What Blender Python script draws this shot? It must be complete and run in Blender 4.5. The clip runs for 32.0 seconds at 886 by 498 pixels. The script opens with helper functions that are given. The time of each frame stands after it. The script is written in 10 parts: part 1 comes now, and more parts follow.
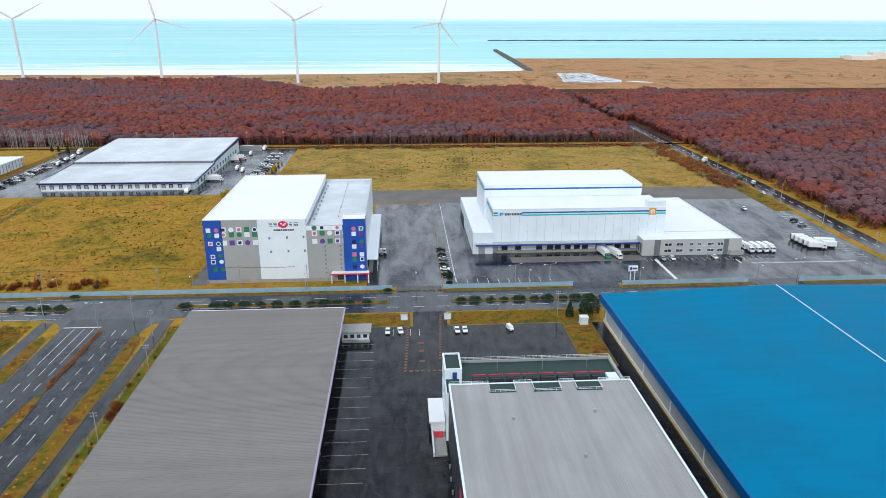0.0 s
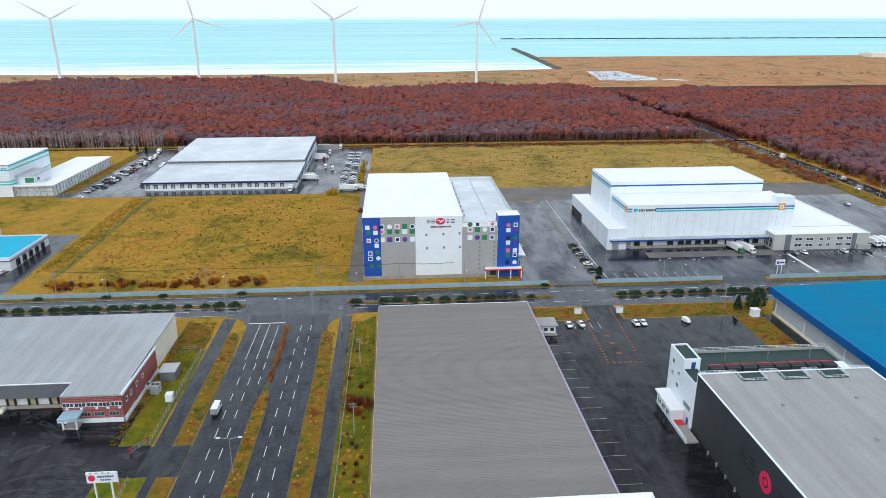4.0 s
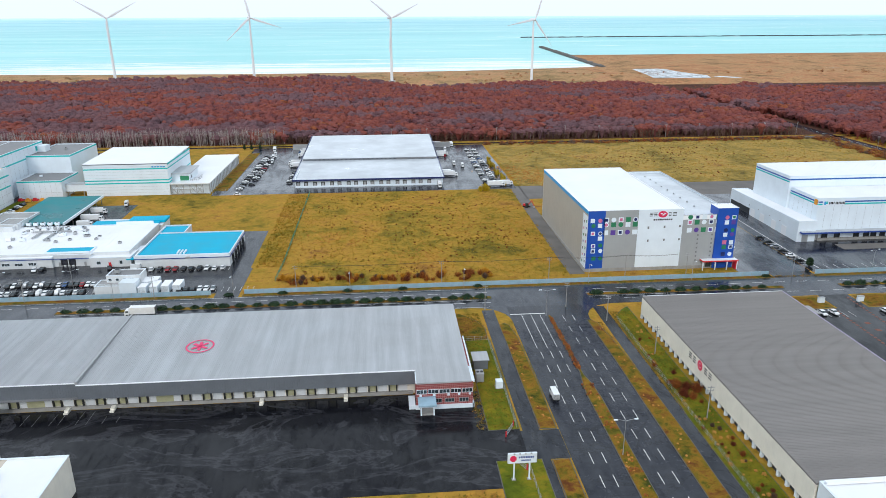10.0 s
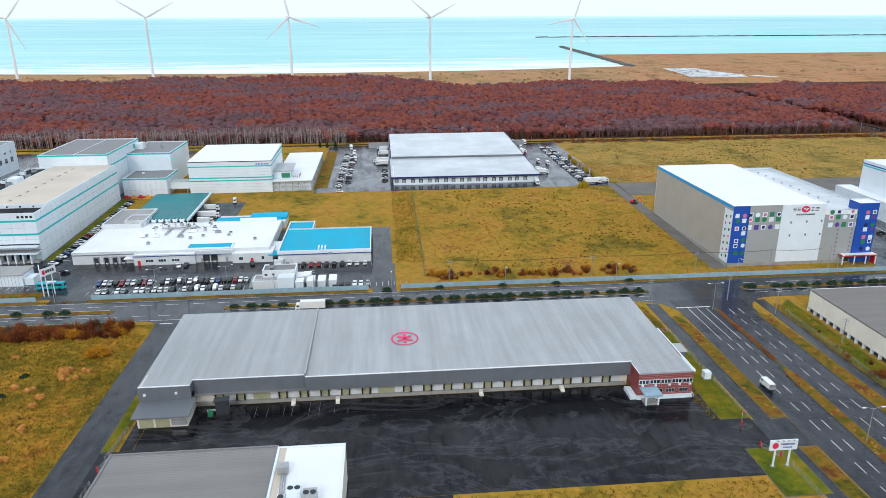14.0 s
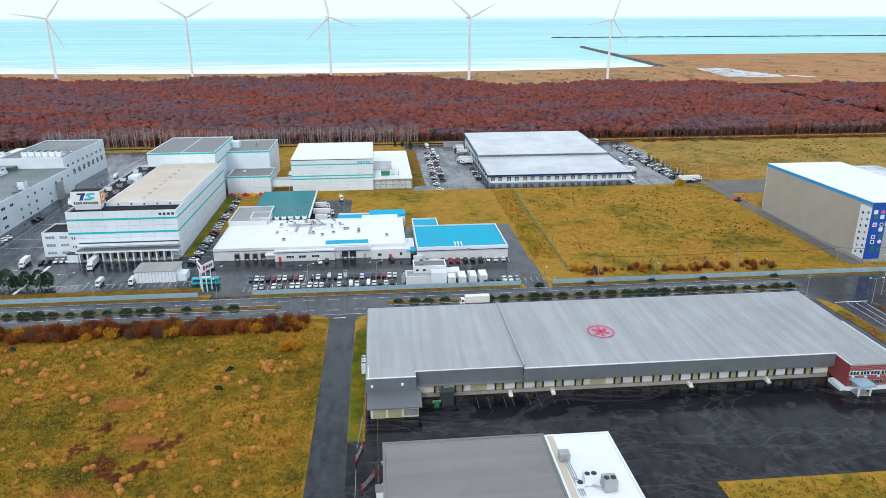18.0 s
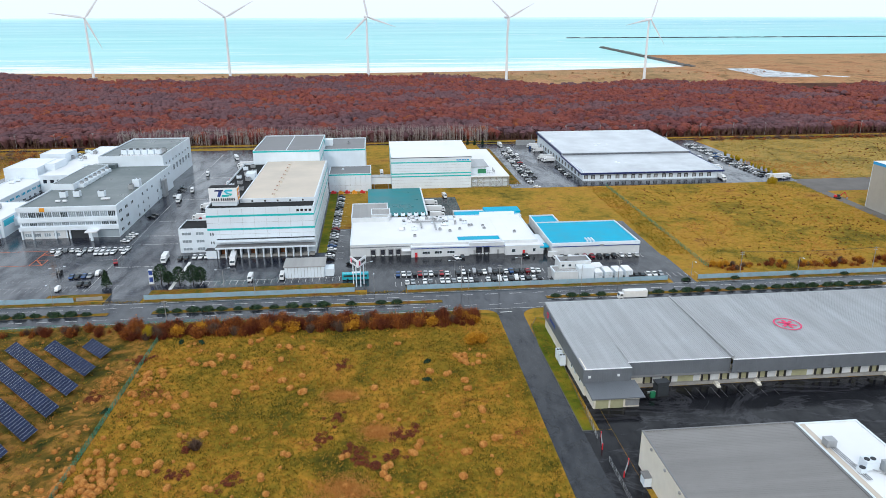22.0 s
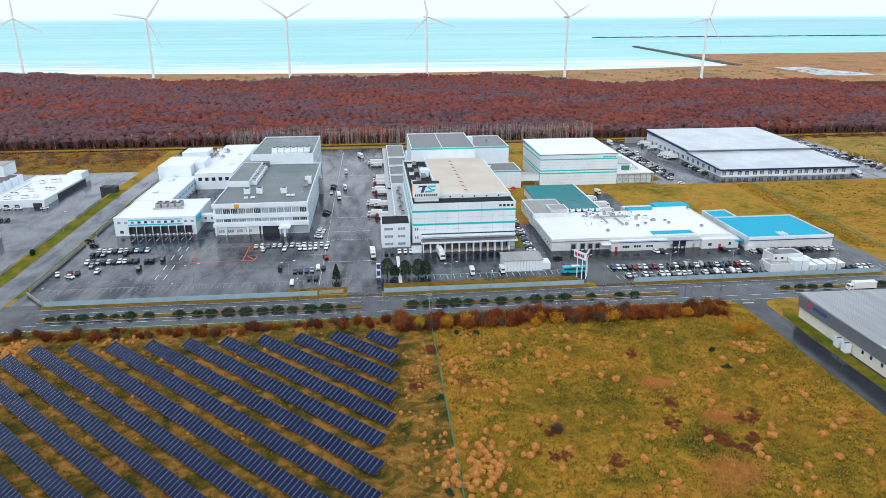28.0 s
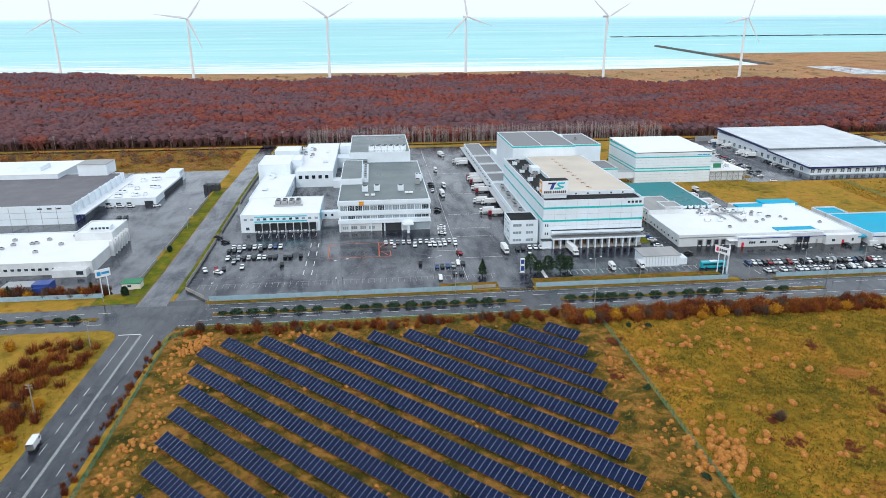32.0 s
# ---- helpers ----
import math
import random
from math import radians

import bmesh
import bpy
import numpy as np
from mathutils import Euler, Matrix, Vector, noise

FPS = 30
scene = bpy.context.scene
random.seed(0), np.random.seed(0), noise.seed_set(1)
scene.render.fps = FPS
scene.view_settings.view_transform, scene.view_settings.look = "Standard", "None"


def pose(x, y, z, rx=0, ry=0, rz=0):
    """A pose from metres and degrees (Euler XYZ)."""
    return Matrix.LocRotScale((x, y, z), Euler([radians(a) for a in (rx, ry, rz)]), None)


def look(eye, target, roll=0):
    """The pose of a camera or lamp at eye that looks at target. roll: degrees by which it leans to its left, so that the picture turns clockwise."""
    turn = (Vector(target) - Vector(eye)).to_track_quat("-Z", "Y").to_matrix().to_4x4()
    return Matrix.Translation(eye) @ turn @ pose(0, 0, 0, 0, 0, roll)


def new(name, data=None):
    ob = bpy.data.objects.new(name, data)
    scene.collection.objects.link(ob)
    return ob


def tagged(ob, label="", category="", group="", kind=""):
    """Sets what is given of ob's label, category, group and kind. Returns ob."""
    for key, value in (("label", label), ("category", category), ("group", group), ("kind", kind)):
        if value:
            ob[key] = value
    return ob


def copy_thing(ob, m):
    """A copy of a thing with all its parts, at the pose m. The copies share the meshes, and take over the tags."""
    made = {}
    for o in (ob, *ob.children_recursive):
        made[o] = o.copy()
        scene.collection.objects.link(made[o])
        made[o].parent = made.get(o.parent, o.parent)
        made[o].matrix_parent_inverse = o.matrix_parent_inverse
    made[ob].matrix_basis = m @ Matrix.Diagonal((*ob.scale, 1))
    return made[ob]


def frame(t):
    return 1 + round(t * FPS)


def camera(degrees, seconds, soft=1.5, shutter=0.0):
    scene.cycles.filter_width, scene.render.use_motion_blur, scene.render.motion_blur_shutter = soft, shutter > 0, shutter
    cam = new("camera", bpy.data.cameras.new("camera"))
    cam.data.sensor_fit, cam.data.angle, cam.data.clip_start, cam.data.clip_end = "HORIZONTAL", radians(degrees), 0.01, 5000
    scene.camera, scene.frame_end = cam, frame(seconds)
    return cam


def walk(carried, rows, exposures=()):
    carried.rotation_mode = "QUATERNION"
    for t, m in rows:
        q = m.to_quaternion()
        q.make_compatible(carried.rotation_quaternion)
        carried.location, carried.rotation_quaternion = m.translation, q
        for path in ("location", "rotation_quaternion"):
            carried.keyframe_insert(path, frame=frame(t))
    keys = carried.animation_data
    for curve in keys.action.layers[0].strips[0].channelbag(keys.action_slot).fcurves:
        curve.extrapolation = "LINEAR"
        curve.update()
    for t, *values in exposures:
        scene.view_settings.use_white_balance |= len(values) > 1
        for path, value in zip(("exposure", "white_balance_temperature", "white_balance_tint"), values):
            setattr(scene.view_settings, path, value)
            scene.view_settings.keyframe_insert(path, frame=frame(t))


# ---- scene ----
cam = camera(65.29, 32.0, soft=0.5)
# seconds, eye x, y, z, heading to the left of north, tilt, lean
PATH = [
    (0, 6.32, -15.21, 109.14, -3.585, -18.431, 0.092),
    (0.5, -2.47, -15.46, 109.27, -3.653, -18.434, 0.070),
    (1, -11.19, -15.63, 109.42, -3.730, -18.455, 0.071),
    (1.5, -19.90, -15.72, 109.54, -3.786, -18.466, 0.037),
    (2, -28.59, -16.01, 109.66, -3.840, -18.485, 0.022),
    (2.5, -37.21, -16.13, 109.72, -3.894, -18.493, -0.012),
    (3, -45.97, -16.18, 109.76, -3.958, -18.521, -0.013),
    (3.5, -54.62, -16.23, 109.74, -4.021, -18.537, -0.053),
    (5.5, -89.15, -16.44, 109.99, -4.306, -18.534, -0.099),
    (6, -97.66, -16.49, 110.00, -4.375, -18.527, -0.096),
    (6.5, -106.17, -16.46, 110.04, -4.423, -18.548, -0.078),
    (7, -114.71, -16.42, 110.07, -4.480, -18.579, -0.067),
    (7.5, -123.13, -16.20, 109.92, -4.515, -18.569, -0.073),
    (8, -131.70, -16.05, 110.02, -4.571, -18.608, -0.112),
    (8.5, -140.25, -15.91, 109.89, -4.647, -18.597, -0.154),
    (9, -148.69, -15.82, 109.89, -4.690, -18.606, -0.206),
    (9.5, -157.16, -15.65, 109.76, -4.733, -18.603, -0.218),
    (10, -165.57, -15.45, 109.71, -4.775, -18.631, -0.250),
    (10.5, -173.92, -15.18, 109.65, -4.827, -18.637, -0.228),
    (11, -182.30, -15.00, 109.49, -4.889, -18.624, -0.213),
    (11.5, -190.73, -14.70, 109.30, -4.929, -18.609, -0.205),
    (12, -199.14, -14.41, 109.22, -4.957, -18.615, -0.210),
    (12.5, -207.49, -13.97, 109.09, -5.006, -18.610, -0.239),
    (13, -215.88, -13.68, 109.00, -5.023, -18.615, -0.257),
    (13.5, -224.26, -13.33, 108.89, -5.070, -18.620, -0.236),
    (14, -232.41, -12.96, 108.66, -5.096, -18.614, -0.241),
    (14.5, -240.67, -12.71, 108.58, -5.100, -18.619, -0.252),
    (16.5, -273.14, -11.65, 108.18, -5.183, -18.564, -0.227),
    (17, -281.34, -11.32, 108.17, -5.215, -18.568, -0.210),
    (17.5, -289.53, -11.07, 108.08, -5.267, -18.561, -0.206),
    (18, -297.66, -10.87, 108.01, -5.287, -18.565, -0.202),
    (18.5, -305.78, -10.62, 107.92, -5.307, -18.569, -0.208),
    (19, -313.89, -10.33, 107.82, -5.347, -18.562, -0.188),
    (19.5, -321.99, -10.07, 107.78, -5.375, -18.566, -0.181),
    (20, -330.13, -9.79, 107.68, -5.403, -18.570, -0.165),
    (20.5, -338.21, -9.52, 107.58, -5.430, -18.564, -0.178),
    (21, -346.28, -9.23, 107.53, -5.468, -18.558, -0.149),
    (21.5, -354.40, -9.04, 107.40, -5.536, -18.543, -0.120),
    (22, -362.46, -8.79, 107.31, -5.562, -18.528, -0.125),
    (22.5, -370.56, -8.58, 107.28, -5.586, -18.523, -0.149),
    (23, -378.66, -8.30, 107.18, -5.600, -18.528, -0.168),
    (23.5, -386.80, -7.94, 107.16, -5.623, -18.534, -0.173),
    (24, -394.77, -7.73, 107.08, -5.615, -18.521, -0.229),
    (24.5, -402.84, -7.47, 107.04, -5.626, -18.528, -0.248),
    (25, -410.80, -7.24, 106.96, -5.648, -18.525, -0.254),
    (25.5, -418.81, -7.05, 106.94, -5.658, -18.513, -0.294),
    (27.5, -450.67, -6.30, 106.89, -5.621, -18.502, -0.291),
    (28, -458.59, -6.22, 106.98, -5.607, -18.513, -0.290),
    (28.5, -466.46, -6.10, 106.93, -5.604, -18.505, -0.275),
    (29, -474.32, -6.03, 106.97, -5.579, -18.508, -0.278),
    (29.5, -482.23, -5.99, 106.96, -5.574, -18.511, -0.265),
    (30, -490.08, -5.91, 106.99, -5.569, -18.505, -0.252),
    (30.5, -498.03, -5.85, 107.03, -5.542, -18.511, -0.276),
    (31, -505.56, -5.74, 107.11, -5.546, -18.517, -0.331),
    (31.5, -513.66, -5.71, 107.22, -5.571, -18.533, -0.350),
    (32, -521.65, -5.76, 107.31, -5.584, -18.531, -0.362),
]
walk(cam, [(t, pose(x, y, z, 0, 0, head) @ pose(0, 0, 0, 90 + tilt) @ pose(0, 0, 0, 0, 0, lean)) for t, x, y, z, head, tilt, lean in PATH])

# ---- light: a bright overcast noon ----
world = bpy.data.worlds.new("overcast")
scene.world = world
world.use_nodes = True
wn, wl = world.node_tree.nodes, world.node_tree.links
wn.clear()
sky = wn.new("ShaderNodeTexSky")
sky.sky_type, sky.sun_disc = "NISHITA", False
sky.sun_elevation, sky.sun_rotation = radians(34), radians(200)
sky.air_density, sky.dust_density = 1.0, 3.0
clear = wn.new("ShaderNodeBackground")
wl.new(sky.outputs["Color"], clear.inputs["Color"])
clear.inputs["Strength"].default_value = 0.10
veil = wn.new("ShaderNodeBackground")
veil.inputs["Color"].default_value = (0.845, 0.955, 1.075, 1)
veil.inputs["Strength"].default_value = 1.2
both = wn.new("ShaderNodeMixShader")
both.inputs["Fac"].default_value = 0.88
wout = wn.new("ShaderNodeOutputWorld")
wl.new(clear.outputs[0], both.inputs[1])
wl.new(veil.outputs[0], both.inputs[2])
wl.new(both.outputs[0], wout.inputs["Surface"])
sun = new("sun", bpy.data.lights.new("sun", "SUN"))
sun.data.energy, sun.data.angle, sun.data.color = 1.0, radians(14), (1.0, 0.98, 0.94)
sun.matrix_world = look((0, 0, 300), (90, 250, 120))
scene.view_settings.exposure = 0.0

# ---- materials ----
class Nodes:
    """A small wrapper to wire a procedural material."""

    def __init__(self, name):
        self.m = bpy.data.materials.new(name)
        self.m.use_nodes = True
        self.t = self.m.node_tree
        self.bsdf = self.t.nodes["Principled BSDF"]
        self.pos = self.t.nodes.new("ShaderNodeNewGeometry").outputs["Position"]

    def link(self, a, b):
        self.t.links.new(a, b)

    def scaled(self, s):
        n = self.t.nodes.new("ShaderNodeVectorMath")
        n.operation = "MULTIPLY"
        self.link(self.pos, n.inputs[0])
        n.inputs[1].default_value = s
        return n.outputs[0]

    def noise(self, scale, detail=4, rough=0.55, stretch=None, warp=0.0):
        n = self.t.nodes.new("ShaderNodeTexNoise")
        n.inputs["Scale"].default_value, n.inputs["Detail"].default_value = scale, detail
        n.inputs["Roughness"].default_value, n.inputs["Distortion"].default_value = rough, warp
        self.link(self.scaled(stretch) if stretch else self.pos, n.inputs["Vector"])
        return n.outputs["Fac"]

    def ramp(self, fac, *stops):
        n = self.t.nodes.new("ShaderNodeValToRGB")
        e = n.color_ramp.elements
        while len(e) < len(stops):
            e.new(0.5)
        for el, (p, c) in zip(e, stops):
            el.position = p
            el.color = (*c, 1) if isinstance(c, tuple) else (c, c, c, 1)
        self.link(fac, n.inputs[0])
        return n.outputs[0]

    def mix(self, fac, a, b, kind="MIX"):
        n = self.t.nodes.new("ShaderNodeMix")
        n.data_type, n.blend_type = "RGBA", kind
        for slot, v in ((0, fac), (6, a), (7, b)):
            if isinstance(v, (int, float)):
                n.inputs[slot].default_value = v if slot == 0 else (v, v, v, 1)
            elif isinstance(v, tuple):
                n.inputs[slot].default_value = (*v, 1)
            else:
                self.link(v, n.inputs[slot])
        return n.outputs[2]

    def bump(self, fac, strength, depth):
        n = self.t.nodes.new("ShaderNodeBump")
        n.inputs["Strength"].default_value, n.inputs["Distance"].default_value = strength, depth
        self.link(fac, n.inputs["Height"])
        self.link(n.outputs[0], self.bsdf.inputs["Normal"])

    def random(self):
        return self.t.nodes.new("ShaderNodeObjectInfo").outputs["Random"]

    def island(self):
        return self.t.nodes.new("ShaderNodeNewGeometry").outputs["Random Per Island"]

    def done(self, colour=None, rough=None, metal=0.0, spec=0.5):
        for key, v in (("Base Color", colour), ("Roughness", rough)):
            if v is None:
                continue
            if isinstance(v, (int, float)):
                self.bsdf.inputs[key].default_value = v
            elif isinstance(v, tuple):
                self.bsdf.inputs[key].default_value = (*v, 1)
            else:
                self.link(v, self.bsdf.inputs[key])
        self.bsdf.inputs["Metallic"].default_value = metal
        self.bsdf.inputs["Specular IOR Level"].default_value = spec
        return self.m


def shade(c, k):
    return tuple(min(1.0, v * k) for v in c)


def paint(name, c, rough=0.5, var=0.12, scale=0.25, streak=0.0, metal=0.0, bump=0.0, spec=0.5):
    """Painted or plain surface with broad stains, fine grain and, on walls, rain streaks."""
    n = Nodes(name)
    big, fine = n.noise(scale, 5, 0.6), n.noise(7.0, 3)
    col = n.mix(n.ramp(big, (0.35, 0.0), (0.68, 1.0)), shade(c, 1 - var), shade(c, 1 + var * 0.5))
    col = n.mix(0.5 * var, col, n.ramp(fine, (0.3, shade(c, 0.7)), (0.7, shade(c, 1.1))))
    if streak:
        s = n.noise(1.0, 4, 0.6, (1.1, 1.1, 0.06))
        col = n.mix(n.ramp(s, (0.52, 0.0), (0.8, streak)), col, shade(c, 0.55))
    if bump:
        n.bump(fine, bump, 0.02)
    r = n.ramp(big, (0.3, max(0.03, rough - 0.1)), (0.7, min(1.0, rough + 0.1)))
    return n.done(col, r, metal, spec)


def sheet_roof(name, c, along="y", rough=0.42, var=0.16, spec=0.5):
    """Weathered profiled sheets: long bands down the fall of the roof, broad stains, fine grain."""
    n = Nodes(name)
    bands = n.noise(1.0, 4, 0.65, (0.3, 0.012, 1.0) if along == "y" else (0.012, 0.3, 1.0))
    big, fine = n.noise(0.05, 6, 0.62, warp=0.4), n.noise(6.0, 3)
    col = n.mix(n.ramp(bands, (0.38, 0.0), (0.62, 1.0)), shade(c, 1 - var), shade(c, 1 + 0.6 * var))
    col = n.mix(n.ramp(big, (0.40, 0.55), (0.60, 0.0)), col, n.mix(1.0, col, (0.80, 0.78, 0.77), "MULTIPLY"))
    col = n.mix(0.06, col, n.ramp(fine, (0.3, shade(c, 0.6)), (0.7, shade(c, 1.2))))
    return n.done(col, n.ramp(big, (0.35, rough - 0.12), (0.65, rough + 0.1)), spec=spec)


def wet_asphalt(name, c, film=(0.05, 0.16), sheen=0.25, patch=0.05, silt=0.0, streak=None):
    """Rain-wet asphalt: dark, a water film of changing smoothness, repair patches and dark cracks."""
    n = Nodes(name)
    pools, worn = n.noise(patch, 6, 0.62, streak or (1.0, 1.0, 1.0), 0.6), n.noise(0.5, 6, 0.7)
    fine = n.noise(9.0, 4, 0.7)
    col = n.mix(n.ramp(pools, (0.36, 0.0), (0.66, 1.0)), shade(c, 0.75), shade(c, 1.35))
    col = n.mix(n.ramp(worn, (0.42, 0.0), (0.66, 0.7)), col, shade(c, 1.7))
    crack = n.noise(0.07, 5, 0.6, warp=1.2)
    col = n.mix(n.ramp(crack, (0.478, 0.0), (0.497, 0.8), (0.503, 0.8), (0.522, 0.0)), col, shade(c, 0.35))
    if silt:
        rim = n.noise(0.045, 7, 0.66, (0.6, 1.4, 1.0), 1.6)
        col = n.mix(n.ramp(rim, (0.49, 0.0), (0.53, silt), (0.55, 0.25 * silt), (0.62, 0.0)), col, (0.13, 0.13, 0.145))
    col = n.mix(0.2, col, n.ramp(fine, (0.3, shade(c, 0.4)), (0.72, shade(c, 2.2))))
    n.bump(fine, 0.12, 0.01)
    lo, hi = film
    r = n.mix(0.35, n.ramp(pools, (0.40, lo), (0.60, hi)), n.ramp(worn, (0.40, lo), (0.65, hi * 1.6)))
    m = n.done(col, r, spec=sheen)
    n.link(n.ramp(n.mix(0.5, pools, n.noise(0.3, 5, 0.65, (1.3, 0.4, 1.0), 0.5)), (0.40, sheen * 1.7), (0.60, sheen * 0.45)) if streak is None else n.ramp(n.mix(0.4, pools, n.noise(0.09, 6, 0.66, (1.8, 0.35, 1.0), 0.5)), (0.42, sheen * 2.2), (0.50, sheen * 0.9), (0.57, sheen * 0.22)), n.bsdf.inputs["Specular IOR Level"])
    return m


def meadow(name, stops, scale=0.03, tuft=0.5, rough=0.95):
    """Dry autumn grass: colours by broad patches, clumps and blades."""
    n = Nodes(name)
    broad, mid, fine = n.noise(scale, 6, 0.65, warp=0.5), n.noise(0.28, 6, 0.72, warp=0.4), n.noise(tuft * 8, 4, 0.75)
    col = n.ramp(n.mix(0.42, broad, n.noise(0.11, 7, 0.75, warp=0.8)), *stops)
    col = n.mix(n.ramp(mid, (0.34, 0.7), (0.46, 0.0)), col, n.mix(1.0, col, (0.50, 0.42, 0.36), "MULTIPLY"))
    col = n.mix(n.ramp(mid, (0.54, 0.0), (0.68, 0.8)), col, n.mix(1.0, col, (1.4, 1.32, 1.2), "MULTIPLY"))
    col = n.mix(n.ramp(fine, (0.32, 0.5), (0.52, 0.0)), col, n.mix(1.0, col, (0.45, 0.42, 0.38), "MULTIPLY"))
    col = n.mix(n.ramp(fine, (0.58, 0.0), (0.8, 0.4)), col, n.mix(1.0, col, (1.6, 1.5, 1.3), "MULTIPLY"))
    n.bump(n.mix(0.5, fine, mid), 0.7, 0.3)
    return n.done(col, rough, spec=0.1)


def leaves(name, stops, scale=0.06, rough=0.9, part=0.4):
    n = Nodes(name)
    col = n.ramp(n.mix(part, n.noise(scale, 4, 0.6), n.island()), *stops)
    return n.done(col, rough, spec=0.15)


def glass(name, c=(0.02, 0.03, 0.035)):
    n = Nodes(name)
    return n.done(n.mix(n.random(), c, shade(c, 2.2)), 0.08, spec=0.7)


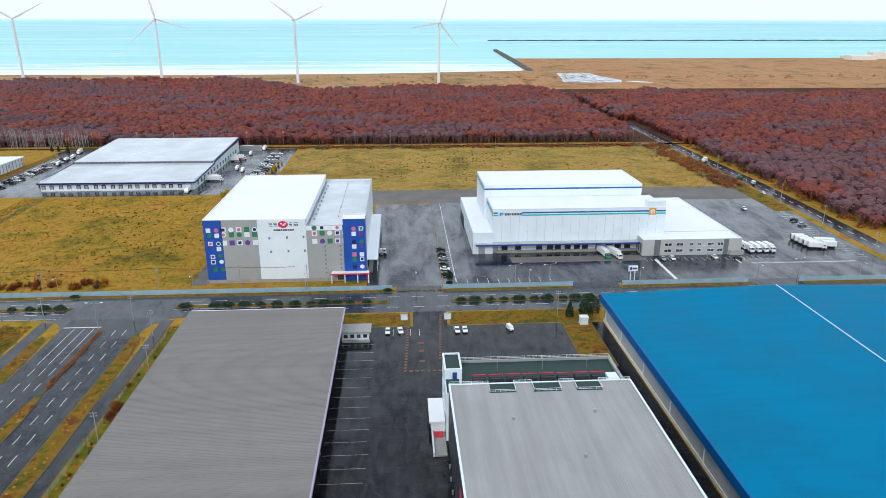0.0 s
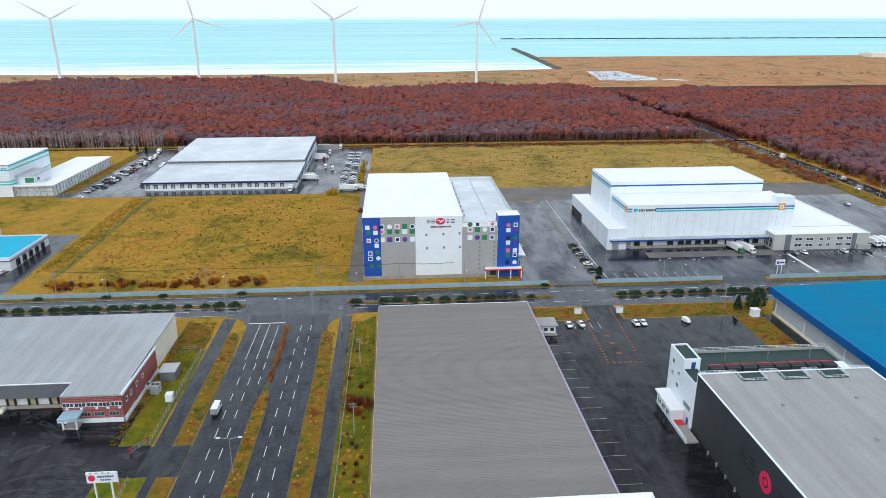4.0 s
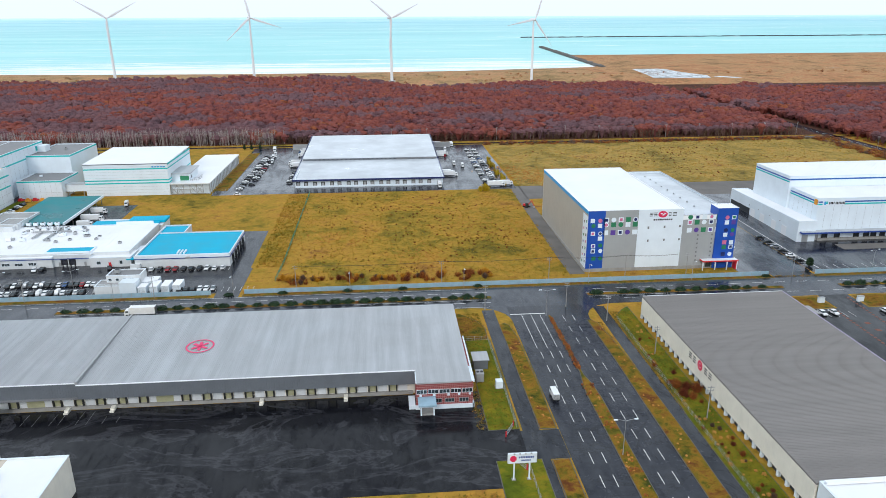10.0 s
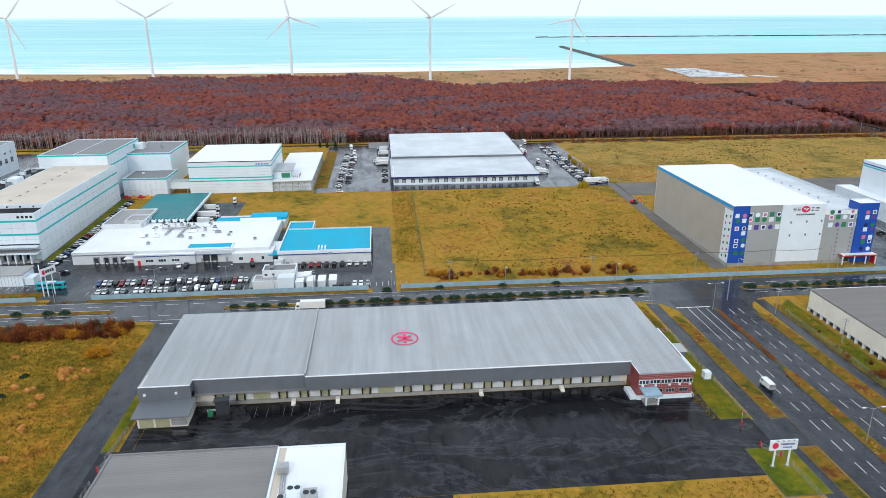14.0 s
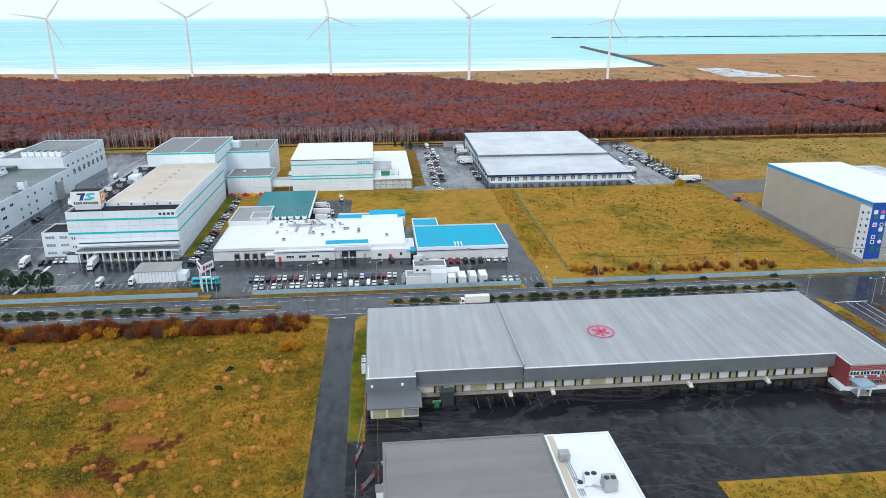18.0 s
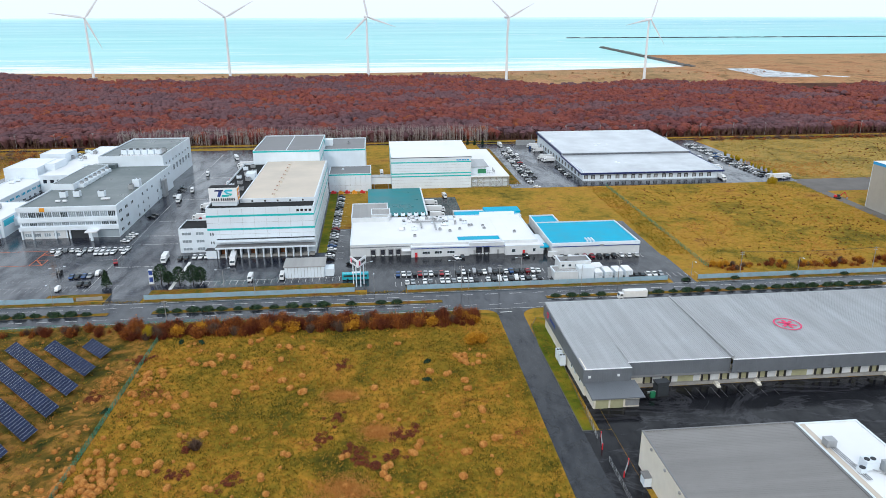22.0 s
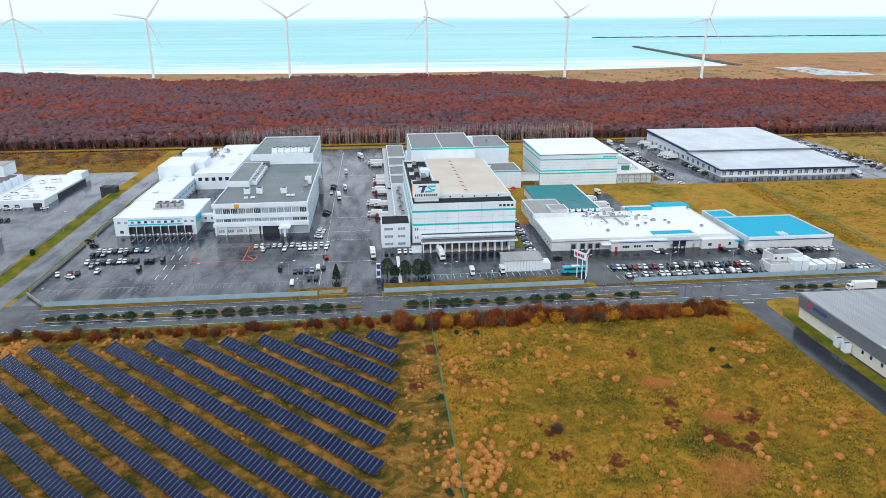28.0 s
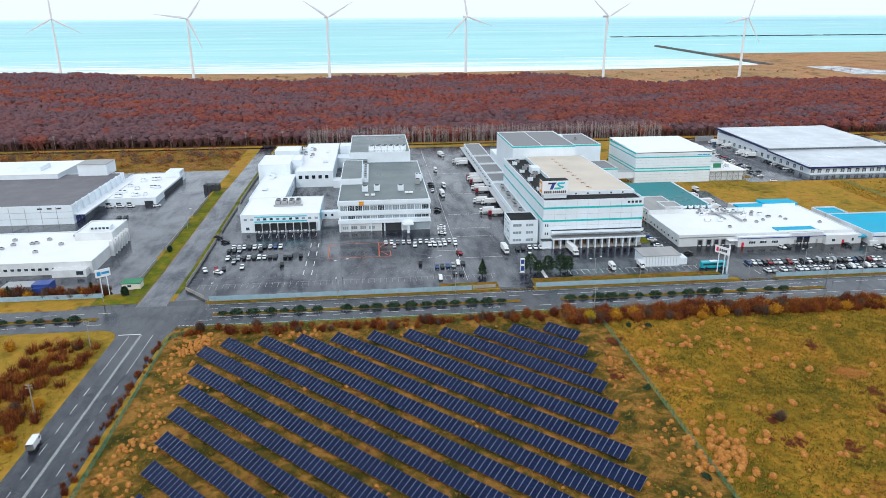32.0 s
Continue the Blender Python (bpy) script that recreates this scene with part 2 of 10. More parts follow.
M = dict(
    meadow=meadow("dry_meadow", ((0.36, (0.095, 0.082, 0.014)), (0.43, (0.215, 0.152, 0.020)), (0.49, (0.335, 0.205, 0.028)), (0.56, (0.40, 0.215, 0.036)), (0.64, (0.19, 0.080, 0.026)))),
    olive_field=meadow("olive_rough_grass", ((0.37, (0.040, 0.043, 0.007)), (0.43, (0.125, 0.097, 0.010)), (0.49, (0.244, 0.155, 0.016)), (0.56, (0.416, 0.209, 0.027)), (0.63, (0.177, 0.053, 0.016))), 0.04),
    straw_ground=meadow("rusty_straw_ground", ((0.38, (0.026, 0.032, 0.007)), (0.44, (0.066, 0.058, 0.010)), (0.50, (0.155, 0.092, 0.016)), (0.56, (0.34, 0.165, 0.038)), (0.64, (0.115, 0.042, 0.016))), 0.12),
    lawn=meadow("rough_lawn", ((0.36, (0.05, 0.078, 0.008)), (0.49, (0.118, 0.138, 0.010)), (0.57, (0.215, 0.175, 0.014)), (0.67, (0.30, 0.13, 0.020))), 0.09),
    verge=meadow("verge_grass", ((0.38, (0.045, 0.055, 0.009)), (0.45, (0.125, 0.105, 0.012)), (0.52, (0.25, 0.135, 0.018)), (0.60, (0.14, 0.048, 0.016))), 0.2),
    heath=meadow("coastal_heath", ((0.36, (0.13, 0.090, 0.042)), (0.43, (0.29, 0.165, 0.078)), (0.50, (0.46, 0.265, 0.130)), (0.55, (0.44, 0.20, 0.095)), (0.62, (0.19, 0.135, 0.065))), 0.012, 0.1),
    dune=meadow("grassy_dune", ((0.34, (0.136, 0.105, 0.048)), (0.43, (0.272, 0.177, 0.083)), (0.50, (0.400, 0.247, 0.120)), (0.57, (0.480, 0.247, 0.128)), (0.66, (0.224, 0.128, 0.075))), 0.02, 0.1),
    litter=meadow("leaf_litter", ((0.35, (0.05, 0.022, 0.016)), (0.5, (0.085, 0.036, 0.024)), (0.65, (0.12, 0.055, 0.03))), 0.03),
    asphalt=wet_asphalt("wet_asphalt", (0.017, 0.019, 0.024), (0.10, 0.24), 0.28),
    yard=wet_asphalt("dark_wet_yard", (0.008, 0.009, 0.011), (0.05, 0.16), 0.19, silt=0.12),
    lot=wet_asphalt("rain_wet_lot", (0.012, 0.0145, 0.024), (0.11, 0.24), 0.70, silt=0.5, streak=(1.5, 0.6, 1.0)),
    lot_pale=wet_asphalt("pale_wet_lot", (0.026, 0.030, 0.042), (0.09, 0.2), 0.85, silt=0.4, streak=(1.2, 0.8, 1.0)),
    road=wet_asphalt("road_asphalt", (0.022, 0.025, 0.033), (0.10, 0.24), 0.42, 0.03),
    boulevard=wet_asphalt("boulevard_asphalt", (0.019, 0.021, 0.028), (0.13, 0.30), 0.23, 0.03),
    gravel=paint("gravel", (0.155, 0.142, 0.132), 0.9, 0.3, 0.08, bump=0.6),
    concrete=paint("concrete", (0.34, 0.33, 0.31), 0.75, 0.22, 0.3, 0.3),
    kerb=paint("kerb_stone", (0.105, 0.10, 0.085), 0.8, 0.2, 1.2),
    line=paint("road_paint", (0.72, 0.72, 0.70), 0.6, 0.18, 1.6),
    worn_orange=paint("worn_orange_marking", (0.20, 0.065, 0.04), 0.7, 0.3, 1.6),
    stone_wall=paint("pale_stone_cladding", (0.47, 0.475, 0.465), 0.55, 0.08, 0.15, 0.08),
    deep_blue=paint("deep_blue_stripe", (0.008, 0.10, 0.38), 0.45, 0.1, 0.3),
    straw_field=meadow("bleached_meadow", ((0.36, (0.108, 0.084, 0.022)), (0.44, (0.234, 0.167, 0.042)), (0.52, (0.360, 0.246, 0.065)), (0.58, (0.387, 0.229, 0.061)), (0.66, (0.180, 0.088, 0.032))), 0.03),
    orange_line=paint("orange_marking", (0.62, 0.14, 0.04), 0.7, 0.2, 1.6),
    white=paint("white_cladding", (0.74, 0.81, 0.865), 0.45, 0.06, 0.12, 0.08),
    white_roof=paint("white_roof", (0.83, 0.84, 0.86), 0.5, 0.05, 0.06),
    grey_wall=paint("grey_cladding", (0.36, 0.37, 0.37), 0.5, 0.08, 0.1, 0.08),
    wall_silver=paint("silver_grey_cladding", (0.46, 0.49, 0.52), 0.45, 0.1, 0.2, 0.15),
    beige_wall=paint("beige_cladding", (0.42, 0.39, 0.34), 0.55, 0.1, 0.12, 0.12),
    off_white=paint("off_white_render", (0.66, 0.68, 0.69), 0.6, 0.1, 0.2, 0.22),
    purple_roof=paint("dark_purple_grey_roof", (0.115, 0.105, 0.118), 0.5, 0.14, 0.08),
    bracken=meadow("rusty_bracken", ((0.36, (0.05, 0.036, 0.014)), (0.44, (0.15, 0.085, 0.024)), (0.52, (0.29, 0.145, 0.036)), (0.60, (0.14, 0.055, 0.026))), 0.06),
    dock_pane=paint("dull_olive_dock_curtain", (0.40, 0.39, 0.24), 0.6, 0.15, 0.4),
    tile_joint=paint("pale_tile_joint", (0.46, 0.24, 0.23), 0.7, 0.1, 1.0),
    rose_mark=paint("rose_red_roof_paint", (0.78, 0.055, 0.17), 0.6, 0.15, 0.6),
    cream_wall=paint("cream_wall", (0.79, 0.75, 0.655), 0.6, 0.08, 0.2, 0.18),
    dark_wall=paint("charcoal_cladding", (0.045, 0.05, 0.056), 0.55, 0.15, 0.2, 0.1, spec=0.2),
    slate_wall=paint("slate_cladding", (0.15, 0.165, 0.185), 0.45, 0.1, 0.3, 0.15),
    brick_red=paint("red_tile", (0.26, 0.045, 0.045), 0.5, 0.2, 2.0),
    brown_roof=sheet_roof("weathered_grey_roof", (0.222, 0.206, 0.196), "x", 0.5, 0.08, 0.3),
    pale_roof=sheet_roof("pale_steel_roof", (0.335, 0.33, 0.325), "y", 0.48, 0.12),
    silver_roof=sheet_roof("silver_roof", (0.43, 0.45, 0.47), "y", 0.42, 0.14),
    wet_roof=paint("rain_wet_roof", (0.56, 0.60, 0.64), 0.18, 0.22, 0.045),
    warm_roof=sheet_roof("warm_grey_ribbed_roof", (0.24, 0.232, 0.226), "x", 0.5, 0.08, 0.3),
    grey_roof=paint("grey_membrane_roof", (0.20, 0.20, 0.205), 0.55, 0.14, 0.08),
    green_roof=paint("grey_green_roof", (0.092, 0.120, 0.122), 0.35, 0.18, 0.07),
    black_roof=paint("dark_roof_felt", (0.016, 0.017, 0.018), 0.6, 0.3, 0.15, spec=0.08),
    deck_roof=paint("dark_green_deck", (0.032, 0.058, 0.052), 0.55, 0.2, 0.2, spec=0.15),
    tan_roof=paint("tan_stained_roof", (0.62, 0.54, 0.45), 0.6, 0.14, 0.05),
    blue_roof=sheet_roof("blue_steel_roof", (0.0, 0.182, 0.352), "x", 0.6, 0.04, 0.03),
    blue_fascia=paint("deep_blue_fascia", (0.002, 0.105, 0.33), 0.5, 0.1, 0.3, spec=0.2),
    cyan_roof=paint("turquoise_roof", (0.0, 0.395, 0.60), 0.55, 0.1, 0.1, spec=0.15),
    teal_roof=paint("wet_teal_roof", (0.0, 0.20, 0.225), 0.35, 0.3, 0.08, spec=0.15),
    cobalt=paint("cobalt_panel", (0.008, 0.075, 0.40), 0.45, 0.08, 0.3),
    sky_trim=paint("sky_blue_trim", (0.02, 0.33, 0.70), 0.45, 0.1, 0.3),
    teal=paint("teal_stripe", (0.0, 0.50, 0.50), 0.5, 0.06, 0.3),
    aqua=paint("aqua_stripe", (0.03, 0.52, 0.66), 0.5, 0.06, 0.3),
    navy=paint("navy_band", (0.008, 0.02, 0.11), 0.45, 0.1, 0.3),
    royal=paint("royal_blue_band", (0.02, 0.06, 0.27), 0.45, 0.1, 0.3),
    lilac=paint("lilac_eaves", (0.38, 0.33, 0.48), 0.55, 0.1, 0.3),
    red=paint("red_paint", (0.62, 0.02, 0.03), 0.5, 0.1, 0.6),
    crimson=paint("crimson_logo", (0.72, 0.02, 0.09), 0.6, 0.1, 0.6),
    orange=paint("orange_paint", (0.80, 0.32, 0.02), 0.5, 0.1, 0.6),
    green=paint("green_paint", (0.02, 0.20, 0.09), 0.5, 0.1, 0.6),
    pink=paint("pink_paint", (0.62, 0.16, 0.30), 0.5, 0.1, 0.6),
    purple=paint("purple_paint", (0.11, 0.05, 0.30), 0.5, 0.1, 0.6),
    black=paint("black_paint", (0.018, 0.018, 0.02), 0.45, 0.2, 0.6),
    rubber=paint("black_rubber", (0.015, 0.015, 0.015), 0.8, 0.2, 2.0),
    steel=paint("galvanised_steel", (0.42, 0.43, 0.44), 0.4, 0.12, 0.8, metal=0.5),
    rust=paint("rusty_steel", (0.26, 0.09, 0.03), 0.8, 0.3, 1.5),
    fence=paint("blue_grey_sheet", (0.31, 0.46, 0.56), 0.45, 0.14, 0.4, 0.2),
    mesh_green=paint("green_mesh", (0.02, 0.22, 0.14), 0.6, 0.15, 1.0),
    pole=paint("pole_concrete", (0.30, 0.29, 0.28), 0.7, 0.15, 0.6),
    tower_white=paint("turbine_white", (0.78, 0.80, 0.82), 0.45, 0.04, 0.05),
    glass=glass("dark_glass"),
    pane_light=glass("pale_window", (0.16, 0.19, 0.21)),
    car_white=paint("white_car_paint", (0.78, 0.79, 0.80), 0.2, 0.03, 0.5),
    car_black=paint("black_car_paint", (0.012, 0.012, 0.014), 0.15, 0.1, 0.5),
    car_silver=paint("silver_car_paint", (0.40, 0.42, 0.44), 0.22, 0.05, 0.5, metal=0.5),
    car_red=paint("red_car_paint", (0.30, 0.012, 0.02), 0.2, 0.05, 0.5),
    car_blue=paint("blue_car_paint", (0.02, 0.07, 0.20), 0.2, 0.05, 0.5),
    bus_teal=paint("turquoise_bus_paint", (0.02, 0.42, 0.52), 0.25, 0.05, 0.5),
    forest=leaves("russet_oak_leaves", ((0.32, (0.116, 0.048, 0.055)), (0.42, (0.158, 0.053, 0.052)), (0.51, (0.196, 0.056, 0.047)), (0.60, (0.242, 0.066, 0.045)), (0.70, (0.195, 0.084, 0.075))), 0.045, part=0.10),
    forest_grey=leaves("bare_oak_twigs", ((0.32, (0.109, 0.062, 0.073)), (0.45, (0.140, 0.074, 0.083)), (0.56, (0.163, 0.081, 0.087)), (0.68, (0.184, 0.072, 0.068))), 0.030, part=0.10),
    forest_flame=leaves("orange_oak_leaves", ((0.3, (0.17, 0.048, 0.030)), (0.5, (0.235, 0.066, 0.030)), (0.7, (0.29, 0.09, 0.034))), 0.1),
    grey_twig=leaves("bare_grey_twigs", ((0.3, (0.085, 0.050, 0.036)), (0.5, (0.135, 0.082, 0.058)), (0.7, (0.19, 0.125, 0.09))), 0.05),
    yard_silt=wet_asphalt("silty_wet_yard", (0.0075, 0.0078, 0.0102), (0.08, 0.2), 0.15, silt=0.30),
    bark=paint("pale_bark", (0.36, 0.31, 0.29), 0.85, 0.25, 0.6),
    dark_bark=paint("dark_bark", (0.06, 0.045, 0.035), 0.9, 0.25, 0.6),
    shrub=leaves("rust_shrub", ((0.28, (0.11, 0.030, 0.016)), (0.45, (0.21, 0.058, 0.018)), (0.6, (0.40, 0.130, 0.022)), (0.75, (0.16, 0.075, 0.035))), 0.10),
    bramble=leaves("dark_red_bramble", ((0.3, (0.085, 0.024, 0.014)), (0.5, (0.155, 0.036, 0.016)), (0.7, (0.22, 0.062, 0.022))), 0.3),
    amber=leaves("amber_leaves", ((0.3, (0.42, 0.17, 0.012)), (0.5, (0.55, 0.27, 0.02)), (0.7, (0.45, 0.22, 0.03))), 0.3),
    gold=leaves("yellow_leaves", ((0.3, (0.34, 0.24, 0.012)), (0.5, (0.52, 0.38, 0.02)), (0.7, (0.40, 0.25, 0.03))), 0.3),
    evergreen=leaves("dark_evergreen", ((0.3, (0.012, 0.028, 0.016)), (0.5, (0.024, 0.052, 0.026)), (0.7, (0.046, 0.076, 0.034))), 0.4),
    blade=leaves("dry_grass_blades", ((0.3, (0.14, 0.118, 0.014)), (0.43, (0.26, 0.185, 0.020)), (0.56, (0.40, 0.240, 0.030)), (0.70, (0.46, 0.22, 0.038))), 0.03, part=0.35),
    olive_blade=leaves("olive_grass_blades", ((0.3, (0.052, 0.058, 0.008)), (0.42, (0.140, 0.116, 0.012)), (0.52, (0.285, 0.184, 0.020)), (0.62, (0.47, 0.255, 0.034)), (0.74, (0.34, 0.11, 0.022))), 0.05, part=0.42),
    verge_blade=leaves("verge_grass_blades", ((0.3, (0.045, 0.058, 0.008)), (0.42, (0.115, 0.110, 0.012)), (0.52, (0.215, 0.155, 0.016)), (0.62, (0.33, 0.175, 0.025)), (0.74, (0.28, 0.08, 0.02))), 0.06, part=0.42),
    tuft=leaves("straw_tuft", ((0.3, (0.39, 0.150, 0.033)), (0.5, (0.51, 0.216, 0.053)), (0.7, (0.60, 0.295, 0.088))), 0.4),
    wet_sand=paint("wet_beach_sand", (0.155, 0.125, 0.10), 0.5, 0.25, 0.05),
    faint_line=paint("faint_white_line", (0.15, 0.15, 0.155), 0.7, 0.4, 1.6),
    worn_line=paint("worn_white_line", (0.34, 0.34, 0.35), 0.7, 0.3, 1.6),
)


# ---- geometry helpers ----
def coast(x):
    """Where the beach meets the water: a long curve, then the headland behind the jetty."""
    return float(np.interp(x, (-1160, -700, -380, -40, 240, 254, 262), (1345, 1293, 1276, 1292, 1345, 1360, 1650)))


def sea_level(y):
    return 12.0 + (y - 1250) * 0.0205


def land(x, y):
    """Height of the ground: level by the road, rising gently to the woods and the dune, down to the sea."""
    z = float(np.interp(y, (295, 430, 600, 1090, 1150, 1240), (0, 3, 3, 10.6, 15.5, 15.0)))
    if x > 190 and 940 < y < 1240:
        z += (float(np.interp(y, (940, 1045, 1240), (8.3, 15.0, 15.0))) - z) * min(1.0, (x - 190) / 50)
    c = coast(x)
    if y > 1240:
        z = float(np.interp(y, (1240, c - 12, c + 8, c + 60), (15.0, sea_level(c) + 1.2, sea_level(c) - 0.6, sea_level(c) - 9)))
    return z


def gz(y):
    return land(0, y)


class Shape:
    """Collects boxes, prisms and rings into one mesh."""

    def __init__(self):
        self.v, self.f = [], []

    def add(self, verts, faces):
        k = len(self.v)
        self.v += verts
        self.f += [tuple(i + k for i in f) for f in faces]
        return self

    def box(self, x0, x1, y0, y1, z0, z1):
        return self.add([(x0, y0, z0), (x1, y0, z0), (x1, y1, z0), (x0, y1, z0), (x0, y0, z1), (x1, y0, z1), (x1, y1, z1), (x0, y1, z1)],
                        [(3, 2, 1, 0), (4, 5, 6, 7), (0, 1, 5, 4), (1, 2, 6, 5), (2, 3, 7, 6), (3, 0, 4, 7)])

    def prism(self, pts, z0, z1):
        """Upright prism over a counter-clockwise outline."""
        n = len(pts)
        return self.add([(x, y, z0) for x, y in pts] + [(x, y, z1) for x, y in pts],
                        [tuple(range(n))[::-1], tuple(range(n, 2 * n))] + [(i, (i + 1) % n, n + (i + 1) % n, n + i) for i in range(n)])

    def side(self, pts, x0, x1):
        """A profile in y and z, drawn out along x."""
        n = len(pts)
        return self.add([(x0, y, z) for y, z in pts] + [(x1, y, z) for y, z in pts],
                        [tuple(range(n))[::-1], tuple(range(n, 2 * n))] + [(i, (i + 1) % n, n + (i + 1) % n, n + i) for i in range(n)])

    def front(self, pts, y0, y1):
        """A profile in x and z, drawn out along y."""
        n = len(pts)
        return self.add([(x, y0, z) for x, z in pts] + [(x, y1, z) for x, z in pts],
                        [tuple(range(n)), tuple(range(n, 2 * n))[::-1]] + [(i, n + i, n + (i + 1) % n, (i + 1) % n) for i in range(n)])

    def rod(self, a, b, r0, r1=None, n=6):
        a, b = Vector(a), Vector(b)
        r1 = r0 if r1 is None else r1
        d = (b - a).normalized()
        u = d.orthogonal().normalized()
        w = d.cross(u)
        ring = [(u * math.cos(6.2832 * i / n) + w * math.sin(6.2832 * i / n)) for i in range(n)]
        return self.add([tuple(a + q * r0) for q in ring] + [tuple(b + q * r1) for q in ring],
                        [tuple(range(n))[::-1], tuple(range(n, 2 * n))] + [(i, (i + 1) % n, n + (i + 1) % n, n + i) for i in range(n)])

    def mesh(self, name):
        me = bpy.data.meshes.new(name)
        me.from_pydata(self.v, [], self.f)
        return me


def part(name, shape, material, parent, label="", at=None):
    me = shape if isinstance(shape, bpy.types.Mesh) else shape.mesh(name)
    if not me.materials:
        me.materials.append(M[material])
    ob = new(name, me)
    ob.parent = parent
    if at:
        ob.location = at
    return tagged(ob, label)


def thing(name, at, label, category, group="", turn=0.0):
    ob = new(name)
    ob.empty_display_size = 0.5
    ob.location, ob.rotation_euler = at, (0, 0, radians(turn))
    return tagged(ob, label, category, group)


def setting(name, shape, material, label, category):
    ob = part(name, shape, material, None, label)
    return tagged(ob, category=category, kind="structure")


def stuff(name, shape, material, label, category):
    ob = part(name, shape, material, None, label)
    return tagged(ob, category=category, kind="stuff")


def soup(name, verts, material, per=3):
    """A mesh of loose triangles (or quads) from an array of corners."""
    v = np.asarray(verts, np.float32).reshape(-1, 3)
    k = len(v) // per
    me = bpy.data.meshes.new(name)
    me.vertices.add(len(v))
    me.vertices.foreach_set("co", v.ravel())
    me.loops.add(len(v))
    me.loops.foreach_set("vertex_index", np.arange(len(v), dtype=np.int32))
    me.polygons.add(k)
    me.polygons.foreach_set("loop_start", np.arange(0, len(v), per, dtype=np.int32))
    me.update(calc_edges=True)
    me.materials.append(M[material])
    return me


def sheet(s, x0, x1, y0, y1, h=0.03, thick=0.3):
    """A flat-lying slab that follows the lie of the land from south to north."""
    ys = [y0] + [y for y in (295, 430, 600, 1180) if y0 < y < y1] + [y1]
    v = [(x, y, gz(y) + h - d) for y in ys for x, d in ((x0, thick), (x1, thick), (x1, 0), (x0, 0))]
    f = [(3, 2, 1, 0)]
    for j in range(len(ys) - 1):
        a, b = 4 * j, 4 * j + 4
        f += [(a, a + 1, b + 1, b), (a + 1, a + 2, b + 2, b + 1), (a + 2, a + 3, b + 3, b + 2), (a + 3, a, b, b + 3)]
    k = 4 * len(ys) - 4
    return s.add(v, f + [(k, k + 1, k + 2, k + 3)])

# ---- the lie of the land ----
def make_ground():
    xs = sorted({*range(-3600, 3601, 300), *range(-1200, 181, 60), 190, 205, 220, 240, 246, 252, 254, 258, 262, 270})
    ys = [-500, -100, 100, 295, 360, 430, 600, 800, 940, 1000, 1045, 1090, 1150, 1200, *range(1240, 1420, 8), 1480, 1560, 1620, *range(1636, 1680, 6), 1720]
    verts = [(x, y, land(x, y)) for y in ys for x in xs]
    w = len(xs)
    faces = [(j * w + i, j * w + i + 1, (j + 1) * w + i + 1, (j + 1) * w + i) for j in range(len(ys) - 1) for i in range(w - 1)]
    me = bpy.data.meshes.new("ground")
    me.from_pydata(verts, [], faces)
    for key in ("meadow", "heath", "litter", "wet_sand", "dune"):
        me.materials.append(M[key])
    for p in me.polygons:
        c = p.center
        p.material_index = 3 if c.y > coast(c.x) - 14 else ((1 if c.x > 205 else 4) if c.y > 970 else (2 if c.y > 600 else 0))
    ob = new("ground", me)
    tagged(ob, "dry mustard-coloured autumn grassland with brown coastal heath", "ground", kind="structure")


make_ground()


def water_material():
    n = Nodes("sea_water")
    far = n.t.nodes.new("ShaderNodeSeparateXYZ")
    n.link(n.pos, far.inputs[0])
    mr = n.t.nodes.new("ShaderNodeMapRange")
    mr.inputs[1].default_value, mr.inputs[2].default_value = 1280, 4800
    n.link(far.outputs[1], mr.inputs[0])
    # water colour by distance; the last stops paint horizon haze as paler colour
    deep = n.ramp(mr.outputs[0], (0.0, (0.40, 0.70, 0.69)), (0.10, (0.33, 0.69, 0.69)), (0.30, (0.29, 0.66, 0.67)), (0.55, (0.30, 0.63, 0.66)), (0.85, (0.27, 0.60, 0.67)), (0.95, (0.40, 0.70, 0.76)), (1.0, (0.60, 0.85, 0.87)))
    band = n.noise(0.004, 6, 0.6, (0.22, 1.3, 1.0), 0.5)
    deep = n.mix(n.ramp(band, (0.40, 0.0), (0.64, 0.55)), deep, (0.52, 0.82, 0.81))
    ripple = n.noise(0.05, 6, 0.75, (0.16, 1.5, 1.0), 0.5)
    deep = n.mix(n.ramp(ripple, (0.36, 0.22), (0.50, 0.0)), deep, (0.22, 0.54, 0.55))
    # surf: long broken crests that crowd together towards the beach
    surf = n.noise(0.02, 8, 0.74, (0.12, 2.4, 1.0), 0.9)
    near = n.t.nodes.new("ShaderNodeMapRange")
    near.inputs[1].default_value, near.inputs[2].default_value = 1620, 1290
    n.link(far.outputs[1], near.inputs[0])
    foam = n.t.nodes.new("ShaderNodeMath")
    foam.operation = "MULTIPLY_ADD"
    n.link(near.outputs[0], foam.inputs[0])
    foam.inputs[1].default_value = 0.20
    n.link(surf, foam.inputs[2])
    col = n.mix(n.ramp(foam.outputs[0], (0.585, 0.0), (0.64, 1.0)), deep, (0.88, 0.90, 0.90))
    n.bump(ripple, 0.4, 1.0)
    return n.done(col, 0.5, spec=0.2)


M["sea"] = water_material()


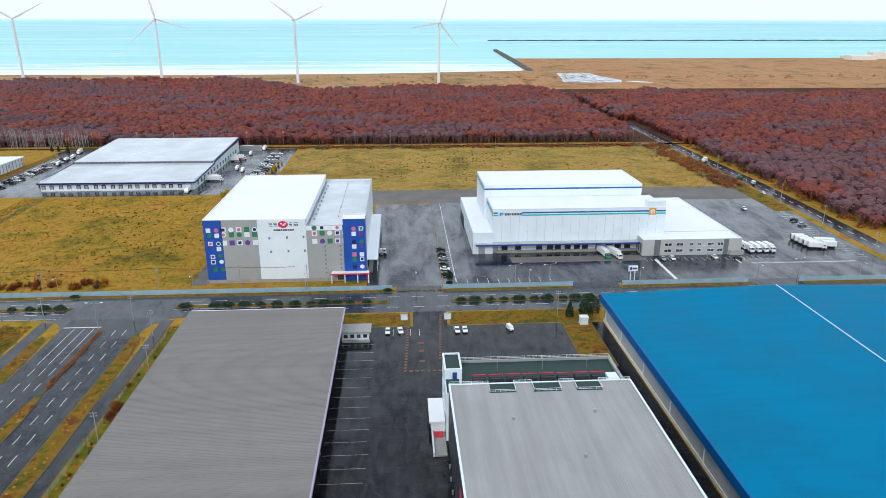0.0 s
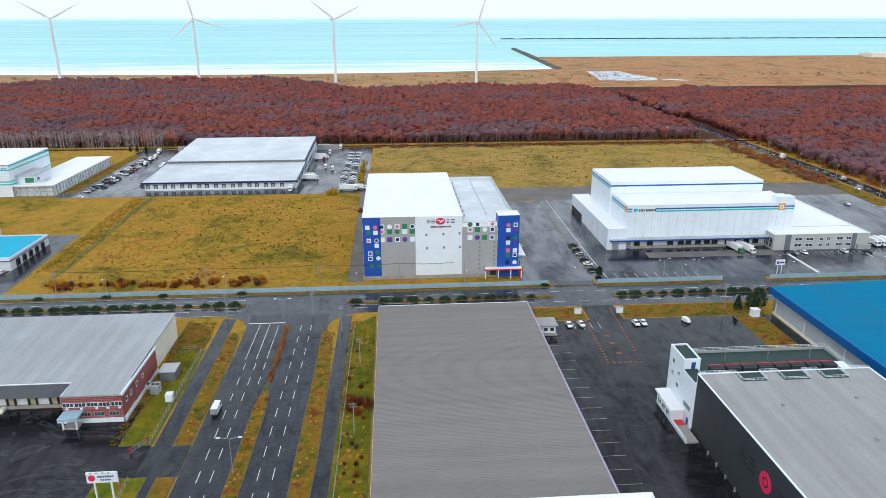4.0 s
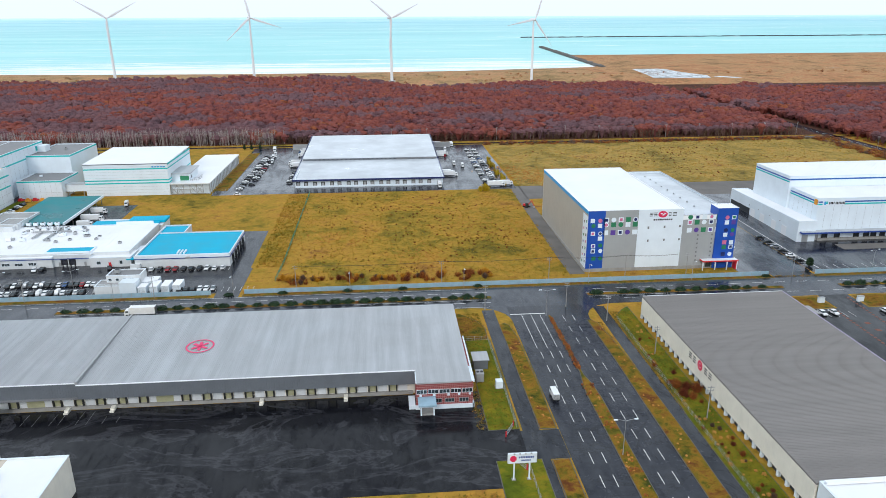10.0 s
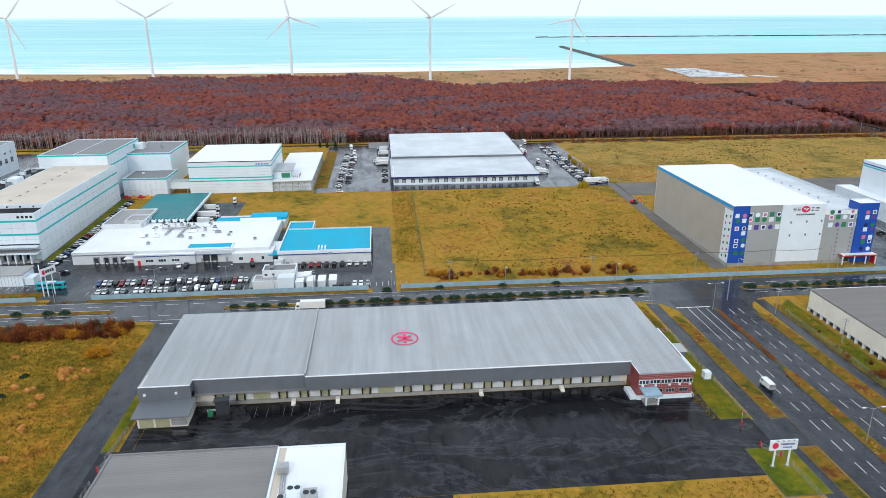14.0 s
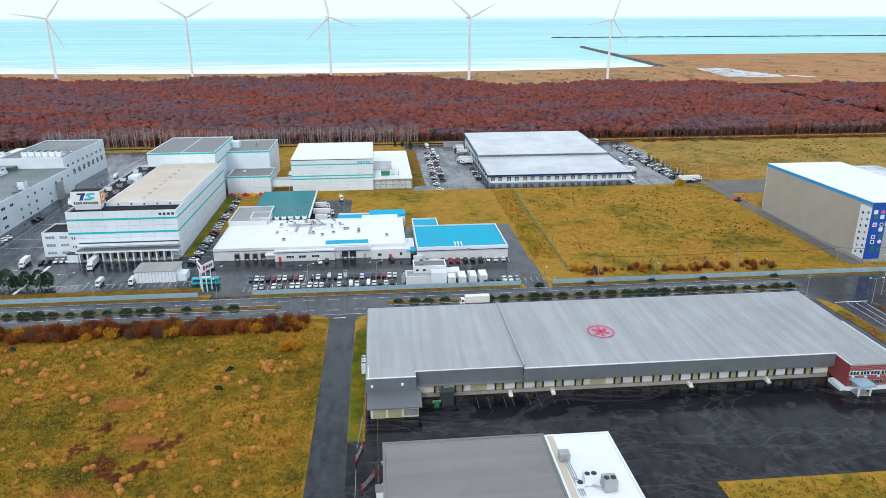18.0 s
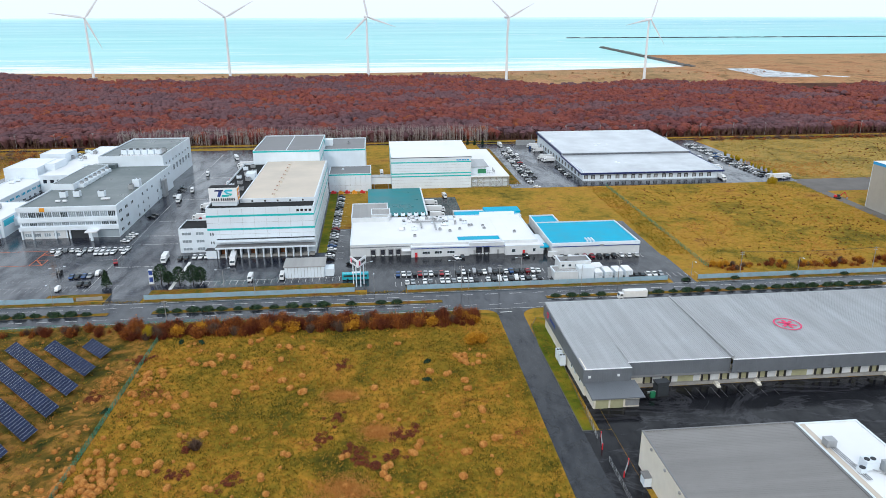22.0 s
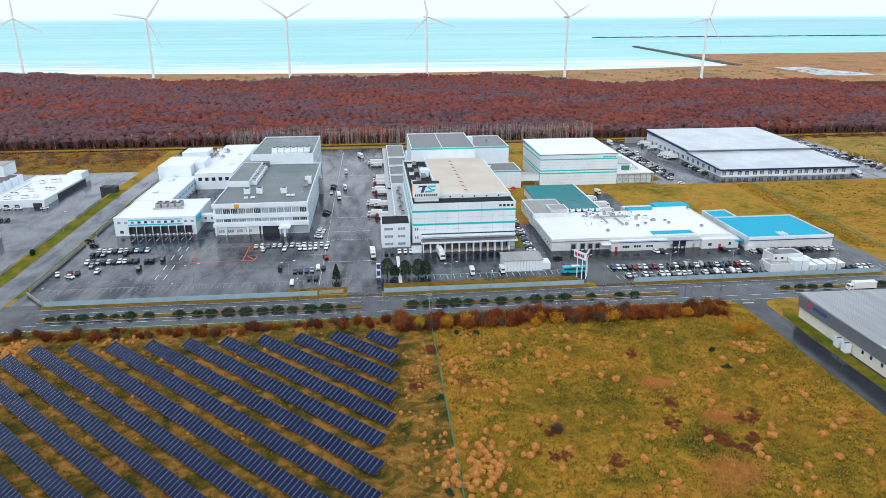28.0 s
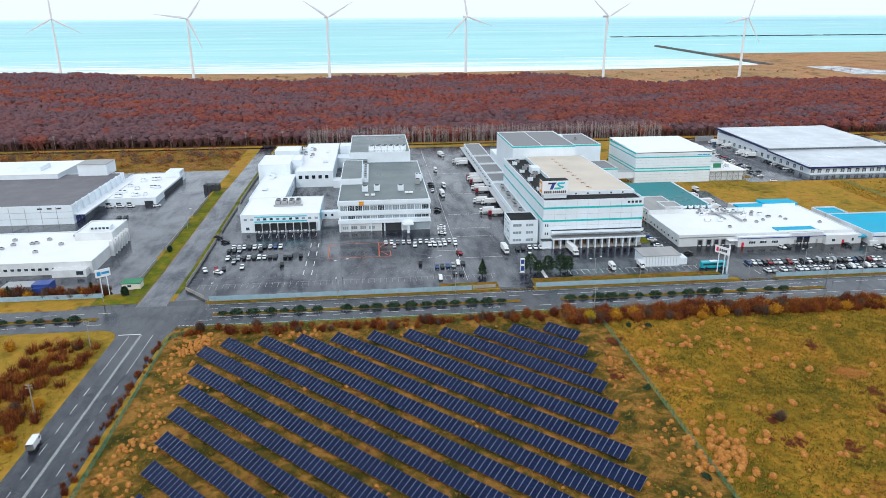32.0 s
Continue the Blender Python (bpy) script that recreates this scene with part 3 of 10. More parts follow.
def make_sea():
    ys = [1240, 1400, 1700, 2000, 2600, 3400, 4200, 4700, 4900]
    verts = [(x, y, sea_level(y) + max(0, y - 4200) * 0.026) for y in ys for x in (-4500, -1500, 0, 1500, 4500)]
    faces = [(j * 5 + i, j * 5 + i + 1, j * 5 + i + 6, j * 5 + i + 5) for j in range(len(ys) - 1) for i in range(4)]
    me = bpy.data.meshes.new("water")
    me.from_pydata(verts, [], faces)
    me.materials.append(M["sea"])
    tagged(new("water", me), "pale turquoise sea with lines of white surf, painted paler as haze at the horizon", "sea", kind="structure")


make_sea()

# ---- paved areas ----
def paving(name, material, label, *rects, h=0.03):
    s = Shape()
    for r in rects:
        sheet(s, *r, h=h)
    return setting(name, s, material, label, name.split("_")[0])


paving("road_main", "road", "wet four-lane asphalt road with a planted median", (-1500, 1500, 234.5, 255.0))
paving("road_boulevard", "boulevard", "wet six-lane asphalt road with white lane dashes", (-119.5, -89.6, -200, 234.5), h=0.02)


def flare(name, material, label, outline, h=0.022):
    """Rounded asphalt where a side road opens into the main road."""
    setting(name, Shape().prism(outline, -0.3, h), material, label, "road")


for x, w, r in ((-119.5, 1, 13), (-89.6, -1, 13), (-318.3, 1, 5), (-308.6, -1, 7), (-616.0, 1, 8), (-598.5, -1, 9)):
    arc = [(x - w * r * (1 - math.cos(radians(a))), 234.45 - r * (1 - math.sin(radians(a)))) for a in range(0, 91, 15)]
    pts = [(x - w * 0.004, 234.45)] + (arc[::-1] if w > 0 else arc[::-1])
    flare("road_corner", "road", "rounded asphalt corner of the junction", pts if w > 0 else pts[::-1])

paving("road_lane_south", "asphalt", "narrow dark wet asphalt side lane", (-318.3, -308.6, -200, 234.5), h=0.02)
paving("road_crossing_south", "road", "wet asphalt road with a double white centre line", (-616.0, -598.5, -200, 234.5), h=0.02)
paving("road_lane_north", "lot_pale", "wet asphalt lane between two factory yards", (-617.5, -606.0, 255, 600), h=0.02)
paving("road_east", "road", "asphalt road along the edge of the woods", (241, 252.5, 255, 700), h=0.02)
paving("road_back", "asphalt", "narrow road along the forest edge", (-1500, 900, 586, 592), h=0.02)
paving("pavement_path", "asphalt", "dark wet asphalt footpath", (-85.4, -80.9, -200, 232), (-129.8, -125.0, -200, 232), (-138.6, -129.8, 135.4, 148.7), (-125.0, -119.6, 135.2, 148.6), h=0.025)
paving("yard_depot", "yard_silt", "black wet asphalt truck yard", (-300.5, -130.5, 124.5, 171), h=0.03)
paving("yard_passage", "yard_silt", "black wet asphalt passage beside the corner depot", (-241, -218, 60, 124.4), h=0.03)
paving("yard_entry", "yard_silt", "black wet asphalt yard entry from the lane", (-308.6, -300.6, 60, 150), h=0.03)
paving("yard_strip", "yard_silt", "black wet asphalt strip beside the depot", (-304, -300.6, 150.1, 215), h=0.03)
paving("yard_east", "yard", "dark wet asphalt yard with parking bays", (-18, 82.0, 60, 221), (10, 23, 221, 234.5), h=0.03)
paving("lot_headquarters", "lot", "rain-wet asphalt factory yard", (-604, -384, 260, 575), h=0.03)
paving("lot_factory", "asphalt", "wet asphalt factory forecourt", (-384, -250, 260, 345), (-250, -229, 290, 345), (-250, -238, 260, 290), (-238.0, -228.0, 255, 290), (-346, -315, 345, 402), h=0.034)
paving("lot_gate", "asphalt", "wet asphalt gateway apron", (-472, -458, 255, 260), (-368, -352, 255, 260), (3.5, 23, 255, 262), (78, 100, 255, 262), (157, 182, 255, 262), h=0.036)
paving("lot_warehouse", "lot", "rain-wet asphalt warehouse yard", (-276, -81, 419.5, 583), h=0.03)
paving("lot_cold_store", "lot", "wet asphalt yard", (-9, 24, 262, 392), h=0.03)
paving("lot_freezer", "lot", "dark wet asphalt yard", (24.3, 236, 261, 394), h=0.03)
paving("lot_gravel", "gravel", "bare grey gravel ground", (-79, 236, 394, 425), (-85, -78, 268, 425), h=0.02)
paving("pavement_corner", "asphalt", "dark wet pavement round the lane corners", (-605.9, -591.1, 255.1, 259.9), (-640, -617.6, 255.1, 258.4), h=0.03)
paving("lot_west", "lot_pale", "rain-wet asphalt yard", (-900, -626, 270, 500), h=0.03)
paving("ground_bracken", "bracken", "rough ground of rusty bracken before the wood", (-900, -628, 502, 585), h=0.05)
paving("ground_field", "olive_field", "olive and ochre rough grass of the near fields", (-440.5, -318.4, 40, 231.5), h=0.05)
paving("ground_solar", "straw_ground", "rusty straw and dark grass under the solar rows", (-597, -440.6, 40, 231.5), h=0.05)
paving("ground_meadow", "straw_field", "bleached straw-coloured meadow before the wood", (-78, 226, 425.5, 583), h=0.05)

# ---- woods ----
rng = np.random.default_rng(7)


def crowns(xy, height, radius, leaf, count, base=None, squash=0.6):
    """Loose leaf clumps: one triangle each, spread over the upper shell of every crown."""
    n = len(xy)
    z0 = np.array([land(x, y) for x, y in xy]) if base is None else base
    k = n * count
    u = rng.random(k) * 2 * np.pi
    c = rng.random(k) * 1.35 - 0.35
    r = np.repeat(radius, count) * (0.72 + 0.42 * rng.random(k))
    s = np.sqrt(np.clip(1 - c * c, 0, 1))
    ctr = np.stack([np.repeat(xy[:, 0], count) + r * s * np.cos(u), np.repeat(xy[:, 1], count) + r * s * np.sin(u),
                    np.repeat(z0 + height - radius * squash, count) + r * squash * c], 1)
    size = leaf * (0.55 + 0.9 * rng.random((k, 1)))
    a = rng.normal(size=(k, 3))
    a /= np.linalg.norm(a, axis=1, keepdims=True)
    out = np.stack([s * np.cos(u), s * np.sin(u), c * 1.0 + 1.7], 1) + 0.32 * rng.normal(size=(k, 3))
    b = np.cross(out, a)
    b /= np.linalg.norm(b, axis=1, keepdims=True) + 1e-9
    a = np.cross(b, out)
    a /= np.linalg.norm(a, axis=1, keepdims=True) + 1e-9
    return np.stack([ctr + a * size, ctr - 0.6 * a * size + 0.9 * b * size, ctr - 0.6 * a * size - 0.9 * b * size], 1)


def scatter(x0, x1, y0, y1, step, jitter=0.9):
    gx, gy = np.meshgrid(np.arange(x0, x1, step), np.arange(y0, y1, step * 0.9))
    p = np.stack([gx.ravel(), gy.ravel()], 1)
    return p + (rng.random(p.shape) - 0.5) * step * jitter


def wood_cores(xy, height, radius):
    """A rough lumpy dome for the body of each crown, closed down to the ground."""
    n, m = len(xy), 6
    z0 = np.array([land(x, y) for x, y in xy])
    ang = np.arange(m) * 2 * np.pi / m + rng.random((n, 1)) * 6

    def ring(out, drop):
        rr = radius[:, None] * (out + 0.22 * rng.random((n, m)))
        return np.stack([xy[:, :1] + rr * np.cos(ang), xy[:, 1:] + rr * np.sin(ang), (z0 + height - radius * drop)[:, None] + rng.random((n, m)) * 1.3], 2)

    a, b = ring(0.36, 0.24), ring(0.70, 0.60)
    face = ((xy[:, 1] < 655) & (xy[:, 0] < 240)) | ((xy[:, 0] > 240) & (xy[:, 0] < 300))
    foot = np.where(face, 0.14, 0.95)[:, None, None]
    low = b.copy()
    low[:, :, :2] = xy[:, None, :] + foot * (b[:, :, :2] - xy[:, None, :])
    low[:, :, 2] = z0[:, None]
    top = np.stack([xy[:, 0], xy[:, 1], z0 + height], 1)
    tris = []
    for i in range(m):
        j = (i + 1) % m
        tris += [np.stack([top, a[:, i], a[:, j]], 1), np.stack([a[:, i], b[:, i], b[:, j]], 1), np.stack([a[:, i], b[:, j], a[:, j]], 1),
                 np.stack([b[:, i], low[:, i], low[:, j]], 1), np.stack([b[:, i], low[:, j], b[:, j]], 1)]
    return np.concatenate(tris)


def woods(name, xy, material, label, h=(8, 12), r=(3.2, 5.0), leaf=1.1, count=26):
    height, radius = rng.uniform(*h, len(xy)), rng.uniform(*r, len(xy))
    stuff(name, soup(name, crowns(xy, height, radius, leaf, count), material), material, label, "forest")
    inner = name.replace("forest", "forest_crowns")
    stuff(inner, soup(inner, wood_cores(xy, height, radius), material), material, "close twigs and leaves in the body of the crowns", "forest")


def wood_edge(x):
    """Northern edge of the wood, ragged against the dunes."""
    e = np.interp(x, (-1160, -978, -837, -632, -600, -443, -280, -182, -103, -77, 71, 203, 245, 372, 476, 692), (1250, 1177, 1078, 1040, 1080, 1084, 1097, 1066, 965, 1002, 1013, 1008, 904, 973, 912, 935))
    return e + np.interp(x, (-700, -200, -120, -60, 60, 120), (45, 32, 0, 0, 20, 0)) + 8 * np.sin(x / 23) + 6 * np.sin(x / 9.1)


far = np.concatenate([scatter(-1250, 1150, 640, 1260, 7.0), scatter(-1100, 226, 606, 640, 7.5), scatter(262, 640, 470, 640, 7.5), scatter(262, 480, 330, 470, 7.5)])
far = far[(far[:, 1] < wood_edge(far[:, 0])) & ~((far[:, 0] > 226) & (far[:, 0] < np.where(far[:, 1] > 720, 241, 260)))]
far = far[rng.random(len(far)) < 0.96]
tone = 0.38 + 0.24 * rng.random(len(far)) + 0.22 * np.sin(far[:, 0] / 61 + far[:, 1] / 47) + 0.22 * np.sin(far[:, 0] / 29 - far[:, 1] / 17) + 0.16 * np.sin(far[:, 0] / 14 + far[:, 1] / 11)
# bare grey trees gather along the southern edge and towards the west
tone = tone + np.interp(far[:, 1], (600, 700), (0.22, 0.0)) * (far[:, 0] < 230) + np.interp(far[:, 0], (-900, -450, 100), (0.34, 0.2, -0.04)) + 0.4 * ((far[:, 0] > 250) & (far[:, 1] < 560))
for name, mask, mat, label in (("forest_russet", tone < 0.72, "forest", "russet autumn oak wood stretching to the dunes"),
                               ("forest_bare", (tone >= 0.72), "forest_grey", "bare purple-grey crowns among the autumn oaks")):
    for key, sel, hh, rr_, lf, ct in (("", mask & (far[:, 1] >= 760), (7.2, 9.6), (3.8, 5.6), 0.78, 22), ("_edge", mask & (far[:, 1] < 760), (7.5, 10.5), (4.0, 6.0), 0.60, 84)):
        flame = sel & (rng.random(len(far)) < 0.035) & (mat == "forest")
        woods(name + key, far[sel & ~flame], mat, label, hh, rr_, lf, ct)
        if flame.any():
            woods("forest_flame" + key, far[flame], "forest_flame", "scattered bright orange oaks in the wood", hh, rr_, lf, ct)


# ---- wind turbines ----
def wind_turbine(x, y, z, axle, spin, face):
    t = thing("wind_turbine", (x, y, z), "tall white wind turbine on the dunes, three slim blades at rest", "wind turbine", "wind turbines along the shore")
    hub = axle - z
    part("tower", Shape().rod((0, 0, -2), (0, 0, hub - 2), 2.3, 1.3, 16), "tower_white", t)
    part("foundation", Shape().rod((0, 0, -1), (0, 0, 0.8), 7, 6, 12), "concrete", t)
    d = Vector((math.sin(radians(face)), -math.cos(radians(face)), 0))
    w = Vector((math.cos(radians(face)), math.sin(radians(face)), 0))
    n = Shape().rod(Vector((0, 0, hub)) - d * 7.5, Vector((0, 0, hub)) + d * 2.5, 1.9, 1.7, 8)
    part("nacelle", n, "tower_white", t)
    c = Vector((0, 0, hub)) + d * 4.2
    part("rotor_hub", Shape().rod(c - d * 1.6, c + d * 1.6, 1.8, 0.7, 10), "tower_white", t)
    for i in range(3):
        a = radians(spin + 120 * i)
        e = w * math.sin(a) + Vector((0, 0, 1)) * math.cos(a)
        q = w * math.cos(a) - Vector((0, 0, 1)) * math.sin(a)
        s = Shape()
        ring = []
        for f, ch, th in ((0.02, 1.0, 0.9), (0.12, 1.9, 0.6), (0.22, 2.1, 0.4), (0.6, 1.25, 0.22), (1.0, 0.25, 0.06)):
            o = c + e * (51 * f)
            ring += [tuple(o + q * ch), tuple(o + d * th), tuple(o - q * ch * 0.7), tuple(o - d * th)]
        faces = [(4 * k + i2, 4 * k + (i2 + 1) % 4, 4 * k + 4 + (i2 + 1) % 4, 4 * k + 4 + i2) for k in range(4) for i2 in range(4)]
        s.add(ring, faces + [(16, 17, 18, 19), (3, 2, 1, 0)])
        part("blade", s, "tower_white", t)


for x, y, axle, spin, face in ((-1069, 1312, 109.0, 0, 20), (-811.5, 1186, 107.5, 38, 25), (-590, 1154, 108.4, 62, 24), (-370.5, 1142.5, 108.4, 108, 22), (-151.5, 1109, 107.0, 66, 26), (68.5, 1091, 103.8, 20, 22)):
    wind_turbine(x, y, land(x, y), axle, spin, face)

# ---- building kit ----
class House:
    """A building in world coordinates, heights from its own ground level."""

    def __init__(self, name, x, y, label, category, z=None, group=""):
        self.o = (x, y, gz(y) if z is None else z)
        self.t = thing(name, self.o, label, category, group)

    def s(self):
        return Shape()

    def box(self, name, mat, x0, x1, y0, y1, z0, z1, label="", under=None):
        ox, oy, _ = self.o
        return part(name, Shape().box(x0 - ox, x1 - ox, y0 - oy, y1 - oy, z0, z1), mat, under or self.t, label)

    def shell(self, x0, x1, y0, y1, h, walls, roof, parapet=0.5, z0=-0.6, coping="white", sides="news", rims="news", th=0.35):
        """Four walls, a roof slab and a parapet rim."""
        mats = dict(zip("swne", walls)) if isinstance(walls, tuple) else dict.fromkeys("swne", walls)
        b = dict(s=(x0, x1, y0, y0 + th), n=(x0, x1, y1 - th, y1), w=(x0, x0 + th, y0 + th, y1 - th), e=(x1 - th, x1, y0 + th, y1 - th))
        for k in sides:
            self.box("wall", mats[k], *b[k], z0, h)
        self.box("roof", roof, x0 + th, x1 - th, y0 + th, y1 - th, h - 0.8, h - parapet + 0.01)
        c = dict(s=(x0 - 0.08, x1 + 0.08, y0 - 0.08, y0 + th + 0.1), n=(x0 - 0.08, x1 + 0.08, y1 - th - 0.1, y1 + 0.08),
                 w=(x0 - 0.08, x0 + th + 0.1, y0 + th + 0.1, y1 - th - 0.1), e=(x1 - th - 0.1, x1 + 0.08, y0 + th + 0.1, y1 - th - 0.1))
        for k in rims:
            self.box("coping", coping, *c[k], h, h + 0.12)

    def plate(self, side, r, a0, a1, z0, z1, proud=0.05, back=0.0):
        x0, x1, y0, y1 = r
        ox, oy, _ = self.o
        if side == "s":
            q = (a0, a1, y0 - proud, y0 + back)
        elif side == "n":
            q = (a0, a1, y1 - back, y1 + proud)
        elif side == "w":
            q = (x0 - proud, x0 + back, a0, a1)
        else:
            q = (x1 - back, x1 + proud, a0, a1)
        return Shape().box(q[0] - ox, q[1] - ox, q[2] - oy, q[3] - oy, z0, z1)

    def put(self, name, mat, side, r, a0, a1, z0, z1, proud=0.05, label="", under=None):
        return part(name, self.plate(side, r, a0, a1, z0, z1, proud), mat, under or self.t, label)

    def seams(self, side, r, a0, a1, z0, z1, step, mat, proud=0.03, wide=0.07):
        """Upright panel joints as thin ribs, one part for a wall."""
        s = Shape()
        n = max(1, round((a1 - a0) / step))
        for i in range(1, n):
            p = a0 + (a1 - a0) * i / n
            q = self.plate(side, r, p - wide, p + wide, z0, z1, proud)
            s.add(q.v, q.f)
        return tagged(part("panel_joints", s, mat, self.t), kind="stuff")

    def courses(self, side, r, a0, a1, zs, mat, proud=0.02, wide=0.05):
        s = Shape()
        for z in zs:
            q = self.plate(side, r, a0, a1, z - wide, z + wide, proud)
            s.add(q.v, q.f)
        return tagged(part("panel_joints", s, mat, self.t), kind="stuff")

    def window(self, side, r, a, z, w, h, mat="glass", frame="white", bars=0):
        f = Shape()
        for a0, a1, z0, z1 in ((a - w / 2 - 0.1, a + w / 2 + 0.1, z - 0.12, z), (a - w / 2 - 0.1, a + w / 2 + 0.1, z + h, z + h + 0.1),
                               (a - w / 2 - 0.1, a - w / 2, z, z + h), (a + w / 2, a + w / 2 + 0.1, z, z + h),
                               *[(a - w / 2 + w * (i + 1) / (bars + 1) - 0.05, a - w / 2 + w * (i + 1) / (bars + 1) + 0.05, z, z + h) for i in range(bars)]):
            q = self.plate(side, r, a0, a1, z0, z1, 0.14)
            f.add(q.v, q.f)
        win = part("window", self.plate(side, r, a - w / 2, a + w / 2, z, z + h, 0.04), mat, self.t)
        part("frame", f, frame, win)
        return win

    def dock(self, side, r, a, z, w=2.9, h=3.4, door="cream_wall", trim="black", deep=0.6):
        """A loading bay: padded black surround, door and two rubber buffers."""
        d = part("dock_door", self.plate(side, r, a - w / 2 + 0.35, a + w / 2 - 0.35, z, z + h - 0.4, 0.06), door, self.t)
        f = Shape()
        for a0, a1, z0, z1 in ((a - w / 2, a - w / 2 + 0.4, z, z + h), (a + w / 2 - 0.4, a + w / 2, z, z + h), (a - w / 2 + 0.4, a + w / 2 - 0.4, z + h - 0.5, z + h)):
            q = self.plate(side, r, a0, a1, z0, z1, deep)
            f.add(q.v, q.f)
        part("surround", f, trim, d)
        if deep < 0.3:
            return
        b = Shape()
        for k in (-0.9, 0.9):
            q = self.plate(side, r, a + k - 0.2, a + k + 0.2, z - 0.7, z - 0.1, 0.35)
            b.add(q.v, q.f)
        part("buffer", b, "rubber", d)

    def unit(self, x, y, z, w=2.0, d=1.6, h=1.6, mat="white", fans=1, name="rooftop_unit"):
        """An air-conditioning unit with feet and fan rings."""
        ox, oy, _ = self.o
        x, y = x - ox, y - oy
        u = part(name, Shape().box(x - w / 2, x + w / 2, y - d / 2, y + d / 2, z + 0.25, z + h), mat, self.t)
        s = Shape()
        for a in (-0.35, 0.35):
            s.box(x + a * w - 0.08, x + a * w + 0.08, y - d / 2, y + d / 2, z - 0.1, z + 0.25)
        s.box(x - 0.35 * w, x + 0.35 * w, y - 0.06, y + 0.06, z, z + 0.2)
        part("base_frame", s, "steel", u)
        if fans:
            f = Shape()
            for i in range(fans):
                cx = x + w * ((i + 0.5) / fans - 0.5)
                f.rod((cx, y, z + h), (cx, y, z + h + 0.16), min(w / fans, d) * 0.42, None, 10)
            part("fan", f, "dark_wall", u)

    def ribs(self, x0, x1, y0, y1, zs, zn, step, along, mat, rise=0.07, wide=0.06, name="roof_ribs"):
        """Standing seams on a roof that climbs from zs in the south to zn in the north."""
        ox, oy, _ = self.o
        s = Shape()
        if along == "y":
            for i in range(int((x1 - x0) / step) + 1):
                x = x0 + i * step - ox
                s.add([(x - wide, y0 - oy, zs), (x + wide, y0 - oy, zs), (x + wide, y1 - oy, zn), (x - wide, y1 - oy, zn),
                       (x - wide, y0 - oy, zs + rise), (x + wide, y0 - oy, zs + rise), (x + wide, y1 - oy, zn + rise), (x - wide, y1 - oy, zn + rise)],
                      [(4, 5, 6, 7), (0, 1, 5, 4), (1, 2, 6, 5), (2, 3, 7, 6), (3, 0, 4, 7)])
        else:
            for i in range(int((y1 - y0) / step) + 1):
                f = min(1.0, i * step / (y1 - y0))
                y, z = y0 + i * step - oy, zs + (zn - zs) * f
                s.box(x0 - ox, x1 - ox, y - wide, y + wide, z - 0.05, z + rise)
        return tagged(part(name, s, mat, self.t), kind="stuff")

    def slope(self, name, mat, x0, x1, y0, y1, zs, zn, thick=0.4, label=""):
        ox, oy, _ = self.o
        return part(name, Shape().side([(y0 - oy, zs - thick), (y1 - oy, zn - thick), (y1 - oy, zn), (y0 - oy, zs)], x0 - ox, x1 - ox), mat, self.t, label)

    def rail(self, x0, y0, x1, y1, z, h=1.1, step=2.0, mat="steel"):
        ox, oy, _ = self.o
        a, b = Vector((x0 - ox, y0 - oy, z)), Vector((x1 - ox, y1 - oy, z))
        s = Shape()
        n = max(1, round((b - a).length / step))
        up = Vector((0, 0, 1))
        for i in range(n + 1):
            p = a.lerp(b, i / n)
            s.rod(p, p + up * h, 0.05, None, 4)
        for k in (0.5, 1.0):
            s.rod(a + up * h * k, b + up * h * k, 0.05, None, 4)
        part("railing", s, mat, self.t)


def disc(h, side, r, a, z, rad, mat, proud, name="decal", n=20, inner=0.0, squash=1.0):
    """A round plate or ring on a wall."""
    x0, x1, y0, y1 = r
    ox, oy, _ = h.o
    s = Shape()
    ring = lambda q, d: [(q * math.cos(6.2832 * i / n), q * squash * math.sin(6.2832 * i / n), d) for i in range(n)]
    loops = [ring(rad, 0.0), ring(rad, proud)] + ([ring(inner, proud), ring(inner, 0.0)] if inner else [])
    pts = [p for loop in loops for p in loop]
    place = (lambda p: (a + p[0] - ox, y0 - p[2] - oy, z + p[1])) if side == "s" else (lambda p: (x0 - p[2] - ox, a - p[0] - oy, z + p[1]))
    faces = [(k * n + i, k * n + (i + 1) % n, (k + 1) * n + (i + 1) % n, (k + 1) * n + i) for k in range(len(loops) - 1) for i in range(n)]
    if not inner:
        faces.append(tuple(range(n, 2 * n)))
    s.add([place(p) for p in pts], faces)
    return part(name, s, mat, h.t)


def tile_decal(h, side, r, a, z, kind, mat, size=2.1):
    k = size / 2
    if kind == "q":
        h.put("decal", mat, side, r, a - k, a + k, z - k, z + k, 0.06)
    elif kind == "f":  # white frame round a coloured square
        h.put("decal", "white", side, r, a - k, a + k, z - k, z + k, 0.06)
        h.put("decal", mat, side, r, a - k * 0.62, a + k * 0.62, z - k * 0.62, z + k * 0.62, 0.10)
    elif kind == "c":
        disc(h, side, r, a, z, k, mat, 0.06)
    else:  # white ring round a coloured disc
        disc(h, side, r, a, z, k, "white", 0.06)
        disc(h, side, r, a, z, k * 0.66, mat, 0.10)


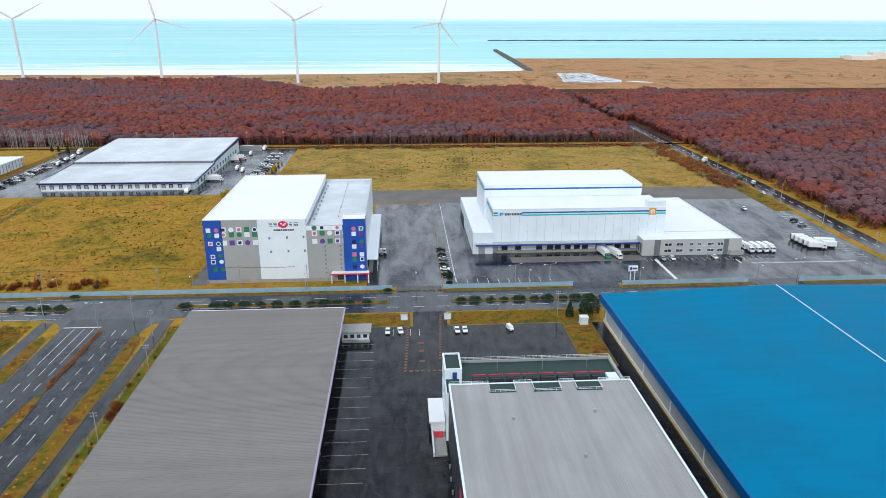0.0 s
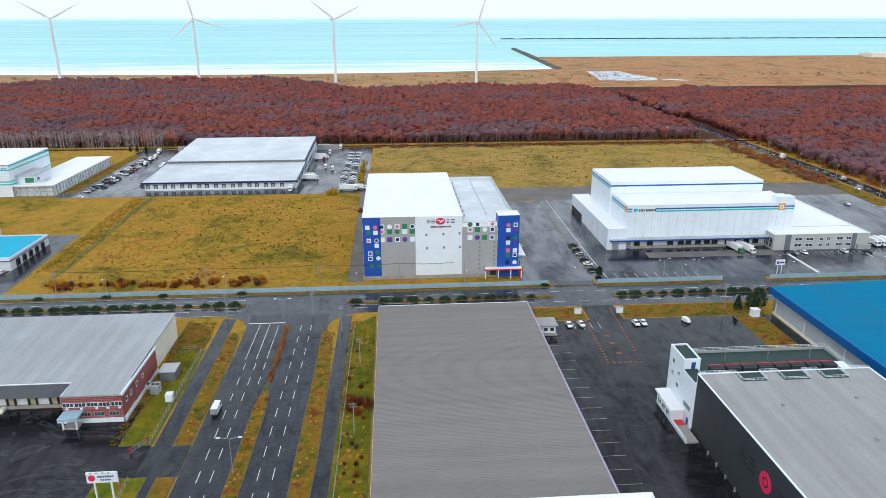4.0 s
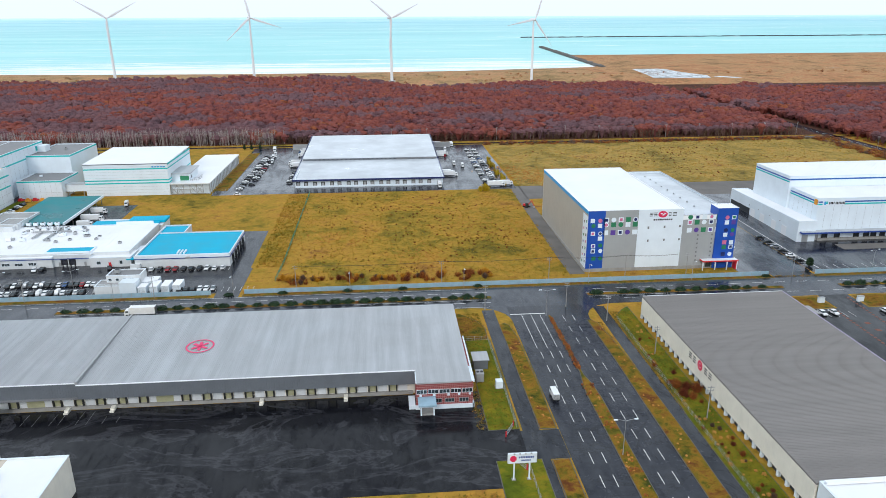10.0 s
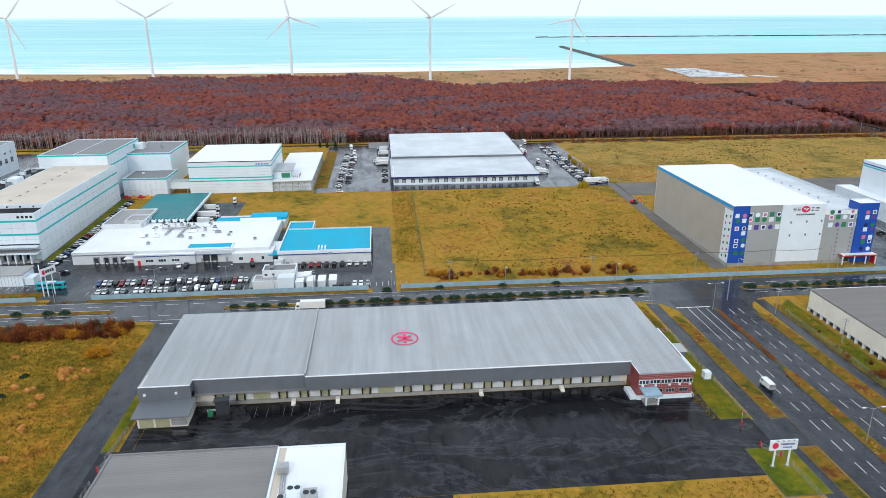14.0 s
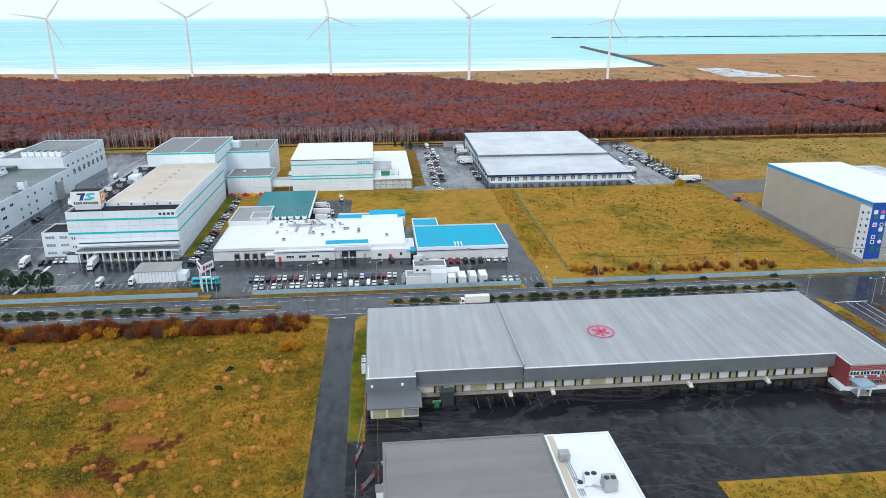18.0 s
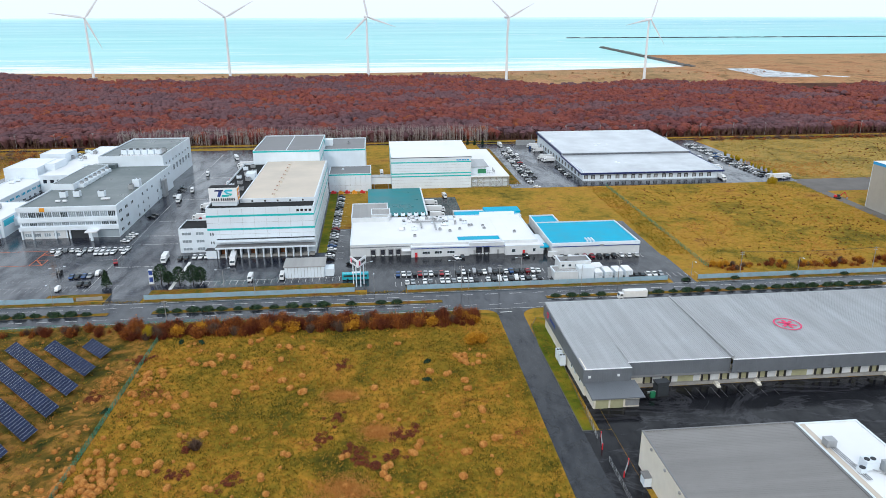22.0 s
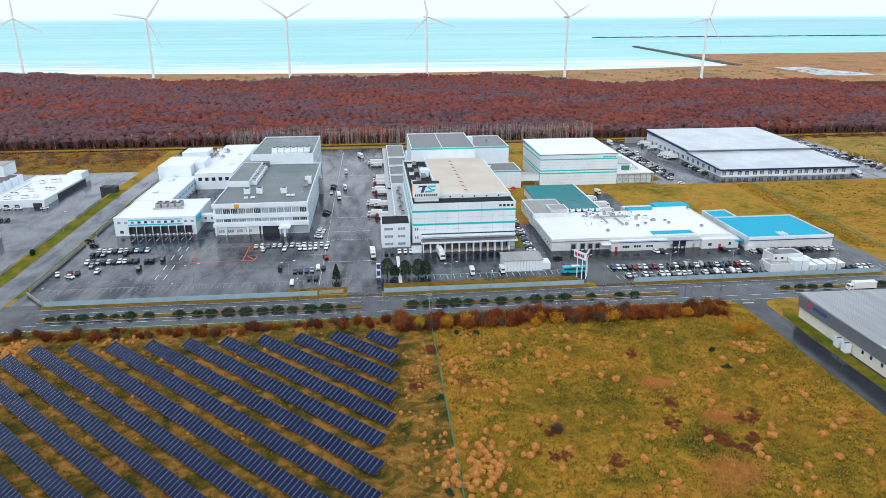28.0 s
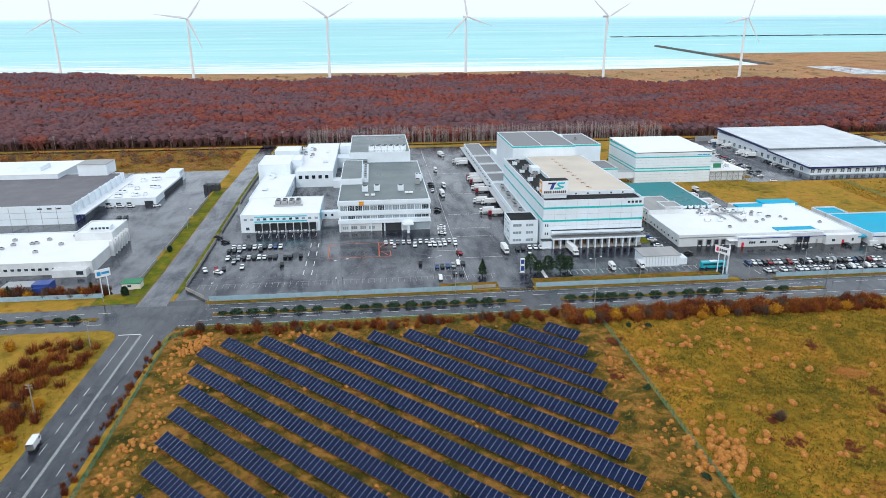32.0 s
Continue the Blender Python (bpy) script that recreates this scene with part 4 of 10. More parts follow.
# ---- cold store with coloured tiles ----
def cold_store():
    h = House("cold_store", -77.5, 270.5, "tall white and grey cold store with cobalt corners", "warehouse", 0)
    R, P, T = (-77.5, -34.3, 270.5, 358.5), (-34.3, -9.5, 270.5, 361.0), (-18.7, -9.3, 269.9, 277.5)
    h.shell(*R, 28.3, ("grey_wall", "beige_wall", "white", "white"), "white_roof", 0.15, coping="white_roof")
    h.shell(*P, 25.2, ("grey_wall", "white", "white", "white"), "wet_roof", 0.9, coping="steel", sides="sen")
    h.shell(*T, 28.2, "cobalt", "white_roof", 0.1, coping="white_roof")
    h.box("plinth", "concrete", -77.7, -9.4, 270.1, 270.5, -0.5, 1.5)
    h.box("plinth", "concrete", -77.9, -77.5, 270.1, 358.5, -0.5, 1.5)
    h.put("corner_panel", "cobalt", "s", R, -77.5, -69.8, 1.5, 28.2, 0.06, "cobalt blue corner cladding")
    h.put("front_panel", "white", "s", R, -54.8, -34.4, 0.8, 28.3, 0.25, "white front panel with the company mark")
    h.put("front_panel", "white_roof", "s", P, -34.3, -18.7, 23.2, 25.2, 0.05)
    h.put("edge_trim", "sky_trim", "w", R, 270.6, 358.4, 26.7, 28.25, 0.07, "sky blue eaves trim")
    h.put("corner_panel", "white", "w", R, 270.6, 278.2, 1.6, 25.8, 0.05, "white corner strip with tiles")
    h.seams("w", R, 279, 358, 1.5, 26.6, 3.0, "beige_wall")
    h.seams("s", R, -69.7, -55, 1.6, 28, 1.8, "grey_wall", 0.02, 0.04)
    h.seams("s", P, -34, -19, 1.6, 23, 1.8, "grey_wall", 0.02, 0.04)
    sc = 68.2 / 755
    X, Z = (lambda p: -77.5 + (p - 196) * sc), (lambda q, s=0: 28.0 - (q - 328) * 0.0925)
    blue_l = [(212, 373, "q", "white"), (250, 373, "c", "pink"), (217, 398, "c", "green"), (250, 398, "q", "white"), (217, 437, "f", "pink"), (254, 437, "r", "navy"), (254, 462, "q", "white"),
              (222, 500, "f", "purple"), (258, 497, "c", "green"), (222, 526, "f", "navy"), (260, 525, "c", "white"), (228, 563, "q", "green"), (262, 563, "c", "green")]
    for p, q, k, m in blue_l:
        tile_decal(h, "s", (-77.5, 0, 270.44, 0), X(p) + 0.6, Z(q), k, m, 1.9)
    rows = [(371, "f navy,c white,f pink,q green,r navy"), (395, "r pink,q green,c green,q white,q green"), (434, "q white,q purple,f navy,c purple,q white")]
    for q, line in rows:
        for i, e in enumerate(line.split(",")):
            tile_decal(h, "s", R, X(288 + 36.3 * i), Z(q), e[0], e[2:], 2.2)
    rows = [(362, "c green,f navy,q white,r pink,q green"), (388, "f pink,q green,c white,f navy,r white"), (427, "q white,c purple,q green,f purple,q white")]
    for q, line in rows:
        for i, e in enumerate(line.split(",")):
            tile_decal(h, "s", P, X(707 + 36 * i) + 0.4, 28.0 - (q - 322) * 0.0925, e[0], e[2:], 2.2)
    for p, q, k, m in [(886, 361, "c", "pink"), (921, 360, "f", "green"), (886, 386, "q", "white"), (921, 386, "q", "purple"), (886, 425, "c", "navy"), (921, 425, "c", "green"), (886, 448, "q", "white"),
                       (921, 447, "c", "purple"), (886, 487, "q", "pink"), (921, 487, "q", "white"), (886, 512, "q", "green"), (921, 510, "f", "navy"), (886, 548, "q", "navy"), (921, 548, "c", "white")]:
        tile_decal(h, "s", T, X(p) + 1.0, 28.2 - (q - 314) * 0.0925, k, m, 1.9)
    for i in range(7):
        for j, (k, m) in enumerate((("q", "white"), ("c", "grey_wall"))):
            kind, mat = (("f", "green"), ("r", "purple"), ("f", "black"), ("r", "pink"))[(i + 2 * j) % 4]
            tile_decal(h, "w", (-77.55, 0, 0, 0), 272.3 + 3.6 * j, 23.2 - 3.1 * i - 0.9 * j, kind, mat, 1.9)
    disc(h, "s", (0, 0, 270.25, 0), X(568), 26.1, 2.1, "crimson", 0.06, "company_mark", 24, squash=0.72)
    for dx, w, dz in ((-0.7, 0.28, 0.35), (0.2, 0.3, -0.2), (0.9, 0.28, 0.3)):
        h.put("company_mark", "white", "s", (0, 0, 270.25, 0), X(568) + dx - 0.45, X(568) + dx + 0.45, 26.1 + dz - w, 26.1 + dz + w, 0.12)
    for x, w in ((510, 1.5), (532, 1.5), (604, 1.2), (628, 1.8)):
        for z in (25.45, 26.1, 26.75):
            h.put("mark_bar", "black", "s", (0, 0, 270.25, 0), X(x) - w / 2, X(x) + w / 2, z - 0.14, z + 0.14, 0.06)
    for i in range(9):
        h.put("mark_bar", "black", "s", (0, 0, 270.25, 0), X(523 + 10.8 * i), X(531 + 10.8 * i), 23.3, 24.0, 0.06)
    for p, q in ((500, 415), (582, 413), (660, 411), (503, 481), (585, 479), (662, 478)):
        h.window("s", (0, 0, 270.25, 0), X(p), 27.6 - (q - 328) * 0.0925, 0.8, 1.1, "grey_roof")
    for i in range(7):
        h.put("wall_louver", "grey_roof", "s", P, X(755), X(755) + 0.7, 3.5 + 2.0 * i, 4.3 + 2.0 * i, 0.08)
        h.put("wall_louver", "grey_roof", "s", P, X(828), X(828) + 0.7, 3.5 + 2.0 * i, 4.3 + 2.0 * i, 0.08)
    # porch
    h.box("porch_roof", "red", -24.6, -7.8, 266.8, 270.2, 4.0, 4.5, "red-edged entrance canopy")
    h.box("porch_roof", "white_roof", -24.3, -8.1, 267.1, 270.2, 4.5, 4.62)
    for x in (-24.2, -18.5, -13, -8.3):
        h.box("porch_post", "white", x - 0.2, x + 0.2, 267.0, 267.4, -0.3, 4.0)
    h.box("porch_wall", "red", -8.9, -8.5, 267.2, 270.2, -0.2, 4.0)
    for i in range(3):
        h.window("s", (0, 0, 270.1, 0), -20.5 + 4 * i, 0.6, 2.6, 2.4, "glass", "steel")
    # east loading canopy
    h.slope("dock_canopy", "white_roof", -9.5, -4.6, 277.6, 352, 7.2, 7.4, 0.4, "white loading canopy")
    h.box("dock_platform", "concrete", -9.5, -7.2, 280, 352, -0.2, 1.2)
    for y in range(282, 352, 8):
        h.box("canopy_post", "white", -5.0, -4.7, y, y + 0.3, -0.2, 7.0)
        h.dock("e", (-34.3, -9.5, 270.5, 361), y + 4, 1.2)
    for j in range(9):
        h.box("roof_vent", "steel", -32.6, -31.9, 283 + 8 * j, 283.7 + 8 * j, 24.4, 25.3)
        h.box("roof_vent", "steel", -22.3, -21.7, 287 + 8 * j, 287.6 + 8 * j, 24.4, 25.0)


cold_store()


# ---- frozen-food distribution centre ----
def distribution_centre():
    h = House("distribution_centre", 50, 304, "white stepped distribution centre with navy and teal stripes", "warehouse", 0.3)
    A, B, L, W, O = (50.5, 135.5, 304.0, 329.0), (49.2, 131.5, 329.0, 364.0), (40.8, 50.5, 302.2, 373.0), (131.5, 171.5, 309.0, 376.0), (122.5, 171.5, 295.5, 309.0)
    h.shell(*B, 27.6, "white", "white_roof", 0.2)
    h.shell(*A, 21.8, "white", "white_roof", 0.2, sides="swe", rims="swe")
    h.shell(*L, 10.6, "white", "white_roof", 0.15)
    h.shell(*W, 7.8, "white", "white_roof", 0.2, sides="en", rims="en")
    h.shell(*O, 7.8, "stone_wall", "white_roof", 0.2)
    h.box("stair_head", "white", 126.5, 135.3, 304.4, 309.5, 21.6, 24.6, "white roof stair housing")
    h.put("stripe", "deep_blue", "s", B, 49.3, 131.4, 25.4, 26.2, 0.05)
    for side, r, a0, a1, z in (("s", A, 50.6, 52.8, 19.6), ("s", A, 64.5, 135.4, 19.6), ("w", A, 304.1, 328.9, 19.6), ("w", B, 329.1, 363.8, 25.4)):
        h.put("stripe", "deep_blue", side, r, a0, a1, z, z + 0.7, 0.06)
        h.put("stripe", "teal", side, r, a0, a1, z - 1.2, z - 0.5, 0.06)
    for i, (w, m) in enumerate(((0.9, "sky_trim"), (0.9, "teal"))):
        h.put("company_mark", m, "s", A, 53.6 + i, 53.6 + i + w, 18.5 + 0.4 * i, 20.2, 0.07)
    for i in range(11):
        h.put("mark_bar", "black", "s", A, 56.2 + 0.76 * i + (0.4 if i > 3 else 0), 56.7 + 0.76 * i + (0.4 if i > 3 else 0), 18.7, 19.9, 0.07)
    for x in (127.2,):
        h.put("emblem", "orange", "s", A, x, x + 3.4, 18.0, 21.4, 0.10)
        disc(h, "s", (0, 0, 303.9, 0), x + 1.7, 19.7, 1.15, "white", 0.06, "emblem")
        disc(h, "s", (0, 0, 303.84, 0), x + 1.7, 19.6, 0.6, "orange", 0.06, "emblem", 16, 0.3)
    h.put("emblem", "orange", "w", A, 304.6, 307.4, 18.2, 21.0, 0.10)
    h.seams("s", A, 50.6, 135.4, 5.2, 18.2, 4.25, "grey_wall", 0.02, 0.03)
    h.seams("w", A, 304.2, 328.8, 10.6, 18.2, 4, "grey_wall", 0.02, 0.03)
    h.box("dock_canopy", "royal", 42.0, 125.5, 299.6, 304.0, 4.6, 5.3, "royal blue dock canopy")
    h.box("dock_canopy", "silver_roof", 42.2, 125.3, 299.9, 304.0, 5.3, 5.42)
    h.box("dock_base", "concrete", 52.5, 122, 302.9, 304.0, -0.5, 1.1)
    h.box("dock_apron", "gravel", 58, 122, 289, 302.9, -0.32, -0.22, "pale concrete loading apron")
    for x in (56.5, 63.2, 73.6, 79.0, 82.9, 87.8, 92.4, 96.4, 103.2, 108.5, 112.9, 117.6):
        h.dock("s", A, x, 1.1, 2.8, 3.0, "dark_wall")
    for x in (43.5, 50.2):
        h.put("side_door", "steel", "s", L if x < 50 else A, x, x + 3.2, -0.2, 3.4, 0.08)
    for y in (312, 322, 334, 344):
        h.put("side_door", "white_roof", "w", L, y, y + 4.5, -0.3, 5.0, 0.1)
        h.put("light", "steel", "w", L, y + 6.4, y + 6.9, 6.2, 6.7, 0.3)
    h.put("side_door", "dark_wall", "w", L, 350, 372, -0.3, 4.6, 0.06)
    # office front
    h.put("entrance", "slate_wall", "s", O, 128.2, 131.2, -0.2, 7.7, 0.05, "dark recessed entrance bay")
    h.put("entrance", "slate_wall", "s", O, 162.6, 165.0, -0.2, 7.7, 0.05)
    for z in (4.6, 1.5):
        for x, w in ((135, 3.4), (140.7, 3.4), (146.6, 1.7), (150.5, 1.7), (156.2, 3.2), (161.0 if z < 2 else 160.9, 2.6)):
            h.window("s", O, x, z, w, 1.3, "glass", "white", 1)
    for y in (298, 301, 304):
        h.window("w", O, y, 1.0, 2.0, 4.5, "glass", "steel", 1)
    h.box("low_wall", "grey_wall", 165.5, 172.5, 294.2, 295.4, -0.4, 2.0)
    h.ribs(132, 171, 309.5, 375.5, 7.62, 7.62, 2.4, "y", "white_roof", 0.06, 0.05)
    h.ribs(41, 50, 303, 372.5, 10.46, 10.46, 2.0, "y", "white_roof", 0.06, 0.05)
    h.ribs(49.6, 131, 329.5, 363.5, 27.42, 27.42, 2.4, "y", "white_roof", 0.06, 0.05)
    h.ribs(51, 135, 304.5, 328.5, 21.62, 21.62, 2.4, "y", "white_roof", 0.06, 0.05)


distribution_centre()


# ---- transit warehouse with seventeen front docks ----
def transit_warehouse():
    h = House("transit_warehouse", -225, 434, "low white warehouse with a silver roof and navy eaves", "warehouse", 3.0)
    A, B = (-225.0, -128.0, 434.5, 487.0), (-225.0, -128.5, 487.0, 569.0)
    th = 0.35
    for k, q in dict(s=(A[0], A[1], A[2], A[2] + th)).items():
        h.box("wall", "white", *q, -0.5, 5.2)
    for x in (-225.0, -128.35):
        h.box("wall", "white", x, x + th, 434.9, 487, -0.5, 6.5)
        h.box("wall", "white", x, x + th, 487, 569, -0.5, 8.4)
    h.box("wall", "white", -225, -128, 569, 569.4, -0.5, 11)
    h.slope("roof", "wet_roof", -226.5, -127.2, 433.2, 487, 5.4, 7.3, 0.5, "rain-wet silver front roof")
    h.slope("roof", "wet_roof", -225.5, -128, 487.1, 570, 8.9, 12.0, 0.5, "rain-wet silver rear roof")
    h.box("eaves_band", "navy", -226.6, -127.1, 432.9, 433.3, 4.5, 5.6, "navy eaves band")
    for x in (-226.8, -127.2):
        h.slope("eaves_band", "navy", x, x + 0.4, 433.3, 487, 5.5, 7.7, 1.0)
        h.slope("eaves_band", "navy", x + 0.3 * (1 if x < -200 else -1), x + 0.4 + 0.3 * (1 if x < -200 else -1), 487, 570, 8.6, 12.0, 1.4)
    h.box("clerestory", "slate_wall", -225, -128.2, 486.7, 487.3, 7.0, 8.6)
    for i in range(19):
        h.box("roof_vent", "dark_wall", -217 + 3.2 * i, -216.1 + 3.2 * i, 486.5, 486.9, 7.8, 8.35)
    for x0, x1 in ((-157.5, -149), (-147.6, -139), (-137.8, -129.3)):
        h.box("louver", "grey_roof", x0, x1, 486.5, 486.9, 7.7, 8.4)
    for p in (54, 95, 143, 185, 232, 272, 321, 361, 408, 448, 496, 534, 583, 622, 669, 708, 755):
        h.dock("s", A, -225 + (p - 38) * 0.1228, 1.2, 2.5, 2.6, "grey_wall", "black", 0.25)
    h.box("dock_base", "white", -224.5, -128.3, 433.9, 434.5, -0.5, 1.0)
    for j in range(14):
        y = 444 + 8.6 * j
        h.dock("e", (-225, -128, 0, 0), y, 1.2, 2.6, 2.7, "grey_wall", "black", 0.25)
        h.dock("w", (-225, -128, 0, 0), y, 1.2, 2.6, 2.7, "grey_wall", "black", 0.25)
    h.box("wind_wall", "steel", -243, -226, 573, 573.5, -0.5, 4.5)
    h.box("wind_wall", "steel", -128, -110, 573, 573.5, -0.5, 4.5)


transit_warehouse()


# ---- grey-roofed depot by the boulevard ----
def boulevard_depot():
    h = House("boulevard_depot", -70.5, 107, "long depot with weathered grey ribbed roof and lilac eaves", "warehouse", 0)
    h.t.location += Vector((1, 2.2, 0))
    R = (-70.5, -17.5, 107, 217)
    for k, q in dict(s=(-70.5, -17.5, 107, 107.4), n=(-70.5, -17.5, 216.6, 217)).items():
        h.box("wall", "cream_wall", *q, -0.5, 8.3)
    h.box("wall", "cream_wall", -70.5, -70.1, 107.4, 216.6, -0.5, 8.3)
    h.box("wall", "cream_wall", -20.5, -20.1, 107.4, 216.6, -0.5, 8.3)
    h.slope("roof", "brown_roof", -71.3, -16.1, 106.6, 217.3, 8.75, 8.85, 0.5, "weathered grey-brown ribbed roof")
    h.ribs(-71.3, -16.1, 106.8, 217.2, 8.76, 8.86, 0.62, "x", "brown_roof", 0.035, 0.12)
    h.box("fascia", "cream_wall", -71.4, -70.9, 106.6, 217.2, 1.9, 8.3, "white west fascia with a company mark")
    h.slope("eave_trim", "lilac", -16.1, -15.65, 106.6, 217.4, 8.8, 8.85, 0.8, "lilac east eaves")
    h.box("gutter", "white_roof", -70.9, -16.1, 217.3, 217.6, 8.3, 8.95)
    for y in range(110, 216, 4):
        h.put("base_vent", "dark_wall", "w", R, y - 0.4, y + 2.4, 0.1, 1.8, 0.08)
        h.box("pier", "white", -71.3, -70.5, y + 2.6, y + 3.4, -0.3, 1.9)
    q = (-71.4, 0, 0, 0)
    disc(h, "w", q, 166.5, 6.7, 1.6, "crimson", 0.08, "company_mark", 20, 0.9)
    disc(h, "w", q, 166.5, 6.7, 0.6, "crimson", 0.08, "company_mark", 12)
    for y in (173.5, 170.5, 162.5, 159.6):
        for z in (5.9, 6.7, 7.5):
            h.put("mark_bar", "dark_wall", "w", q, y - 0.9, y + 0.9, z - 0.17, z + 0.17, 0.08)
    h.box("downpipe", "white", -17.4, -17.1, 140, 140.3, 0, 8.5)


boulevard_depot()


def south_office():
    h = House("south_office", -71, 60, "white flat-roofed building with a glazed roof light, adjoining the depot", "building", 0)
    h.t.location += Vector((1, 2, 0))
    h.shell(-71, -9, 60, 106.3, 9.6, "white", "white_roof", 0.5)
    h.box("roof_box", "pale_roof", -52, -46, 99, 104, 9.0, 11.4, "pale rooftop box")
    for i in range(3):
        h.box("roof_light", "teal_roof", -43 + 9 * i, -36 + 9 * i, 97, 104, 9.0, 9.35)
    h.box("parapet", "white_roof", -70, -9, 105.2, 106.2, 9.3, 10.0)


south_office()


def gatehouse():
    h = House("gatehouse", -17, 208, "small white gatehouse with a flat pale roof and dark windows", "gatehouse", 0)
    h.t.location += Vector((1.2, 0.4, 0))
    h.shell(-16.8, -7.2, 209.5, 215.5, 3.3, "white", "pale_roof", 0.2)
    h.box("roof_edge", "pale_roof", -17.6, -6.4, 208.7, 216.2, 3.3, 3.7)
    for i in range(4):
        h.window("s", (-16.8, -7.2, 209.5, 215.5), -15.4 + 2.3 * i, 1.2, 1.4, 1.4, "glass")
    h.window("e", (-16.8, -7.2, 209.5, 215.5), 212.5, 1.2, 2.0, 1.4, "glass")
    h.box("step", "concrete", -16.5, -6.8, 207.9, 209.5, -0.2, 0.5)


gatehouse()


# ---- charcoal depot with a roof plant deck ----
def charcoal_depot():
    h = House("charcoal_depot", 18, 60, "charcoal-walled depot with pale ribbed roof and white stair tower", "warehouse", 0)
    top = 17.4
    R = (18.0, 66.9, 60, 146.4)
    h.shell(*R, top, ("dark_wall", "dark_wall", "white", "dark_wall"), "pale_roof", 0.1, coping="white")
    h.ribs(18.5, 66.4, 60.5, 141, top - 0.1, top - 0.1, 0.62, "y", "pale_roof", 0.05, 0.07)
    D = (21.6, 67.2, 146.4, 166.8)
    h.shell(*D, 13.8, "grey_wall", "deck_roof", 1.2, sides="new", rims="")
    h.rail(21.8, 166.6, 67.0, 166.6, 13.8, 0.9, 2.5, "white")
    h.rail(67.0, 166.6, 67.0, 147.0, 13.8, 0.9, 2.5, "white")
    notches = ((28.4, 35.2), (40.0, 47.2), (51.3, 58.0))
    for x0, x1 in notches:  # the deck runs back into the roof
        h.box("roof_notch", "deck_roof", x0, x1, 141.6, 146.5, top - 0.1, top + 0.03, "dark green sunken plant bay")
        h.rail(x0, 141.6, x1, 141.6, top, 0.8, 1.5, "white")
        h.rail(x0, 141.6, x0, 146.3, top, 0.8, 1.5, "white")
        h.rail(x1, 141.6, x1, 146.3, top, 0.8, 1.5, "white")
    for x0, x1 in ((18.2, 28.4), (35.2, 40.0), (47.2, 51.3), (58.0, 66.6)):
        h.rail(x0, 146.3, x1, 146.3, top, 0.8, 1.5, "white")
    for i in range(8):
        x = 27.0 + 4.75 * i
        h.unit(x, 153.6, 12.65, 3.9, 2.2, 2.6, "dark_wall", 4, "condenser")
        h.box("condenser_hood", "red", x - 1.95, x + 1.95, 154.7, 155.0, 14.9, 15.4, "red pipe header")
    h.box("pipe_rack", "white", 63.0, 66.0, 151.5, 156, 12.6, 14.4)
    for x in (33, 46, 59):
        h.box("mast", "steel", x, x + 0.15, 161, 161.15, 12.6, 17.5)
    # white stair tower and flank
    h.shell(17.4, 22.2, 154.0, 163.8, top + 0.3, "white", "deck_roof", 0.3)
    h.box("tower_wall", "white", 17.4, 21.6, 146.5, 154.0, -0.4, 14.6, "white flank wall of the stair")
    h.box("tower_deck", "deck_roof", 17.7, 21.4, 146.7, 153.9, 14.6, 14.75)
    h.put("roof_door", "royal", "s", (0, 0, 154.0, 0), 19.6, 20.8, 14.75, 16.8, 0.08)
    S = (17.4, 0, 0, 0)
    for y, z in ((160.5, 13.4), (160.5, 9.6), (156.5, 11.4), (156.5, 7.6)):
        h.window("w", S, y, z, 1.6, 1.4, "glass", "white", 1)
    h.put("door_strip", "slate_wall", "w", S, 147.2, 151.5, 5.0, 6.4, 0.06)
    h.put("side_door", "royal", "w", S, 147.4, 148.6, 0.2, 2.6, 0.07)
    h.box("lobby", "white", 13.6, 17.3, 150.5, 161.0, -0.3, 3.8, "white entrance lobby")
    h.slope("lobby_roof", "white_roof", 13.0, 17.3, 149.6, 161.6, 4.2, 4.5, 0.5, "pale lobby roof")
    for y in (152.6, 155.6, 158.8):
        h.window("w", (13.6, 0, 0, 0), y, 1.2, 2.0, 1.5, "glass", "white", 1)
    h.box("ramp", "concrete", 14.0, 17.3, 139.5, 150.4, -0.3, 0.5)
    h.box("ramp_wall", "white", 13.6, 14.0, 139.5, 150.4, -0.3, 1.2)
    h.box("stair_mat", "red", 14.2, 16.8, 147.6, 150.2, 0.5, 0.7, "red entrance mat")
    q = (18.0, 0, 0, 0)
    for y, w in ((119, 2.6), (114.5, 2.6), (102.5, 2.4), (98.0, 2.8)):
        for z in (9.4, 10.8, 12.2):
            h.put("mark_bar", "black", "w", q, y - w / 2, y + w / 2, z - 0.28, z + 0.28, 0.07)
    disc(h, "w", q, 108.5, 10.8, 2.5, "crimson", 0.08, "company_mark", 20, 1.3)
    disc(h, "w", q, 108.5, 10.8, 0.8, "crimson", 0.08, "company_mark", 12)
    for y in range(64, 136, 5):
        h.box("buffer_post", "steel", 17.3, 17.7, y, y + 0.4, -0.2, 1.2)
    for x, y in ((32.5, 129), (53, 131), (46, 113)):
        h.box("roof_vent", "steel", x - 0.3, x + 0.3, y - 0.3, y + 0.3, top - 0.1, top + 0.7)


charcoal_depot()


